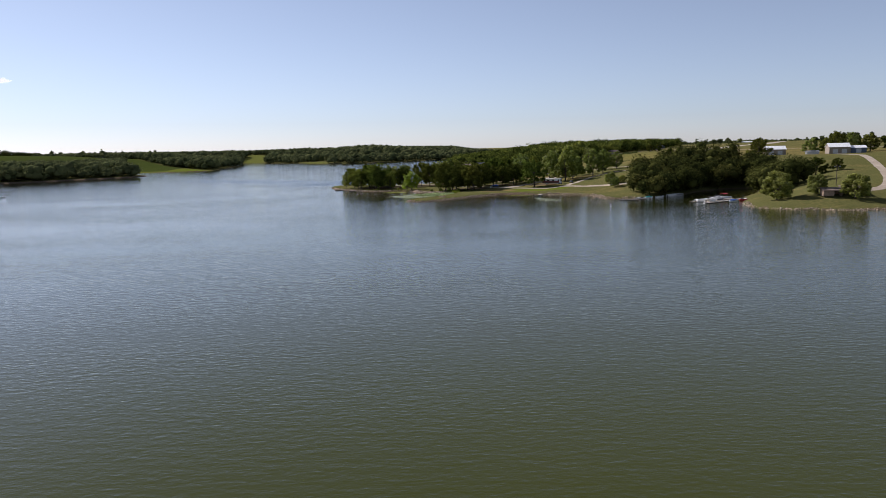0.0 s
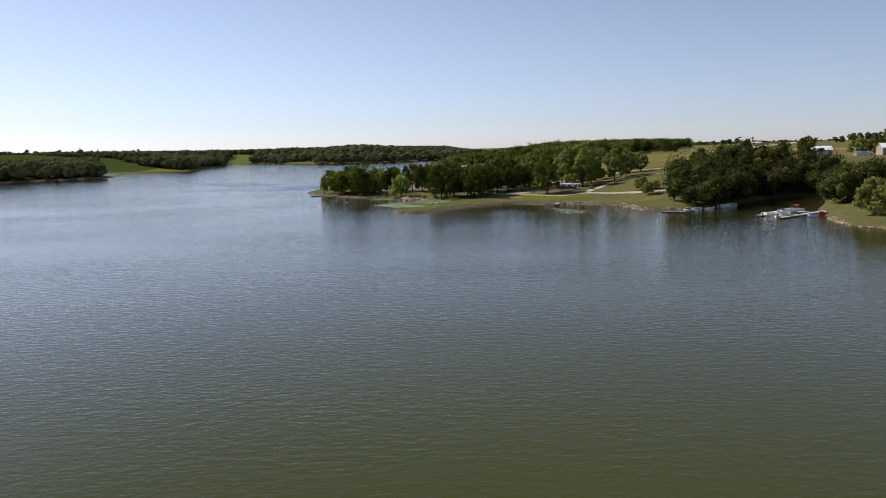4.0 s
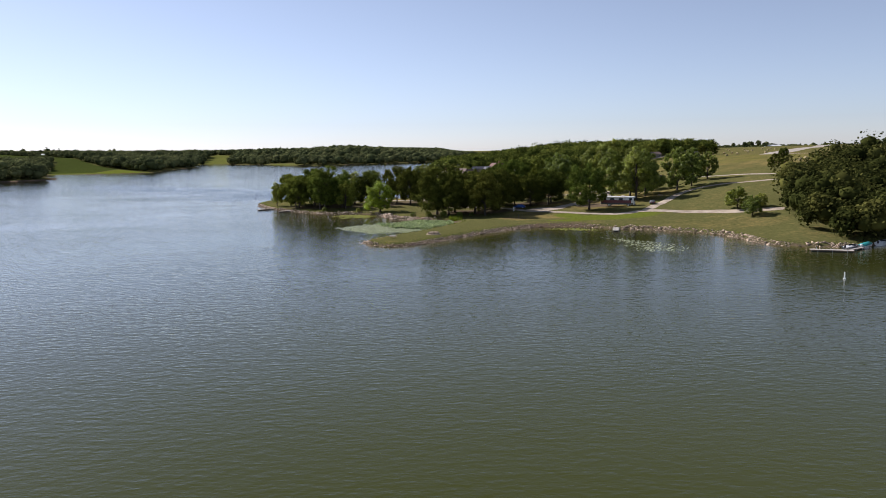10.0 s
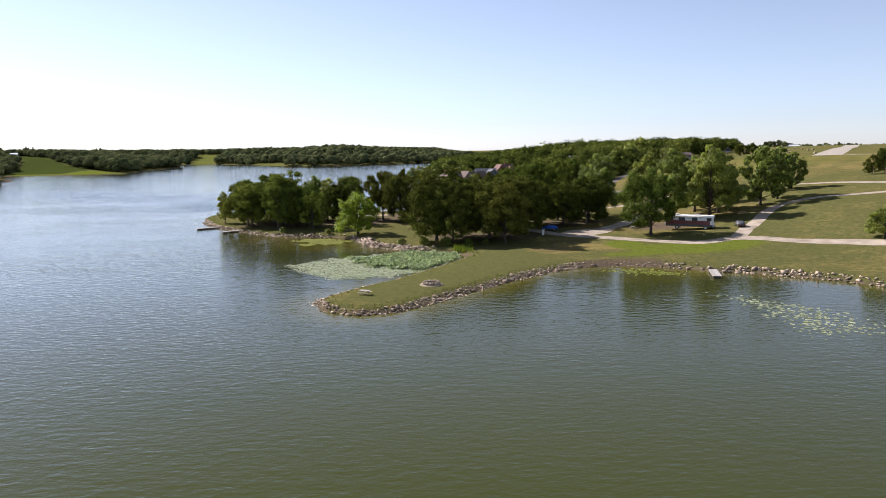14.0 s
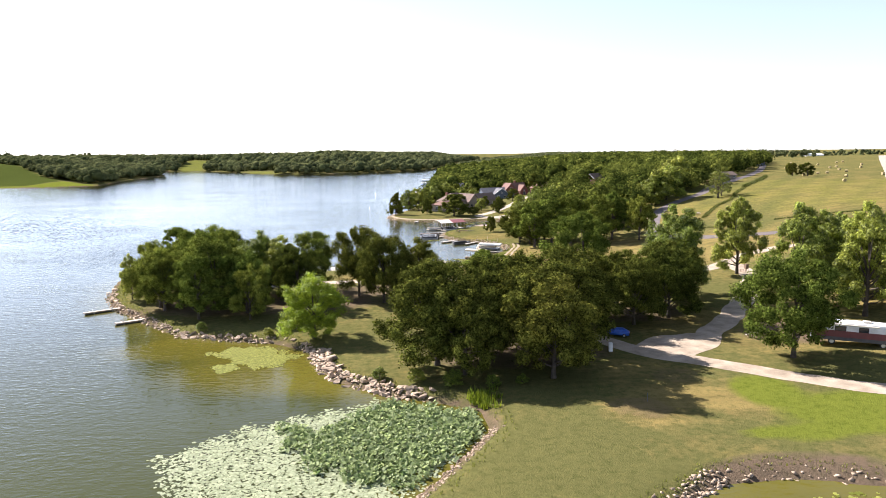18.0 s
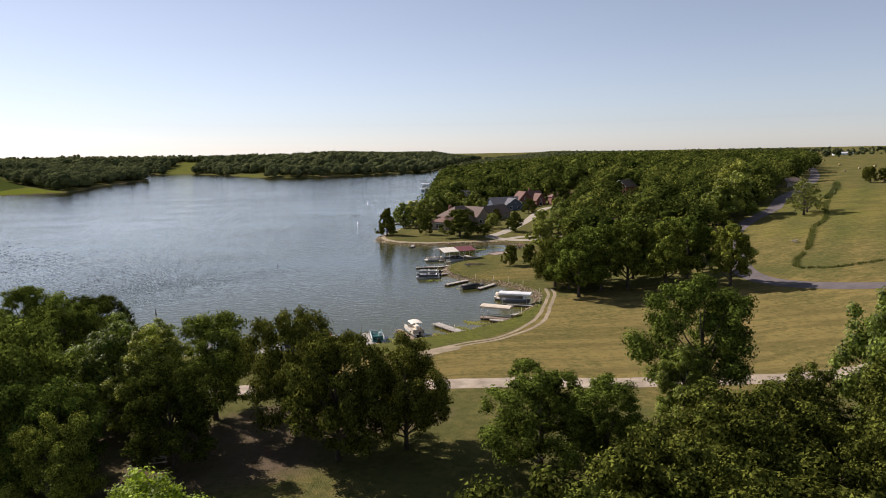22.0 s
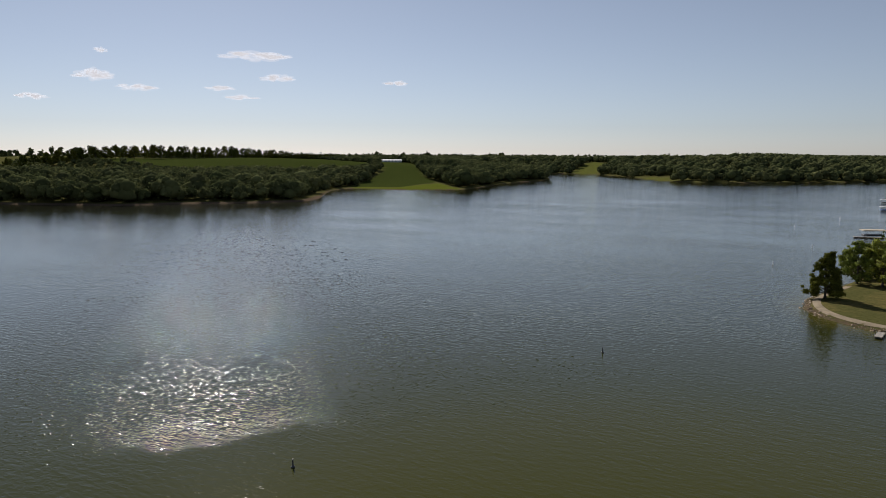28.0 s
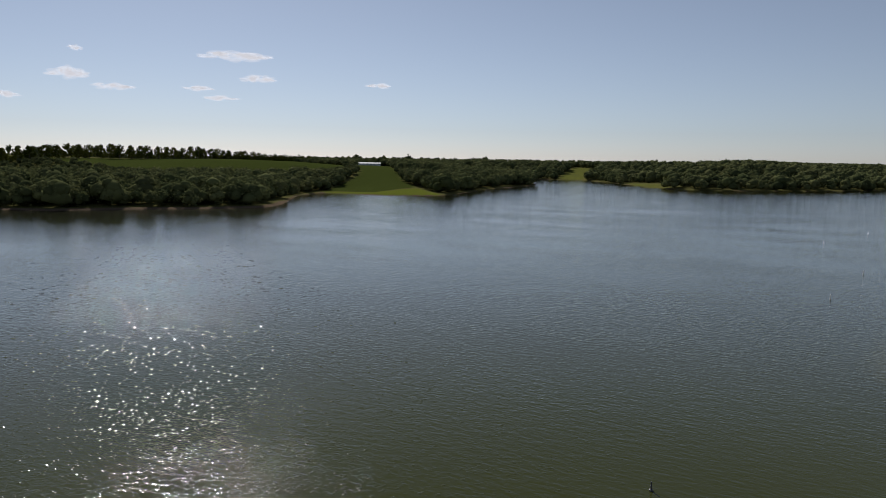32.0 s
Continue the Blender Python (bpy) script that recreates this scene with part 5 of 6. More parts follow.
# ---- houses ----
def window(root, x, y, z, w, h, turn=0.0):
    """A window: frame, sill and pane standing a little proud of the wall that faces -y before the turn."""
    m = pose(x, y, z, 0, 0, turn)
    top = part("window", box(w, 0.05, h, (0, -0.03, 0)), M_GLASS, root, matrix=m)
    for sx, sz, at in ((w + 0.2, 0.1, (0, -0.1)), (w + 0.2, 0.1, (0, h)),):
        part("window_frame", box(sx, 0.09, sz, (at[0], -0.045, at[1])), M_WHITE, top)
    for s in (-1, 0, 1):
        part("window_frame", box(0.08, 0.09, h, (s * w / 2, -0.05, 0)), M_WHITE, top)
    return top


def hip(sx, sy, z0, z1, inset, over=0.5):
    bm = bmesh.new()
    a, b = sx / 2 + over, sy / 2 + over
    base = [bm.verts.new((x, y, z0)) for x, y in ((-a, -b), (a, -b), (a, b), (-a, b))]
    r = [bm.verts.new((-a + inset, 0, z1)), bm.verts.new((a - inset, 0, z1))]
    low = [bm.verts.new((v.co.x, v.co.y, z0 - 0.18)) for v in base]
    for f in ((base[0], base[1], r[1], r[0]), (base[1], base[2], r[1]), (base[2], base[3], r[0], r[1]), (base[3], base[0], r[0]), tuple(low[::-1])):
        bm.faces.new(f)
    for i in range(4):
        j = (i + 1) % 4
        bm.faces.new((low[i], low[j], base[j], base[i]))
    return bm


def gable(sx, sy, z0, z1, over=0.45, thick=0.16):
    h = sy / 2 + over
    drop = over * (z1 - z0) / (sy / 2)
    return prism([(-h, z0 - drop), (0, z1), (h, z0 - drop), (h, z0 - drop - thick), (0, z1 - thick), (-h, z0 - drop - thick)], sx + 2 * over)


def block(root, x, y, turn, sx, sy, eaves, ridge, wall, roof, style="gable", windows=(), garage=0):
    """One wing of a house: wall with gable ends, roof, windows and garage doors."""
    m = pose(x, y, 0, 0, 0, turn)
    if style == "gable":
        wall_bm = prism([(-sy / 2, -0.8), (sy / 2, -0.8), (sy / 2, eaves), (0, ridge - 0.2), (-sy / 2, eaves)], sx)
        roof_bm = gable(sx, sy, eaves, ridge)
    else:
        wall_bm = box(sx, sy, eaves + 0.8, (0, 0, -0.8))
        roof_bm = hip(sx, sy, eaves, ridge, min(sx, sy) / 2 + 0.3)
    body = part("wall", wall_bm, wall, root, matrix=m)
    part("roof", roof_bm, roof, root, matrix=m)
    for side, u, z, w, h in windows:
        if side == "s":
            window(body, u, -sy / 2, z, w, h)
        elif side == "w":
            window(body, -sx / 2, u, z, w, h, -90)
        elif side == "e":
            window(body, sx / 2, u, z, w, h, 90)
    for k in range(garage):
        part("garage_door", box(2.9, 0.06, 2.2, ((k - (garage - 1) / 2) * 3.5, -sy / 2 - 0.03, 0.05), 0.01), M_WHITE, body)
    return body


def house(x, y, turn, label, group="lakeside houses"):
    return thing("house", pose(x, y, ground_at(x, y), 0, 0, turn), label, "house", group)


h = house(30, 744, 40, "long tan ranch house with brown hipped roof")
block(h, 0, 0, 0, 17, 12, 4.6, 9.4, M_SIDING_TAN, M_SHINGLE_BROWN, "hip", [("s", -5, 1.0, 1.8, 1.6), ("s", 0, 0.6, 2.0, 2.2), ("w", 0, 0.9, 2.4, 1.8)])
block(h, -13, -6.5, 0, 13, 9, 3.6, 5.9, M_SIDING_TAN, M_SHINGLE_RED, "hip", [("s", -3, 0.3, 2.6, 2.6), ("s", 0, 0.3, 2.6, 2.6), ("s", 3, 0.3, 2.6, 2.6), ("w", 0, 0.5, 3.0, 2.2)])
block(h, 8.5, -2, 90, 13, 9, 4.4, 8.6, M_SIDING_TAN, M_SHINGLE_BROWN, "gable", [("w", -2, 0.8, 1.6, 1.8), ("w", 2, 0.8, 1.6, 1.8)])
block(h, 25, 4.5, 0, 25, 9, 4.0, 7.6, M_SIDING_TAN, M_SHINGLE_BROWN, "gable", [("s", -8, 0.8, 1.4, 1.4), ("s", 9, 0.8, 1.4, 1.4)], 2)
part("chimney", box(1.2, 1.2, 2.2, (-3, 3, 7.4), 0.03), M_BRICK, h)
h = house(64, 815, 18, "blue-grey house with dark shingle roof")
block(h, 0, 0, 0, 23, 11, 3.8, 7.6, M_SIDING_BLUE, M_SHINGLE_GREY, "gable", [("s", -8, 0.8, 1.5, 1.6), ("s", 8, 0.8, 1.5, 1.6)])
block(h, 0, -5, 90, 9, 10, 3.8, 7.2, M_SIDING_BLUE, M_SHINGLE_GREY, "gable", [("w", -2.5, 0.9, 1.6, 1.6), ("w", 2.5, 0.9, 1.6, 1.6), ("w", 0, 4.0, 1.0, 1.0)])
for s in (-1, 1):
    part("gable_trim", box(0.12, 6.4, 0.3, (0 + s * 2.75, -9.98, 5.4), turn=pose(0, 0, 0, 0, s * 32.5, 0) @ pose(0, 0, 0, 0, 0, 90)), M_WHITE, h)
h = house(77, 823, 18, "tall red brick house with steep gables")
block(h, 2, 2, 0, 15, 10, 4.6, 9.0, M_BRICK, M_SHINGLE_RED, "gable", [("s", 0, 1.0, 2.2, 2.2), ("s", 5, 3.0, 1.4, 1.3)])
block(h, -5, -3, 90, 9, 9, 4.4, 9.2, M_BRICK, M_SHINGLE_RED, "gable", [("w", 0, 1.0, 2.4, 2.0), ("w", 0, 4.4, 1.4, 1.6)])
block(h, 5, -4, 90, 8, 6, 4.0, 7.8, M_BRICK, M_SHINGLE_RED, "gable", [("w", 0, 0.8, 1.6, 2.0), ("w", 0, 3.8, 1.0, 1.0)])
part("chimney", box(1.2, 0.9, 2.4, (3, 3, 8.0), 0.03), M_BRICK, h)
h = house(98, 819, 12, "red-brown house with low shingle roof")
block(h, 0, 0, 0, 15, 11, 3.4, 7.2, M_BRICK, M_SHINGLE_RED, "hip", [("s", -3, 0.9, 1.6, 1.5), ("s", 3, 0.9, 1.6, 1.5)])
block(h, -1, -5, 90, 7, 6, 3.2, 6.2, M_BRICK, M_SHINGLE_RED, "gable", [("w", 0, 0.9, 2.0, 1.6)])
h = house(118, 818, 8, "long red-brown house with shingle roof")
block(h, 0, 0, 0, 20, 10, 3.2, 6.6, M_BRICK, M_SHINGLE_RED, "gable", [("s", -6, 0.9, 1.6, 1.5), ("s", 0, 0.9, 1.6, 1.5), ("s", 6, 0.9, 1.6, 1.5)])
h = house(50, 886, 5, "dark grey house among the trees")
block(h, 0, 0, 0, 17, 10, 4.2, 8.4, M_SIDING_GREY, M_SHINGLE_GREY, "gable", [("s", -4, 1.0, 1.6, 1.6), ("s", 4, 1.0, 1.6, 1.6)])
block(h, 3, -5, 90, 8, 7, 4.0, 7.6, M_SIDING_GREY, M_SHINGLE_GREY, "gable", [("w", 0, 1.0, 1.8, 1.8)])
h = house(74, 918, 12, "tan house with pale roof among the trees")
block(h, 0, 0, 0, 16, 10, 3.2, 6.4, M_SIDING_TAN, M_SHINGLE_BROWN, "hip", [("s", -4, 0.9, 1.6, 1.5), ("s", 3, 0.9, 1.6, 1.5)])
h = house(129, 800, 40, "red brick house with white gable trim")
block(h, 0, 0, 0, 11, 9, 5.4, 9.0, M_BRICK, M_SHINGLE_BROWN, "gable", [("w", 0, 1.0, 1.8, 1.6), ("w", 0, 3.8, 1.4, 1.4), ("s", -2, 1.0, 1.4, 1.5)])
for s in (-1, 1):
    part("gable_trim", box(0.1, 5.6, 0.3, (-6.0, s * 2.35, 6.9), turn=pose(0, 0, 0, s * -38.6, 0, 0)), M_WHITE, h)
h = house(86, 669, 20, "long red-brown roofed house behind the grove")
block(h, 0, 0, 0, 28, 11, 3.4, 7.4, M_SIDING_TAN, M_SHINGLE_RED, "gable", [("s", -8, 0.9, 1.6, 1.5), ("s", 0, 0.9, 1.6, 1.5), ("s", 8, 0.9, 1.6, 1.5)])
block(h, -12, -6, 90, 11, 10, 3.0, 6.4, M_SIDING_TAN, M_SHINGLE_RED, "hip", [("w", 0, 0.9, 1.8, 1.5)])
h = house(160, 830, 30, "small pale house among the trees")
block(h, 0, 0, 0, 12, 9, 3.2, 6.4, M_WHITE, M_SHINGLE_GREY, "gable", [("s", 0, 0.9, 1.6, 1.5)])
h = house(196, 748, 20, "low tan house beside the hill road")
block(h, 0, 0, 0, 10, 7, 2.6, 4.4, M_SIDING_TAN, M_SHINGLE_BROWN, "gable", [("s", -3, 0.9, 1.6, 1.2), ("s", 3, 0.9, 1.6, 1.2)])
h = house(300, 925, 10, "dark blue house on the hill")
block(h, 0, 0, 0, 20, 11, 3.6, 6.4, M_SIDING_BLUE, M_SHINGLE_GREY, "gable", [("s", -5, 0.9, 1.6, 1.5), ("s", 5, 0.9, 1.6, 1.5), ("s", 0, 0.9, 1.6, 1.5)])

# ---- farm sheds on the hill and across the lake ----
def shed(x, y, turn, sx, sy, eaves, ridge, wall, roof, label, doors=2):
    root = thing("farm_shed", pose(x, y, ground_at(x, y), 0, 0, turn), label, "shed", "farm sheds")
    body = block(root, 0, 0, 0, sx, sy, eaves, ridge, wall, roof, "gable")
    for k in range(doors):
        part("sliding_door", box(3.4, 0.08, 3.2, ((k - (doors - 1) / 2) * 6, -sy / 2 - 0.04, 0)), M_METAL, body)
    n = int(sx / 1.6)
    for k in range(n + 1):
        part("wall_rib", box(0.08, 0.05, eaves, (-sx / 2 + k * sx / n, -sy / 2 - 0.025, 0)), wall, body)
    return root


shed(262, 530, -18, 14, 12, 4.4, 6.8, M_SIDING_TAN, M_WHITE, "tan steel shed with white roof")
shed(305, 520, -18, 14, 14, 5.0, 7.8, M_SIDING_TAN, M_WHITE, "large tan steel shed with white roof")
shed(317.5, 516, -18, 10, 9, 4.0, 5.6, M_SIDING_BLUE, M_WHITE, "low blue shed with white roof", 1)
shed(289, 526, -18, 8, 8, 2.2, 2.8, M_METAL, M_METAL, "low grey lean-to shed", 1)
shed(-735, 1574, 35, 40, 12, 3.4, 5.0, M_WHITE, M_WHITE, "long white farm shed on the far hill", 4)
shed(640, 1400, 10, 26, 12, 4, 6, M_WHITE, M_WHITE, "white shed far along the hill", 2)

# wash house by the loop road
wash = thing("wash_house", pose(157, 464, ground_at(157, 464), 0, 0, -38), "pale block wash house with green roof", "wash house")
part("wall", box(8.5, 6, 3.3, (0, 0, -0.6)), M_CONCRETE, wash)
part("roof", gable(8.5, 6, 2.7, 3.9, 0.8), M_GREEN, wash)
part("door", box(1.0, 0.06, 2.05, (2.6, -3.03, 0.02)), M_DARKGREY, wash)
part("door", box(1.0, 0.06, 2.05, (-2.6, -3.03, 0.02)), M_DARKGREY, wash)
for k in range(2):
    part("porch_post", box(0.15, 0.15, 2.6, (3.9 - 7.8 * k, -3.6, 0)), M_WHITE, wash)
# the white skip is a stand-in for a parked white truck
for x, y, mat, label in ((144, 446.5, M_RED, "red steel rubbish skip by the lane"), (147.5, 445.0, M_WHITE, "white steel skip standing in for a truck by the lane")):
    bin_ = thing("skip", pose(x, y, ground_at(x, y), 0, 0, -20), label, "skip")
    bm = prism([(-0.9, 0.0), (0.9, 0.0), (1.05, 1.3), (0.6, 1.6), (-0.9, 1.35)], 2.4)
    part("body", bm, mat, bin_)
    part("lid", box(2.3, 0.9, 0.05, (0, -0.3, 1.5), turn=pose(0, 0, 0, 8, 0, 0)), M_BLACK, bin_)


# ---- vehicles ----
def wheel(root, x, y, r, wide=0.24):
    bm = tube([(0, -wide / 2, 0), (0, wide / 2, 0)], r, 18)
    w = part("wheel", bm, M_BLACK, root, matrix=Matrix.Translation((x, y, r)))
    part("rim", tube([(0, -wide / 2 - 0.01, 0), (0, wide / 2 + 0.01, 0)], r * 0.6, 12), M_ALUMINIUM, w)


def car(x, y, turn, mat, label):
    root = thing("car", pose(x, y, ground_at(x, y, 0.05), 0, 0, turn), label, "car", "parked cars")
    side = [(-2.2, 0.35), (2.15, 0.35), (2.25, 0.7), (1.2, 0.95), (0.6, 1.42), (-1.1, 1.45), (-1.9, 1.0), (-2.25, 0.85)]
    bm = prism(side, 1.75)
    for v in bm.verts:
        v.co = Vector((v.co.y, v.co.x * (0.82 if v.co.z > 1.2 else 1.0), v.co.z))
    bmesh.ops.recalc_face_normals(bm, faces=bm.faces)
    bmesh.ops.bevel(bm, geom=bm.edges[:], offset=0.07, segments=2, affect="EDGES")
    part("body", bm, mat, root, shade=True)
    bm = prism([(0.95, 1.0), (0.5, 1.38), (-1.05, 1.40), (-1.7, 1.02)], 1.66)
    for v in bm.verts:
        v.co = Vector((v.co.y, v.co.x * (0.86 if v.co.z > 1.2 else 1.05), v.co.z))
    bmesh.ops.recalc_face_normals(bm, faces=bm.faces)
    part("window_glass", bm, M_GLASS, root)
    for x_ in (-1.35, 1.35):
        for s in (-1, 1):
            wheel(root, x_, s * 0.78, 0.33)
    for s in (-1, 1):
        part("headlight", box(0.08, 0.35, 0.16, (2.2, s * 0.6, 0.62), 0.02), M_WHITE, root)
        part("tail_light", box(0.08, 0.3, 0.16, (-2.22, s * 0.62, 0.68), 0.02), M_RED, root)
    return root


car(39.6, 453.0, 160, M_BLUE, "blue car parked under the oaks")
car(86.0, 435.4, 75, M_DARKGREY, "dark grey car beside the motorhome")
rv = thing("motorhome", pose(74.6, 440.2, ground_at(74.6, 440.2, 0.05), 0, 0, -30) @ Matrix.Scale(1.16, 4), "white and maroon motorhome under the trees", "motorhome")
bm = box(10.6, 2.5, 2.55, (0, 0, 0.65), 0.14)
part("body", bm, M_WHITE, rv, shade=True)
for s in (-1, 1):
    part("stripe", box(9.6, 0.03, 0.95, (-0.3, s * 1.262, 1.1)), M_MAROON, rv, "maroon side stripe")
    part("lower_skirt", box(10.2, 0.03, 0.5, (0, s * 1.262, 0.68)), M_DARKGREY, rv)
    for u, w in ((-3.9, 0.9), (-1.6, 1.4), (1.2, 1.2), (4.3, 1.0)):
        part("window", box(w, 0.04, 0.7, (u, s * 1.265, 2.05)), M_GLASS, rv)
    for u in (-2.6, 3.6):
        wheel(rv, u, s * 1.05, 0.45)
part("windscreen", box(0.05, 2.1, 1.05, (5.31, 0, 1.8)), M_GLASS, rv)
part("awning", tube([(-3.2, -1.36, 2.95), (3.0, -1.36, 2.95)], 0.09, 8), M_CREAM, rv)
for u in (-2.8, 1.6):
    part("roof_unit", box(1.0, 0.8, 0.3, (u, 0, 3.18), 0.08), M_CREAM, rv, shade=True)
part("bumper", box(0.2, 2.4, 0.3, (5.4, 0, 0.45), 0.05), M_DARKGREY, rv)

# ---- camp ground things ----
def picnic_table(x, y, turn, label):
    root = thing("picnic_table", pose(x, y, ground_at(x, y), 0, 0, turn), label, "picnic table", "picnic tables")
    for k in range(5):
        part("plank", box(1.85, 0.135, 0.04, (0, (k - 2) * 0.145, 0.72), 0.006), M_PLANK, root)
    for s in (-1, 1):
        for k in range(2):
            part("bench_plank", box(1.85, 0.135, 0.04, (0, s * (0.66 + k * 0.145), 0.42), 0.006), M_PLANK, root)
        part("cross_bar", box(0.05, 1.6, 0.09, (s * 0.65, 0, 0.33)), M_PLANK_BROWN, root)
        part("top_bar", box(0.05, 0.7, 0.09, (s * 0.65, 0, 0.63)), M_PLANK_BROWN, root)
        for e in (-1, 1):
            part("leg", tube([(s * 0.65, e * 0.62, 0.0), (s * 0.65, e * 0.25, 0.7)], 0.05, 4), M_PLANK_BROWN, root)
    return root


picnic_table(-7.8, 373.6, -24, "weathered wooden picnic table on the point")
for x, y, turn in ((62, 448, 30), (-24, 488, 12), (96, 455, 20), (118, 604, 15)):
    picnic_table(x, y, turn, "weathered wooden picnic table on the grass")

def wooden_stand(x, y, turn, label):
    """A small dark box on legs with a shelf beside it."""
    root = thing("wooden_stand", pose(x, y, ground_at(x, y), 0, 0, turn), label, "wooden stand")
    part("cabinet", box(0.9, 0.7, 1.1, (0.4, 0, 0.75), 0.02), M_PLANK_BROWN, root)
    part("roof", box(1.1, 0.9, 0.06, (0.4, 0, 1.85), 0.01), M_PLANK_BROWN, root)
    part("shelf", box(1.3, 0.6, 0.05, (-0.7, 0, 0.75), 0.008), M_PLANK_BROWN, root)
    for u, top in ((-1.25, 0.75), (-0.1, 0.75), (0.8, 0.75)):
        for v in (-0.26, 0.26):
            part("leg", box(0.09, 0.09, top, (u, v, 0)), M_PLANK_BROWN, root)
    return root


wooden_stand(86.4, 500.5, 20, "dark brown wooden stand beside a tree trunk")
fire = thing("fire_ring", pose(3.6, 381, ground_at(3.6, 381)), "round stone fire ring on a sandy pad", "fire ring")
bm = bmesh.new()
bmesh.ops.create_cone(bm, cap_ends=True, segments=40, radius1=2.2, radius2=2.05, depth=0.12, matrix=Matrix.Translation((0, 0, 0.04)))
part("pad", bm, M_DIRT, fire)
bm = bmesh.new()
bmesh.ops.create_cone(bm, cap_ends=True, segments=24, radius1=0.95, radius2=0.9, depth=0.1, matrix=Matrix.Translation((0, 0, 0.14)))
part("ash_bed", bm, M_DARKGREY, fire)
for a, row in ((k * 0.393 + r * 0.2, r) for r in range(2) for k in range(16)):
    bm = bmesh.new()
    bmesh.ops.create_icosphere(bm, subdivisions=1, radius=0.29)
    for v in bm.verts:
        v.co *= rand.uniform(0.75, 1.15)
    part("stone", bm, M_ROCK, fire, matrix=pose(1.35 * math.cos(a), 1.35 * math.sin(a), 0.2 + 0.22 * row, rand.uniform(0, 360), 0, rand.uniform(0, 360)))

box_ = thing("utility_box", pose(36, 444.5, ground_at(36, 444.5)), "white utility pedestal beside the lane", "utility box")
part("cabinet", box(0.6, 0.45, 1.5, (0, 0, 0), 0.04), M_WHITE, box_)
part("door", box(0.5, 0.03, 1.1, (0, -0.24, 0.2), 0.01), M_WHITE, box_)
post = thing("post", pose(34.4, 422, ground_at(34.4, 422)), "thin dark steel post in the grass", "post")
part("stake", box(0.08, 0.05, 1.3, (0, 0, -0.1)), M_DARKGREY, post)
part("plate", box(0.16, 0.02, 0.2, (0, -0.04, 0.95)), M_DARKGREY, post)

def pole_buoy(x, y, mat, label, tall=1.3):
    root = thing("buoy", pose(x, y, 0), label, "buoy", "buoys")
    part("float", tube([(0, 0, -0.5), (0, 0, 0.15), (0, 0, 0.25)], 0.24, 12, taper=[0.24, 0.24, 0.1]), mat, root)
    part("spar", tube([(0, 0, 0.2), (0, 0, tall)], 0.1, 10, taper=[0.11, 0.08]), mat, root)


for x, y in ((-55, 574), (-38.3, 640)):
    pole_buoy(x, y, M_DARKGREY, "dark spar buoy on the lake", 1.05)
for x, y in ((-12.2, 829), (-24.6, 921), (-21.5, 774), (77.3, 307), (-5, 985), (190, 238)):
    pole_buoy(x, y, M_WHITE, "white spar buoy on the lake", 1.3)

# trailer on the lawn
trailer = thing("boat_trailer", pose(26, 624.5, ground_at(26, 624.5), 0, 0, -4), "empty boat trailer on the lawn", "trailer")
for s in (-1, 1):
    part("rail", box(6.4, 0.1, 0.14, (0, s * 0.75, 0.45)), M_DARKGREY, trailer)
    wheel(trailer, -1.8, s * 1.0, 0.32)
    part("bunk", box(4.2, 0.14, 0.1, (-0.6, s * 0.45, 0.62)), M_PLANK_BROWN, trailer)
for u in (-2.8, -0.6, 1.6):
    part("cross_beam", box(0.1, 1.6, 0.1, (u, 0, 0.4)), M_DARKGREY, trailer)
part("tongue", tube([(3.1, 0.7, 0.5), (5.0, 0, 0.5), (3.1, -0.7, 0.5)], 0.05, 6), M_DARKGREY, trailer)

# marker stakes along the bank
for x, y in ((20.5, 607), (24.5, 604), (29.3, 600.5), (33, 597.3), (36.2, 592), (18.6, 634), (18.4, 624), (38.4, 580), (36.3, 569), (30.5, 559.5), (14.6, 546.0)):
    stake = thing("marker_stake", pose(x, y, ground_at(x, y)), "thin pale wooden stake on the bank", "stake", "marker stakes")
    part("stick", tube([(0, 0, -0.3), (0.02, 0, 1.5)], 0.045, 5), M_BEIGE, stake)
    part("cap", box(0.1, 0.1, 0.08, (0.02, 0, 1.5)), M_BEIGE, stake)

# shelters by the marina
for x, y in ((163.5, 284.5), (172.5, 286)):
    hut = thing("shelter", pose(x, y, ground_at(x, y), 0, 0, -14), "brown timber shelter with dark sloping roof", "shelter", "lakeside shelters")
    part("back_wall", box(7, 0.15, 2.6, (0, 2.4, 0)), M_PLANK_BROWN, hut)
    for s in (-1, 1):
        part("side_wall", box(0.15, 4.8, 2.5, (s * 3.5, 0, 0)), M_PLANK_BROWN, hut)
    part("front_wall", box(4.0, 0.15, 2.3, (-1.5, -2.4, 0)), M_PLANK_BROWN, hut)
    part("roof", prism([(-3.0, 2.3), (3.0, 3.2), (3.0, 3.35), (-3.0, 2.45)], 8.0), M_SHINGLE_BROWN, hut)
lamp = thing("lamp_post", pose(177, 304, ground_at(177, 304)), "tall wooden pole with two lamps", "lamp post")
part("pole", tube([(0, 0, -0.3), (0, 0, 9)], 0.13, 8, taper=[0.16, 0.1]), M_BARK, lamp)
part("cross_arm", box(2.6, 0.12, 0.12, (0, 0, 8.6)), M_BARK, lamp)
for s in (-1, 1):
    part("lamp_head", box(0.5, 0.3, 0.2, (s * 1.2, -0.2, 8.4), 0.05), M_METAL, lamp)
pole = thing("utility_pole", pose(117, 672, ground_at(117, 672)), "wooden utility pole above the trees", "utility pole")
part("pole", tube([(0, 0, -0.3), (0, 0, 13)], 0.15, 8, taper=[0.18, 0.11]), M_BARK, pole)
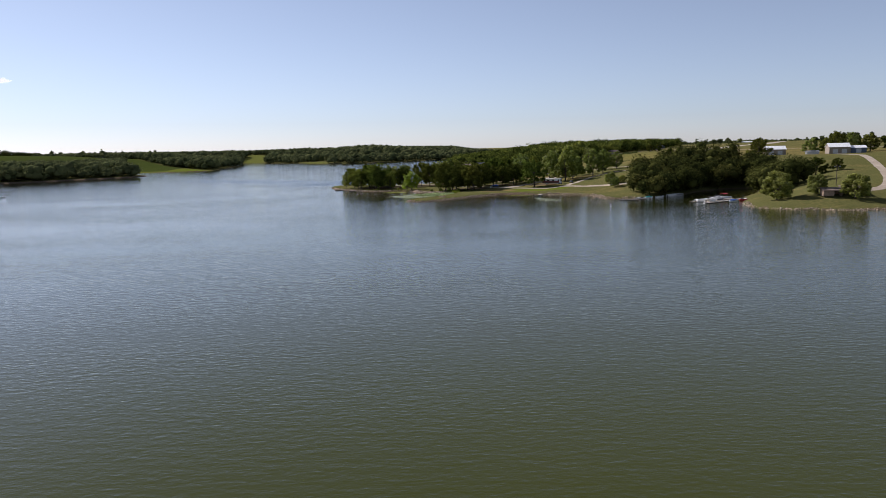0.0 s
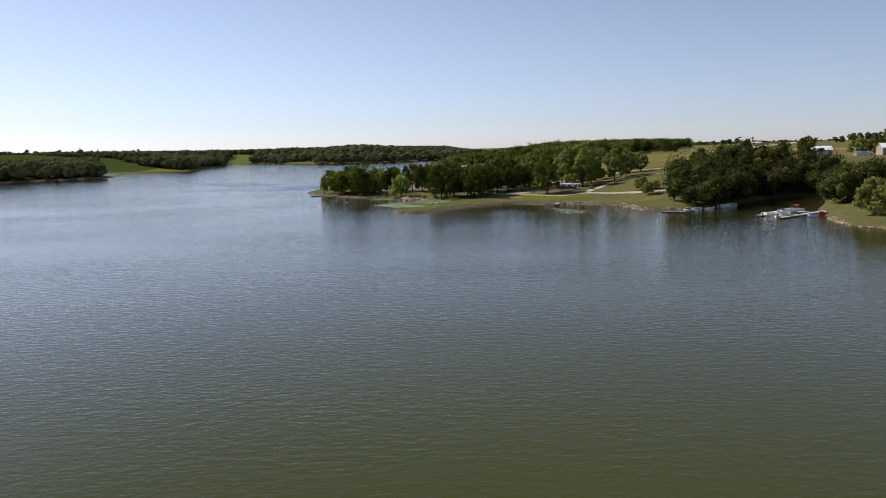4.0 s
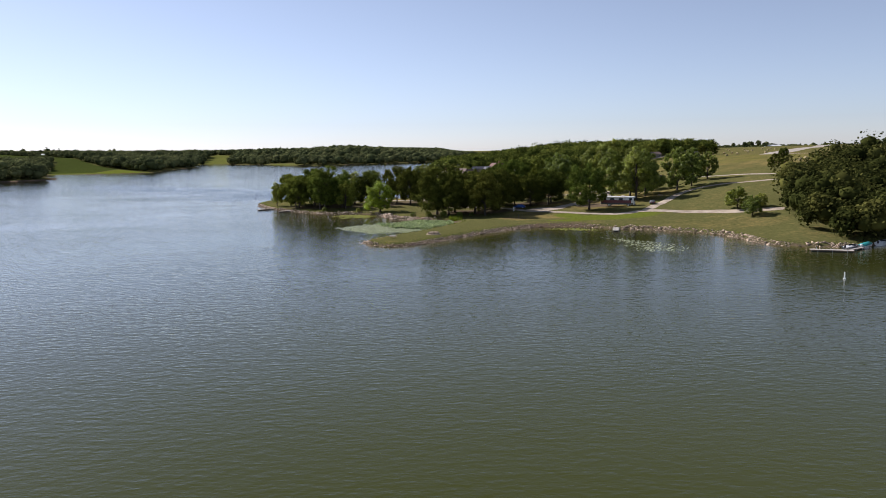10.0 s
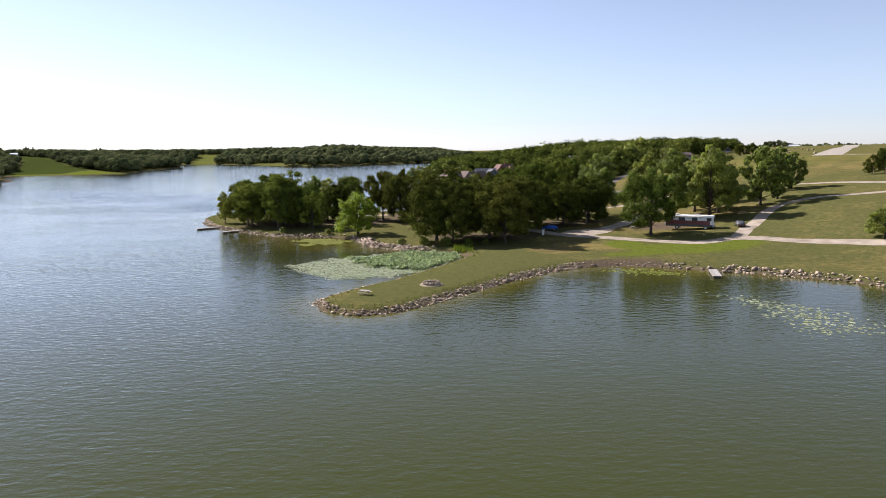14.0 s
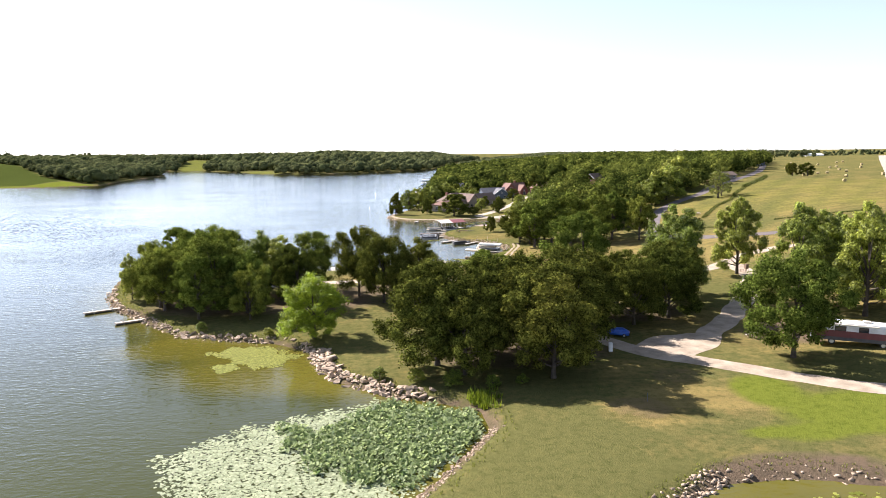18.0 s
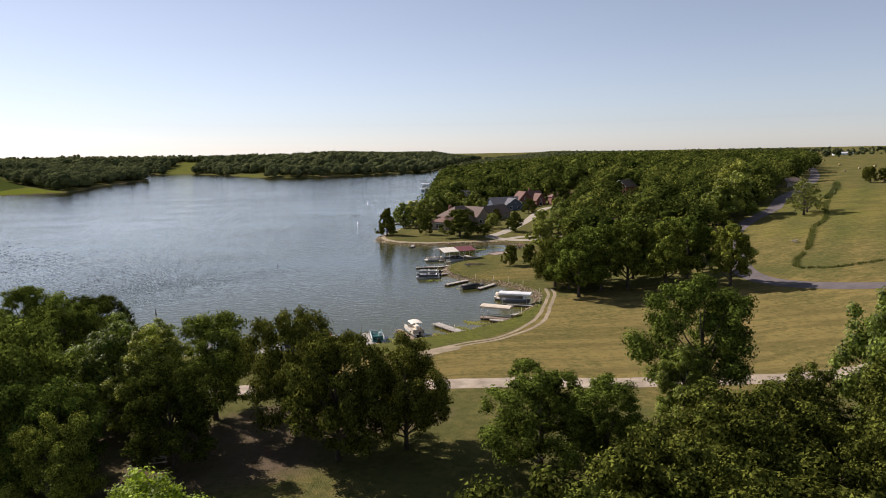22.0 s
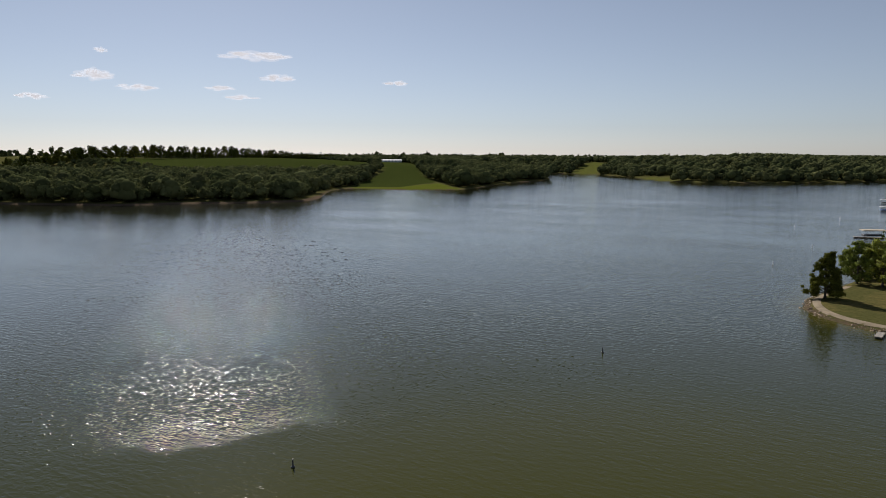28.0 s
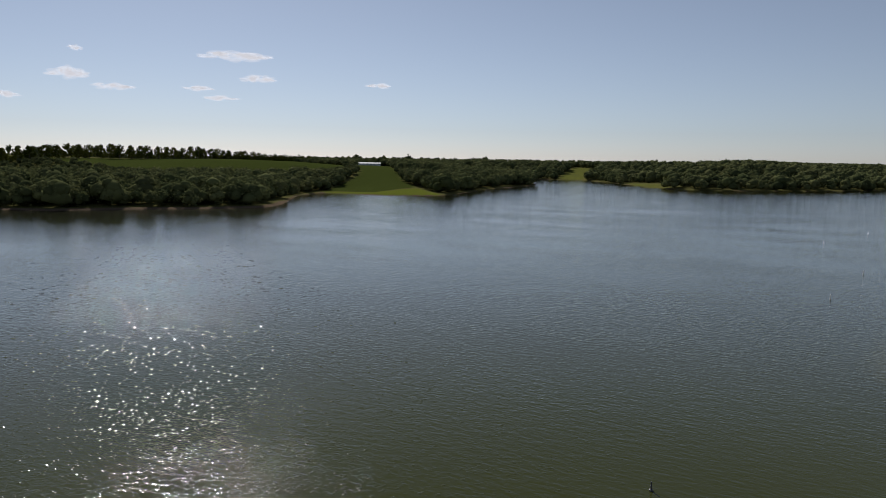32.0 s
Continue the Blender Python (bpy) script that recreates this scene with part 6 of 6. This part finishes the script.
part("cross_arm", box(2.4, 0.12, 0.14, (0, 0, 12.2)), M_BARK, pole)

# playground shelter bits by the inlet
patio = thing("patio", pose(37, 650, ground_at(37, 650), 0, 0, 40), "pale pinkish brick patio beside the inlet", "patio")
part("paving", box(7, 4, 0.12, (0, 0, 0.0), 0.02), M_PAVER, patio)
for k in range(4):
    part("edging", box(1.6, 0.25, 0.3, (-2.6 + k * 1.75, 2.1, 0.0), 0.05), M_ROCK, patio)
swing = thing("swing_bench", pose(46, 657, ground_at(46, 657), 0, 0, 60), "dark red garden swing seat by the inlet", "garden swing")
for s in (-1, 1):
    part("frame", tube([(s * 1.0, -0.8, 0), (s * 1.0, 0, 2.0), (s * 1.0, 0.8, 0)], 0.06, 6), M_MAROON, swing)
part("canopy", box(2.3, 1.5, 0.12, (0, 0, 2.0), 0.04), M_MAROON, swing)
part("seat", box(1.6, 0.6, 0.1, (0, 0, 0.5), 0.03), M_MAROON, swing)
part("backrest", box(1.6, 0.08, 0.6, (0, 0.3, 0.6), 0.03), M_MAROON, swing)

# ---- hay bales ----
bale = thing("hay_bale", Matrix(), "round straw hay bale on the mown hill", "hay bale", "hay bales")
bm = tube([(-0.75, 0, 0.75), (-0.7, 0, 0.75), (0.7, 0, 0.75), (0.75, 0, 0.75)], 0.8, 20, taper=[0.7, 0.8, 0.8, 0.7])
part("roll", bm, M_STRAW, bale, shade=False)
part("net_band", tube([(-0.3, 0, 0.75), (0.3, 0, 0.75)], 0.81, 20), M_STRAW, bale)
for x, y in ((243, 745), (259, 757), (268, 762), (327, 846), (285, 769), (224, 676), (330, 822), (362, 869), (203, 545), (190, 515), (279, 630), (224, 575), (212, 560), (250, 715), (300, 800), (315, 835), (345, 900), (275, 720), (232, 590), (380, 930), (405, 960), (290, 850), (262, 610), (240, 560), (320, 880), (350, 950)):
    copy_thing(bale, Matrix.Translation((x, y, ground_at(x, y, -0.05))) @ pose(0, 0, 0, 0, 0, rand.uniform(0, 180)) @ Matrix.Scale(1.0, 4))
for o in list(bale.children) + [bale]:
    bpy.data.objects.remove(o)

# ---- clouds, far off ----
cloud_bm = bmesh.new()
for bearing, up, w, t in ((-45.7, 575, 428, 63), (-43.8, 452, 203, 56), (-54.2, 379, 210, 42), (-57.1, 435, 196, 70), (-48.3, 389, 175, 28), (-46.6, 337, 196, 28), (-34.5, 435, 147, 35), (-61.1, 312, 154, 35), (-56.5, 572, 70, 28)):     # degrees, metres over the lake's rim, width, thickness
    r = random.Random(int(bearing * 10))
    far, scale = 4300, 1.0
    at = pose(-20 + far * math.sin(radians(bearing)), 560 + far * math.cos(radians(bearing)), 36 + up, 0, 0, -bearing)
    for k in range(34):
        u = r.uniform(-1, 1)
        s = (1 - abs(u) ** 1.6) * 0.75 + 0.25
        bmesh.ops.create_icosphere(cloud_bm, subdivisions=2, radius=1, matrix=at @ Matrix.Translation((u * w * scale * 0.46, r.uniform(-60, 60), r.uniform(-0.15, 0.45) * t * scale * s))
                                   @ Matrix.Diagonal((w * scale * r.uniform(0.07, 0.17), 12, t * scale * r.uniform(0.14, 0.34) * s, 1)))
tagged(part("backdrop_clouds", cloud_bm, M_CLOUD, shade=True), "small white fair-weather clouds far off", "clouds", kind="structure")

# ---- water plants ----
def pads(name, spots, mat, label, seed, size, lift=0.02, stand=0.0):
    """Flat floating leaves as one mass; some stand up out of the water."""
    rng = np.random.RandomState(seed)
    n = len(spots)
    s = size * rng.uniform(0.5, 1.3, n)
    up = np.where(rng.rand(n) < stand, rng.uniform(0.1, 0.5, n), rng.uniform(0, 0.03, n))
    ang = np.linspace(0.35, 6.28 - 0.35, 9)
    turn = rng.uniform(0, 6.28, n)
    tilt = rng.normal(size=(n, 2)) * (0.05 + 0.5 * (up > 0.08))[:, None]
    ca = turn[:, None] + ang[None]
    px, py = np.cos(ca) * s[:, None], np.sin(ca) * s[:, None]
    v = np.stack([spots[:, 0:1] + px, spots[:, 1:2] + py, lift + up[:, None] + px * tilt[:, 0:1] + py * tilt[:, 1:2] + 0.04 * (up > 0.08)[:, None]], -1)
    c = np.stack([spots[:, 0], spots[:, 1], lift + up], -1)[:, None]
    v = np.concatenate([c, v], 1).reshape(-1, 3)
    tri = np.array([[0, k, k + 1] for k in range(1, 9)])
    f = (tri[None] + (np.arange(n) * 10)[:, None, None]).reshape(-1, 3)
    return tagged(link_mesh(name, quick_mesh(name, v, f, mat), mat), label, "water plants", kind="stuff")


def fill(poly, count, seed, fade=2.5):
    """Random places in a polygon, thinning out to its edge."""
    rng = np.random.RandomState(seed)
    p = np.array(poly)
    lo, hi = p.min(0) - fade, p.max(0) + fade
    q = rng.uniform(lo, hi, (count * 6, 2))
    d = shore_distance(q[:, 0], q[:, 1], list(poly)) + waves(q[:, 0], q[:, 1], 5, seed) * 1.6
    keep = (rng.uniform(-fade, 0.6, len(q)) > d) & (shore_distance(q[:, 0], q[:, 1]) < -0.4)
    return q[keep][:count]


LILY = [(-27, 412), (-20, 419), (-13, 423), (-2, 428.5), (11, 423.5), (12.5, 417), (8.5, 410), (2, 400.5), (-4, 395), (-16, 393.5), (-22, 402)]
pads("lily_pads", fill(LILY, 15000, 3), M_PAD, "pale green lily pads on the cove", 5, 0.2)
pads("lotus_leaves", fill([(-9, 418), (-2, 428), (11, 423.5), (12, 417), (8, 409), (1, 402), (-9, 408), (-15, 421)], 11000, 4, 2.5), M_LOTUS, "standing green lotus leaves in the cove", 6, 0.22, 0.1, 0.8)
pads("water_weed", fill([(-33, 455), (-29, 458), (-23, 458), (-17, 452), (-20, 444.5), (-26, 448)], 5200, 7, 2.2), M_WEED, "yellow-green floating weed by the bank", 8, 0.2)
pads("water_weed", fill([(-30, 447), (-27, 448.5), (-25.5, 445.5), (-28.5, 444)], 500, 9, 0.8), M_WEED, "yellow-green floating weed by the bank", 10, 0.24)
pads("lily_pads", fill([(51, 373), (57, 368), (63, 361), (66, 350), (60, 345), (52, 344), (52, 356)], 360, 11, 3.0), M_PAD, "scattered pale lily pads off the bank", 12, 0.28)
pads("water_weed", fill([(38, 398), (48, 398), (55, 393), (53, 389), (44, 391)], 700, 13, 5.0), M_WEED, "yellow-green weed in the shallow cove", 14, 0.26)
for cx, cy, n in ((-36, 541.5, 90), (-26.5, 543, 40), (-28, 539, 30), (-14.5, 543, 50), (-5.5, 541.5, 120), (2, 543.5, 110), (10, 547, 60), (19.5, 556, 260), (16.5, 552, 110), (13, 607, 70), (19, 594.5, 40), (33, 668, 420), (40, 671, 420)):
    pads("water_weed", fill([(cx - 1.6, cy - 1), (cx + 1.6, cy - 1.2), (cx + 1.4, cy + 1), (cx - 1.2, cy + 1.1)], n, int(cx * 3 + cy) % 997, 1.2), M_WEED, "small patch of floating weed", int(cx + cy * 2) % 991, 0.2)


# ---- wavelets ----
def wavelets(name, near, far, spread, count, size, label, seed, steep=0.17):
    """Steep little crests added to carry the sun's glints, on the open lake towards the sun, each a small ridge with
    four sloping faces, in gusty bands.
    """
    rng = np.random.RandomState(seed)
    away = (near ** -2 - rng.rand(count * 4) * (near ** -2 - far ** -2)) ** -0.5
    side = rng.uniform(-1, 1, count * 4) * (spread - 22 * smooth(away, 110, 260)) * rng.uniform(0.3, 1, count * 4)
    toward, across_ = np.array([-0.766, 0.643]), np.array([0.643, 0.766])
    x, y = (np.array([[-14], [547]]) + toward[:, None] * away + across_[:, None] * side)
    gusty = waves(x * 0.5 + y * 0.4, y * 1.4 - x * 0.5, 42, seed) + 0.5 * waves(x, y, 11, seed + 1)
    keep = (gusty > rng.uniform(-0.9, 0.5, len(x))) & (shore_distance(x, y) < -6) & (smooth(away, near, near * 1.3) > rng.rand(len(x)))
    x, y, away = x[keep][:count], y[keep][:count], away[keep][:count]
    steep = steep * (0.9 + 0.1 * np.minimum(away / 100, 3))      # steeper further out, so that their faces still catch the sun
    n = len(x)
    w = size * np.clip((away / 100) ** 1.45, 1.4, 3.2) * rng.uniform(0.5, 1.3, n)
    d = w * rng.uniform(0.4, 0.8, n)
    tall = d * np.abs(np.clip(rng.normal(0, 1, n), -2.1, 2.1)) * steep + 0.004
    a = rng.normal(0.5, 0.5, n)
    u, v = np.stack([np.cos(a), np.sin(a)], -1), np.stack([-np.sin(a), np.cos(a)], -1)
    lean = rng.uniform(-0.35, 0.35, n)
    c = np.stack([x, y], -1)
    flat = [c + u * (w * p)[:, None] + v * (d * q)[:, None] for p, q in ((-0.75, -1), (0.75, -1), (0.75, 1), (-0.75, 1))]
    top = [c + u * (w * p)[:, None] + v * (d * lean)[:, None] for p in (-0.4, 0.4)]
    verts = np.stack([np.concatenate([q, np.full((n, 1), 0.002)], 1) for q in flat] + [np.concatenate([q, tall[:, None]], 1) for q in top], 1).reshape(-1, 3)
    faces = (np.array([[0, 1, 5], [0, 5, 4], [1, 2, 5], [2, 3, 4], [2, 4, 5], [3, 0, 4]])[None] + (np.arange(n) * 6)[:, None, None]).reshape(-1, 3)
    return tagged(link_mesh(name, quick_mesh(name, verts, faces, M_WAVELET), None), label, "waves", kind="stuff")


wavelets("wavelets", 56, 340, 62, 26000, 0.21, "small steep wavelets glinting on the lake", 61)


# ---- grass and bank plants ----
def tufts(name, spots, tall, mat, label, seed, blades=7):
    rng = np.random.RandomState(seed)
    n = len(spots)
    z = height(spots[:, 0], spots[:, 1])
    a = rng.uniform(0, 6.28, (n, blades))
    out, h = rng.uniform(0.05, 0.5, (n, blades)) * tall, rng.uniform(0.5, 1.1, (n, blades)) * tall
    b = np.stack([spots[:, 0:1] + rng.normal(size=(n, blades)) * tall * 0.3, spots[:, 1:2] + rng.normal(size=(n, blades)) * tall * 0.3, np.repeat(z[:, None], blades, 1)], -1)
    side = np.stack([-np.sin(a), np.cos(a), a * 0], -1) * (tall * 0.09)
    tip = b + np.stack([np.cos(a) * out, np.sin(a) * out, h], -1)
    v = np.stack([b - side, b + side, tip], 2).reshape(-1, 3)
    return tagged(link_mesh(name, quick_mesh(name, v, np.arange(len(v)).reshape(-1, 3), mat), mat), label, "grass", kind="stuff")


bank = scatter(31, (-80, 115, 345, 640), 0.9, None, (0.9, 3.2))
tufts("bank_grass", bank, 0.4, M_ASH, "long green grass along the bank", 32, 6)
# long grass and scrub along old fence lines on the hill
def fence_grass(line, seed, tall, label, gap):
    r = np.random.RandomState(seed)
    p = np.array([q[:] for q in spline(line, gap)])
    p = np.repeat(p, 3, 0)
    p = p[waves(p[:, 0], p[:, 1], 14, seed) > -0.35]
    return tufts("long_grass", p + r.normal(size=p.shape) * 0.35, tall, M_WILLOW, label, seed, 9)


fence_grass([(104, 578), (107, 584), (116, 594), (126, 609), (136, 624), (146, 635), (158, 655), (172, 676)], 41, 0.9, "scrubby fence line on the mown hill", 0.6)
fence_grass([(176, 684), (190, 702), (204, 722), (222, 750)], 42, 1.5, "scrubby fence line on the mown hill", 0.9)
fence_grass([(103, 577), (110, 571), (123, 570), (140, 566), (160, 560)], 43, 0.7, "long grass along a ditch", 0.6)
rng_reed = np.random.RandomState(4)
reed_spots = np.stack([rng_reed.normal(12.5, 1.0, 34), rng_reed.normal(425.5, 1.3, 34)], -1)
reed_spots = reed_spots[shore_distance(reed_spots[:, 0], reed_spots[:, 1]) > 0.2]
tufts("tall_weeds", reed_spots, 1.2, M_LIME, "tall green weeds on the cove bank", 33, 14)

# ---- stones of the bank ----
def stone_meshes(count, seed):
    """Broken quarry stone: hulls of a few random corners, some of them flat slabs."""
    out = []
    r = random.Random(seed)
    for k in range(count):
        bm = bmesh.new()
        flat = r.uniform(0.28, 0.45) if k % 2 else r.uniform(0.5, 0.8)
        for _ in range(9):
            p = Vector((r.uniform(-1, 1), r.uniform(-1, 1), r.uniform(-1, 1)))
            p /= max(abs(c) for c in p) * r.uniform(0.9, 1.25)
            bm.verts.new((p.x * 0.66, p.y * 0.5, p.z * 0.5 * flat))
        hull = bmesh.ops.convex_hull(bm, input=bm.verts[:])
        bmesh.ops.delete(bm, geom=[g for g in hull["geom_interior"] if isinstance(g, bmesh.types.BMVert)], context="VERTS")
        bmesh.ops.dissolve_limit(bm, angle_limit=0.2, verts=bm.verts[:], edges=bm.edges[:])
        bmesh.ops.triangulate(bm, faces=bm.faces[:])
        me = bpy.data.meshes.new("stone")
        bm.to_mesh(me)
        bm.free()
        me.materials.append(M_ROCK)
        out.append(me)
    return out


def along(points, step):
    line = spline(points, step)
    return [(p, (line[min(i + 1, len(line) - 1)] - line[max(i - 1, 0)]).normalized()) for i, p in enumerate(line)]


STONES = stone_meshes(9, 41)
stone_data = []
for me in STONES:
    v = np.array([q.co[:] for q in me.vertices])
    f = np.array([p.vertices[:] for p in me.polygons])
    stone_data.append((v, f))


def riprap(name, points, per_metre, size, label, seed, single=0, inner=(-0.9, 1.7)):
    """Stones heaped on the water's edge; the first `single` are pieces of their own, the rest one mass."""
    r = random.Random(seed)
    root = thing(name, Matrix(), label, "riprap", kind="structure")
    verts, faces, count, made = [], [], 0, 0
    for p, way in along(points, 1.0):
        side = Vector((way.y, -way.x))
        if float(shore_distance(np.array(p.x + side.x), np.array(p.y + side.y))) < 0:
            side = -side
        for _ in range(int(per_metre) + (r.random() < per_metre % 1)):
            d = r.uniform(*inner)
            if float(waves(np.array(p.x), np.array(p.y), 22, seed)) < r.uniform(-0.75, -0.05):      # gaps where the stones have sunk
                continue
            q = p + side * d + way * r.uniform(-0.5, 0.5)
            s = size * r.uniform(0.35, 1.15) * (1.5 if r.random() < 0.08 else 1.0)
            z = max(ground_at(q.x, q.y), -0.25) + s * 0.12
            m = pose(q.x, q.y, z, r.uniform(-25, 25), r.uniform(-25, 25), r.uniform(0, 360)) @ Matrix.Scale(s, 4)
            if made < single:
                link_mesh("stone", r.choice(STONES), None, root, matrix=m)
                made += 1
            else:
                v, f = stone_data[r.randrange(len(stone_data))]
                verts.append(v @ np.array(m.to_3x3()).T + np.array(m.translation))
                faces.append(f + count)
                count += len(v)
    if verts:
        rest = link_mesh("stone_rubble", quick_mesh("stone_rubble", np.concatenate(verts), np.concatenate(faces), M_ROCK_MASS), None, root)
        rest["kind"] = "stuff"


M_ROCK_MASS = M_ROCK.copy()
nodes_, links_ = M_ROCK_MASS.node_tree.nodes, M_ROCK_MASS.node_tree.links
geo_ = nodes_.new("ShaderNodeNewGeometry")
for n_ in list(nodes_):
    if n_.bl_idname == "ShaderNodeObjectInfo":
        for l_ in list(n_.outputs["Random"].links):
            links_.new(geo_.outputs["Random Per Island"], l_.to_socket)
tip_line = [(20, 389), (11, 379), (3, 370), (-3, 364), (-9, 363), (-14, 367), (-16, 373), (-13, 378), (-9, 384)]
riprap("riprap", tip_line, 13, 0.48, "grey and tan riprap stones round the point", 1, 300)
riprap("riprap", [(-9, 384), (-4, 389), (2, 398), (8, 408), (13, 417)], 14, 0.32, "pale riprap stones on the cove side", 2, 60, (-0.5, 1.3))
riprap("riprap", [(20, 389), (28, 396), (35, 401)], 13, 0.55, "grey riprap stones on the south bank", 3, inner=(-1.0, 2.0))
riprap("riprap", [(35, 401), (43, 402), (53, 399)], 2.5, 0.5, "scattered pale stones on the mud of the cove", 11)
riprap("riprap", [(53, 399), (60, 393), (66, 391), (72, 386), (79, 380), (85, 371), (86, 358), (88, 351), (95, 347), (105, 345)], 9, 0.70, "tan riprap stones round the shallow cove", 4, inner=(-1.0, 2.3))
riprap("riprap", [(5, 428), (-1, 431), (-9, 438), (-13, 447), (-14, 453)], 11, 1.0, "large pale slabs on the cove bank", 5, 200, (-0.8, 2.4))
riprap("riprap", [(-14, 453), (-22, 460), (-32, 463), (-42, 467), (-49, 475), (-57, 484), (-64, 492), (-70, 503), (-74, 514)], 6, 0.75, "grey riprap slabs below the oaks", 6, 200)
riprap("riprap", [(-50, 545), (-41, 537), (-33, 536), (-24, 536), (-16, 537), (-8, 539), (1, 541), (8, 544), (16, 548), (26, 556), (33, 567)], 3, 0.35, "small grey stones along the bay", 7)
riprap("riprap", [(33, 567), (37, 577), (36, 588), (31, 597), (24, 603), (19, 610), (16, 618), (17, 628)], 20, 0.36, "tan riprap stones on the bay bank", 8, 100, (-0.6, 1.9))
riprap("riprap", [(51, 672), (48, 679), (41, 682), (31, 683), (20, 682), (7, 684), (-3, 692), (-8, 702), (-8, 714), (-5, 725), (-1, 738)], 5, 0.5, "pale riprap stones below the gravel path", 9)
riprap("riprap", [(171, 261), (157, 262), (147, 268), (137, 274), (131, 286), (137, 305)], 5, 0.7, "tan riprap stones on the marina point", 10)
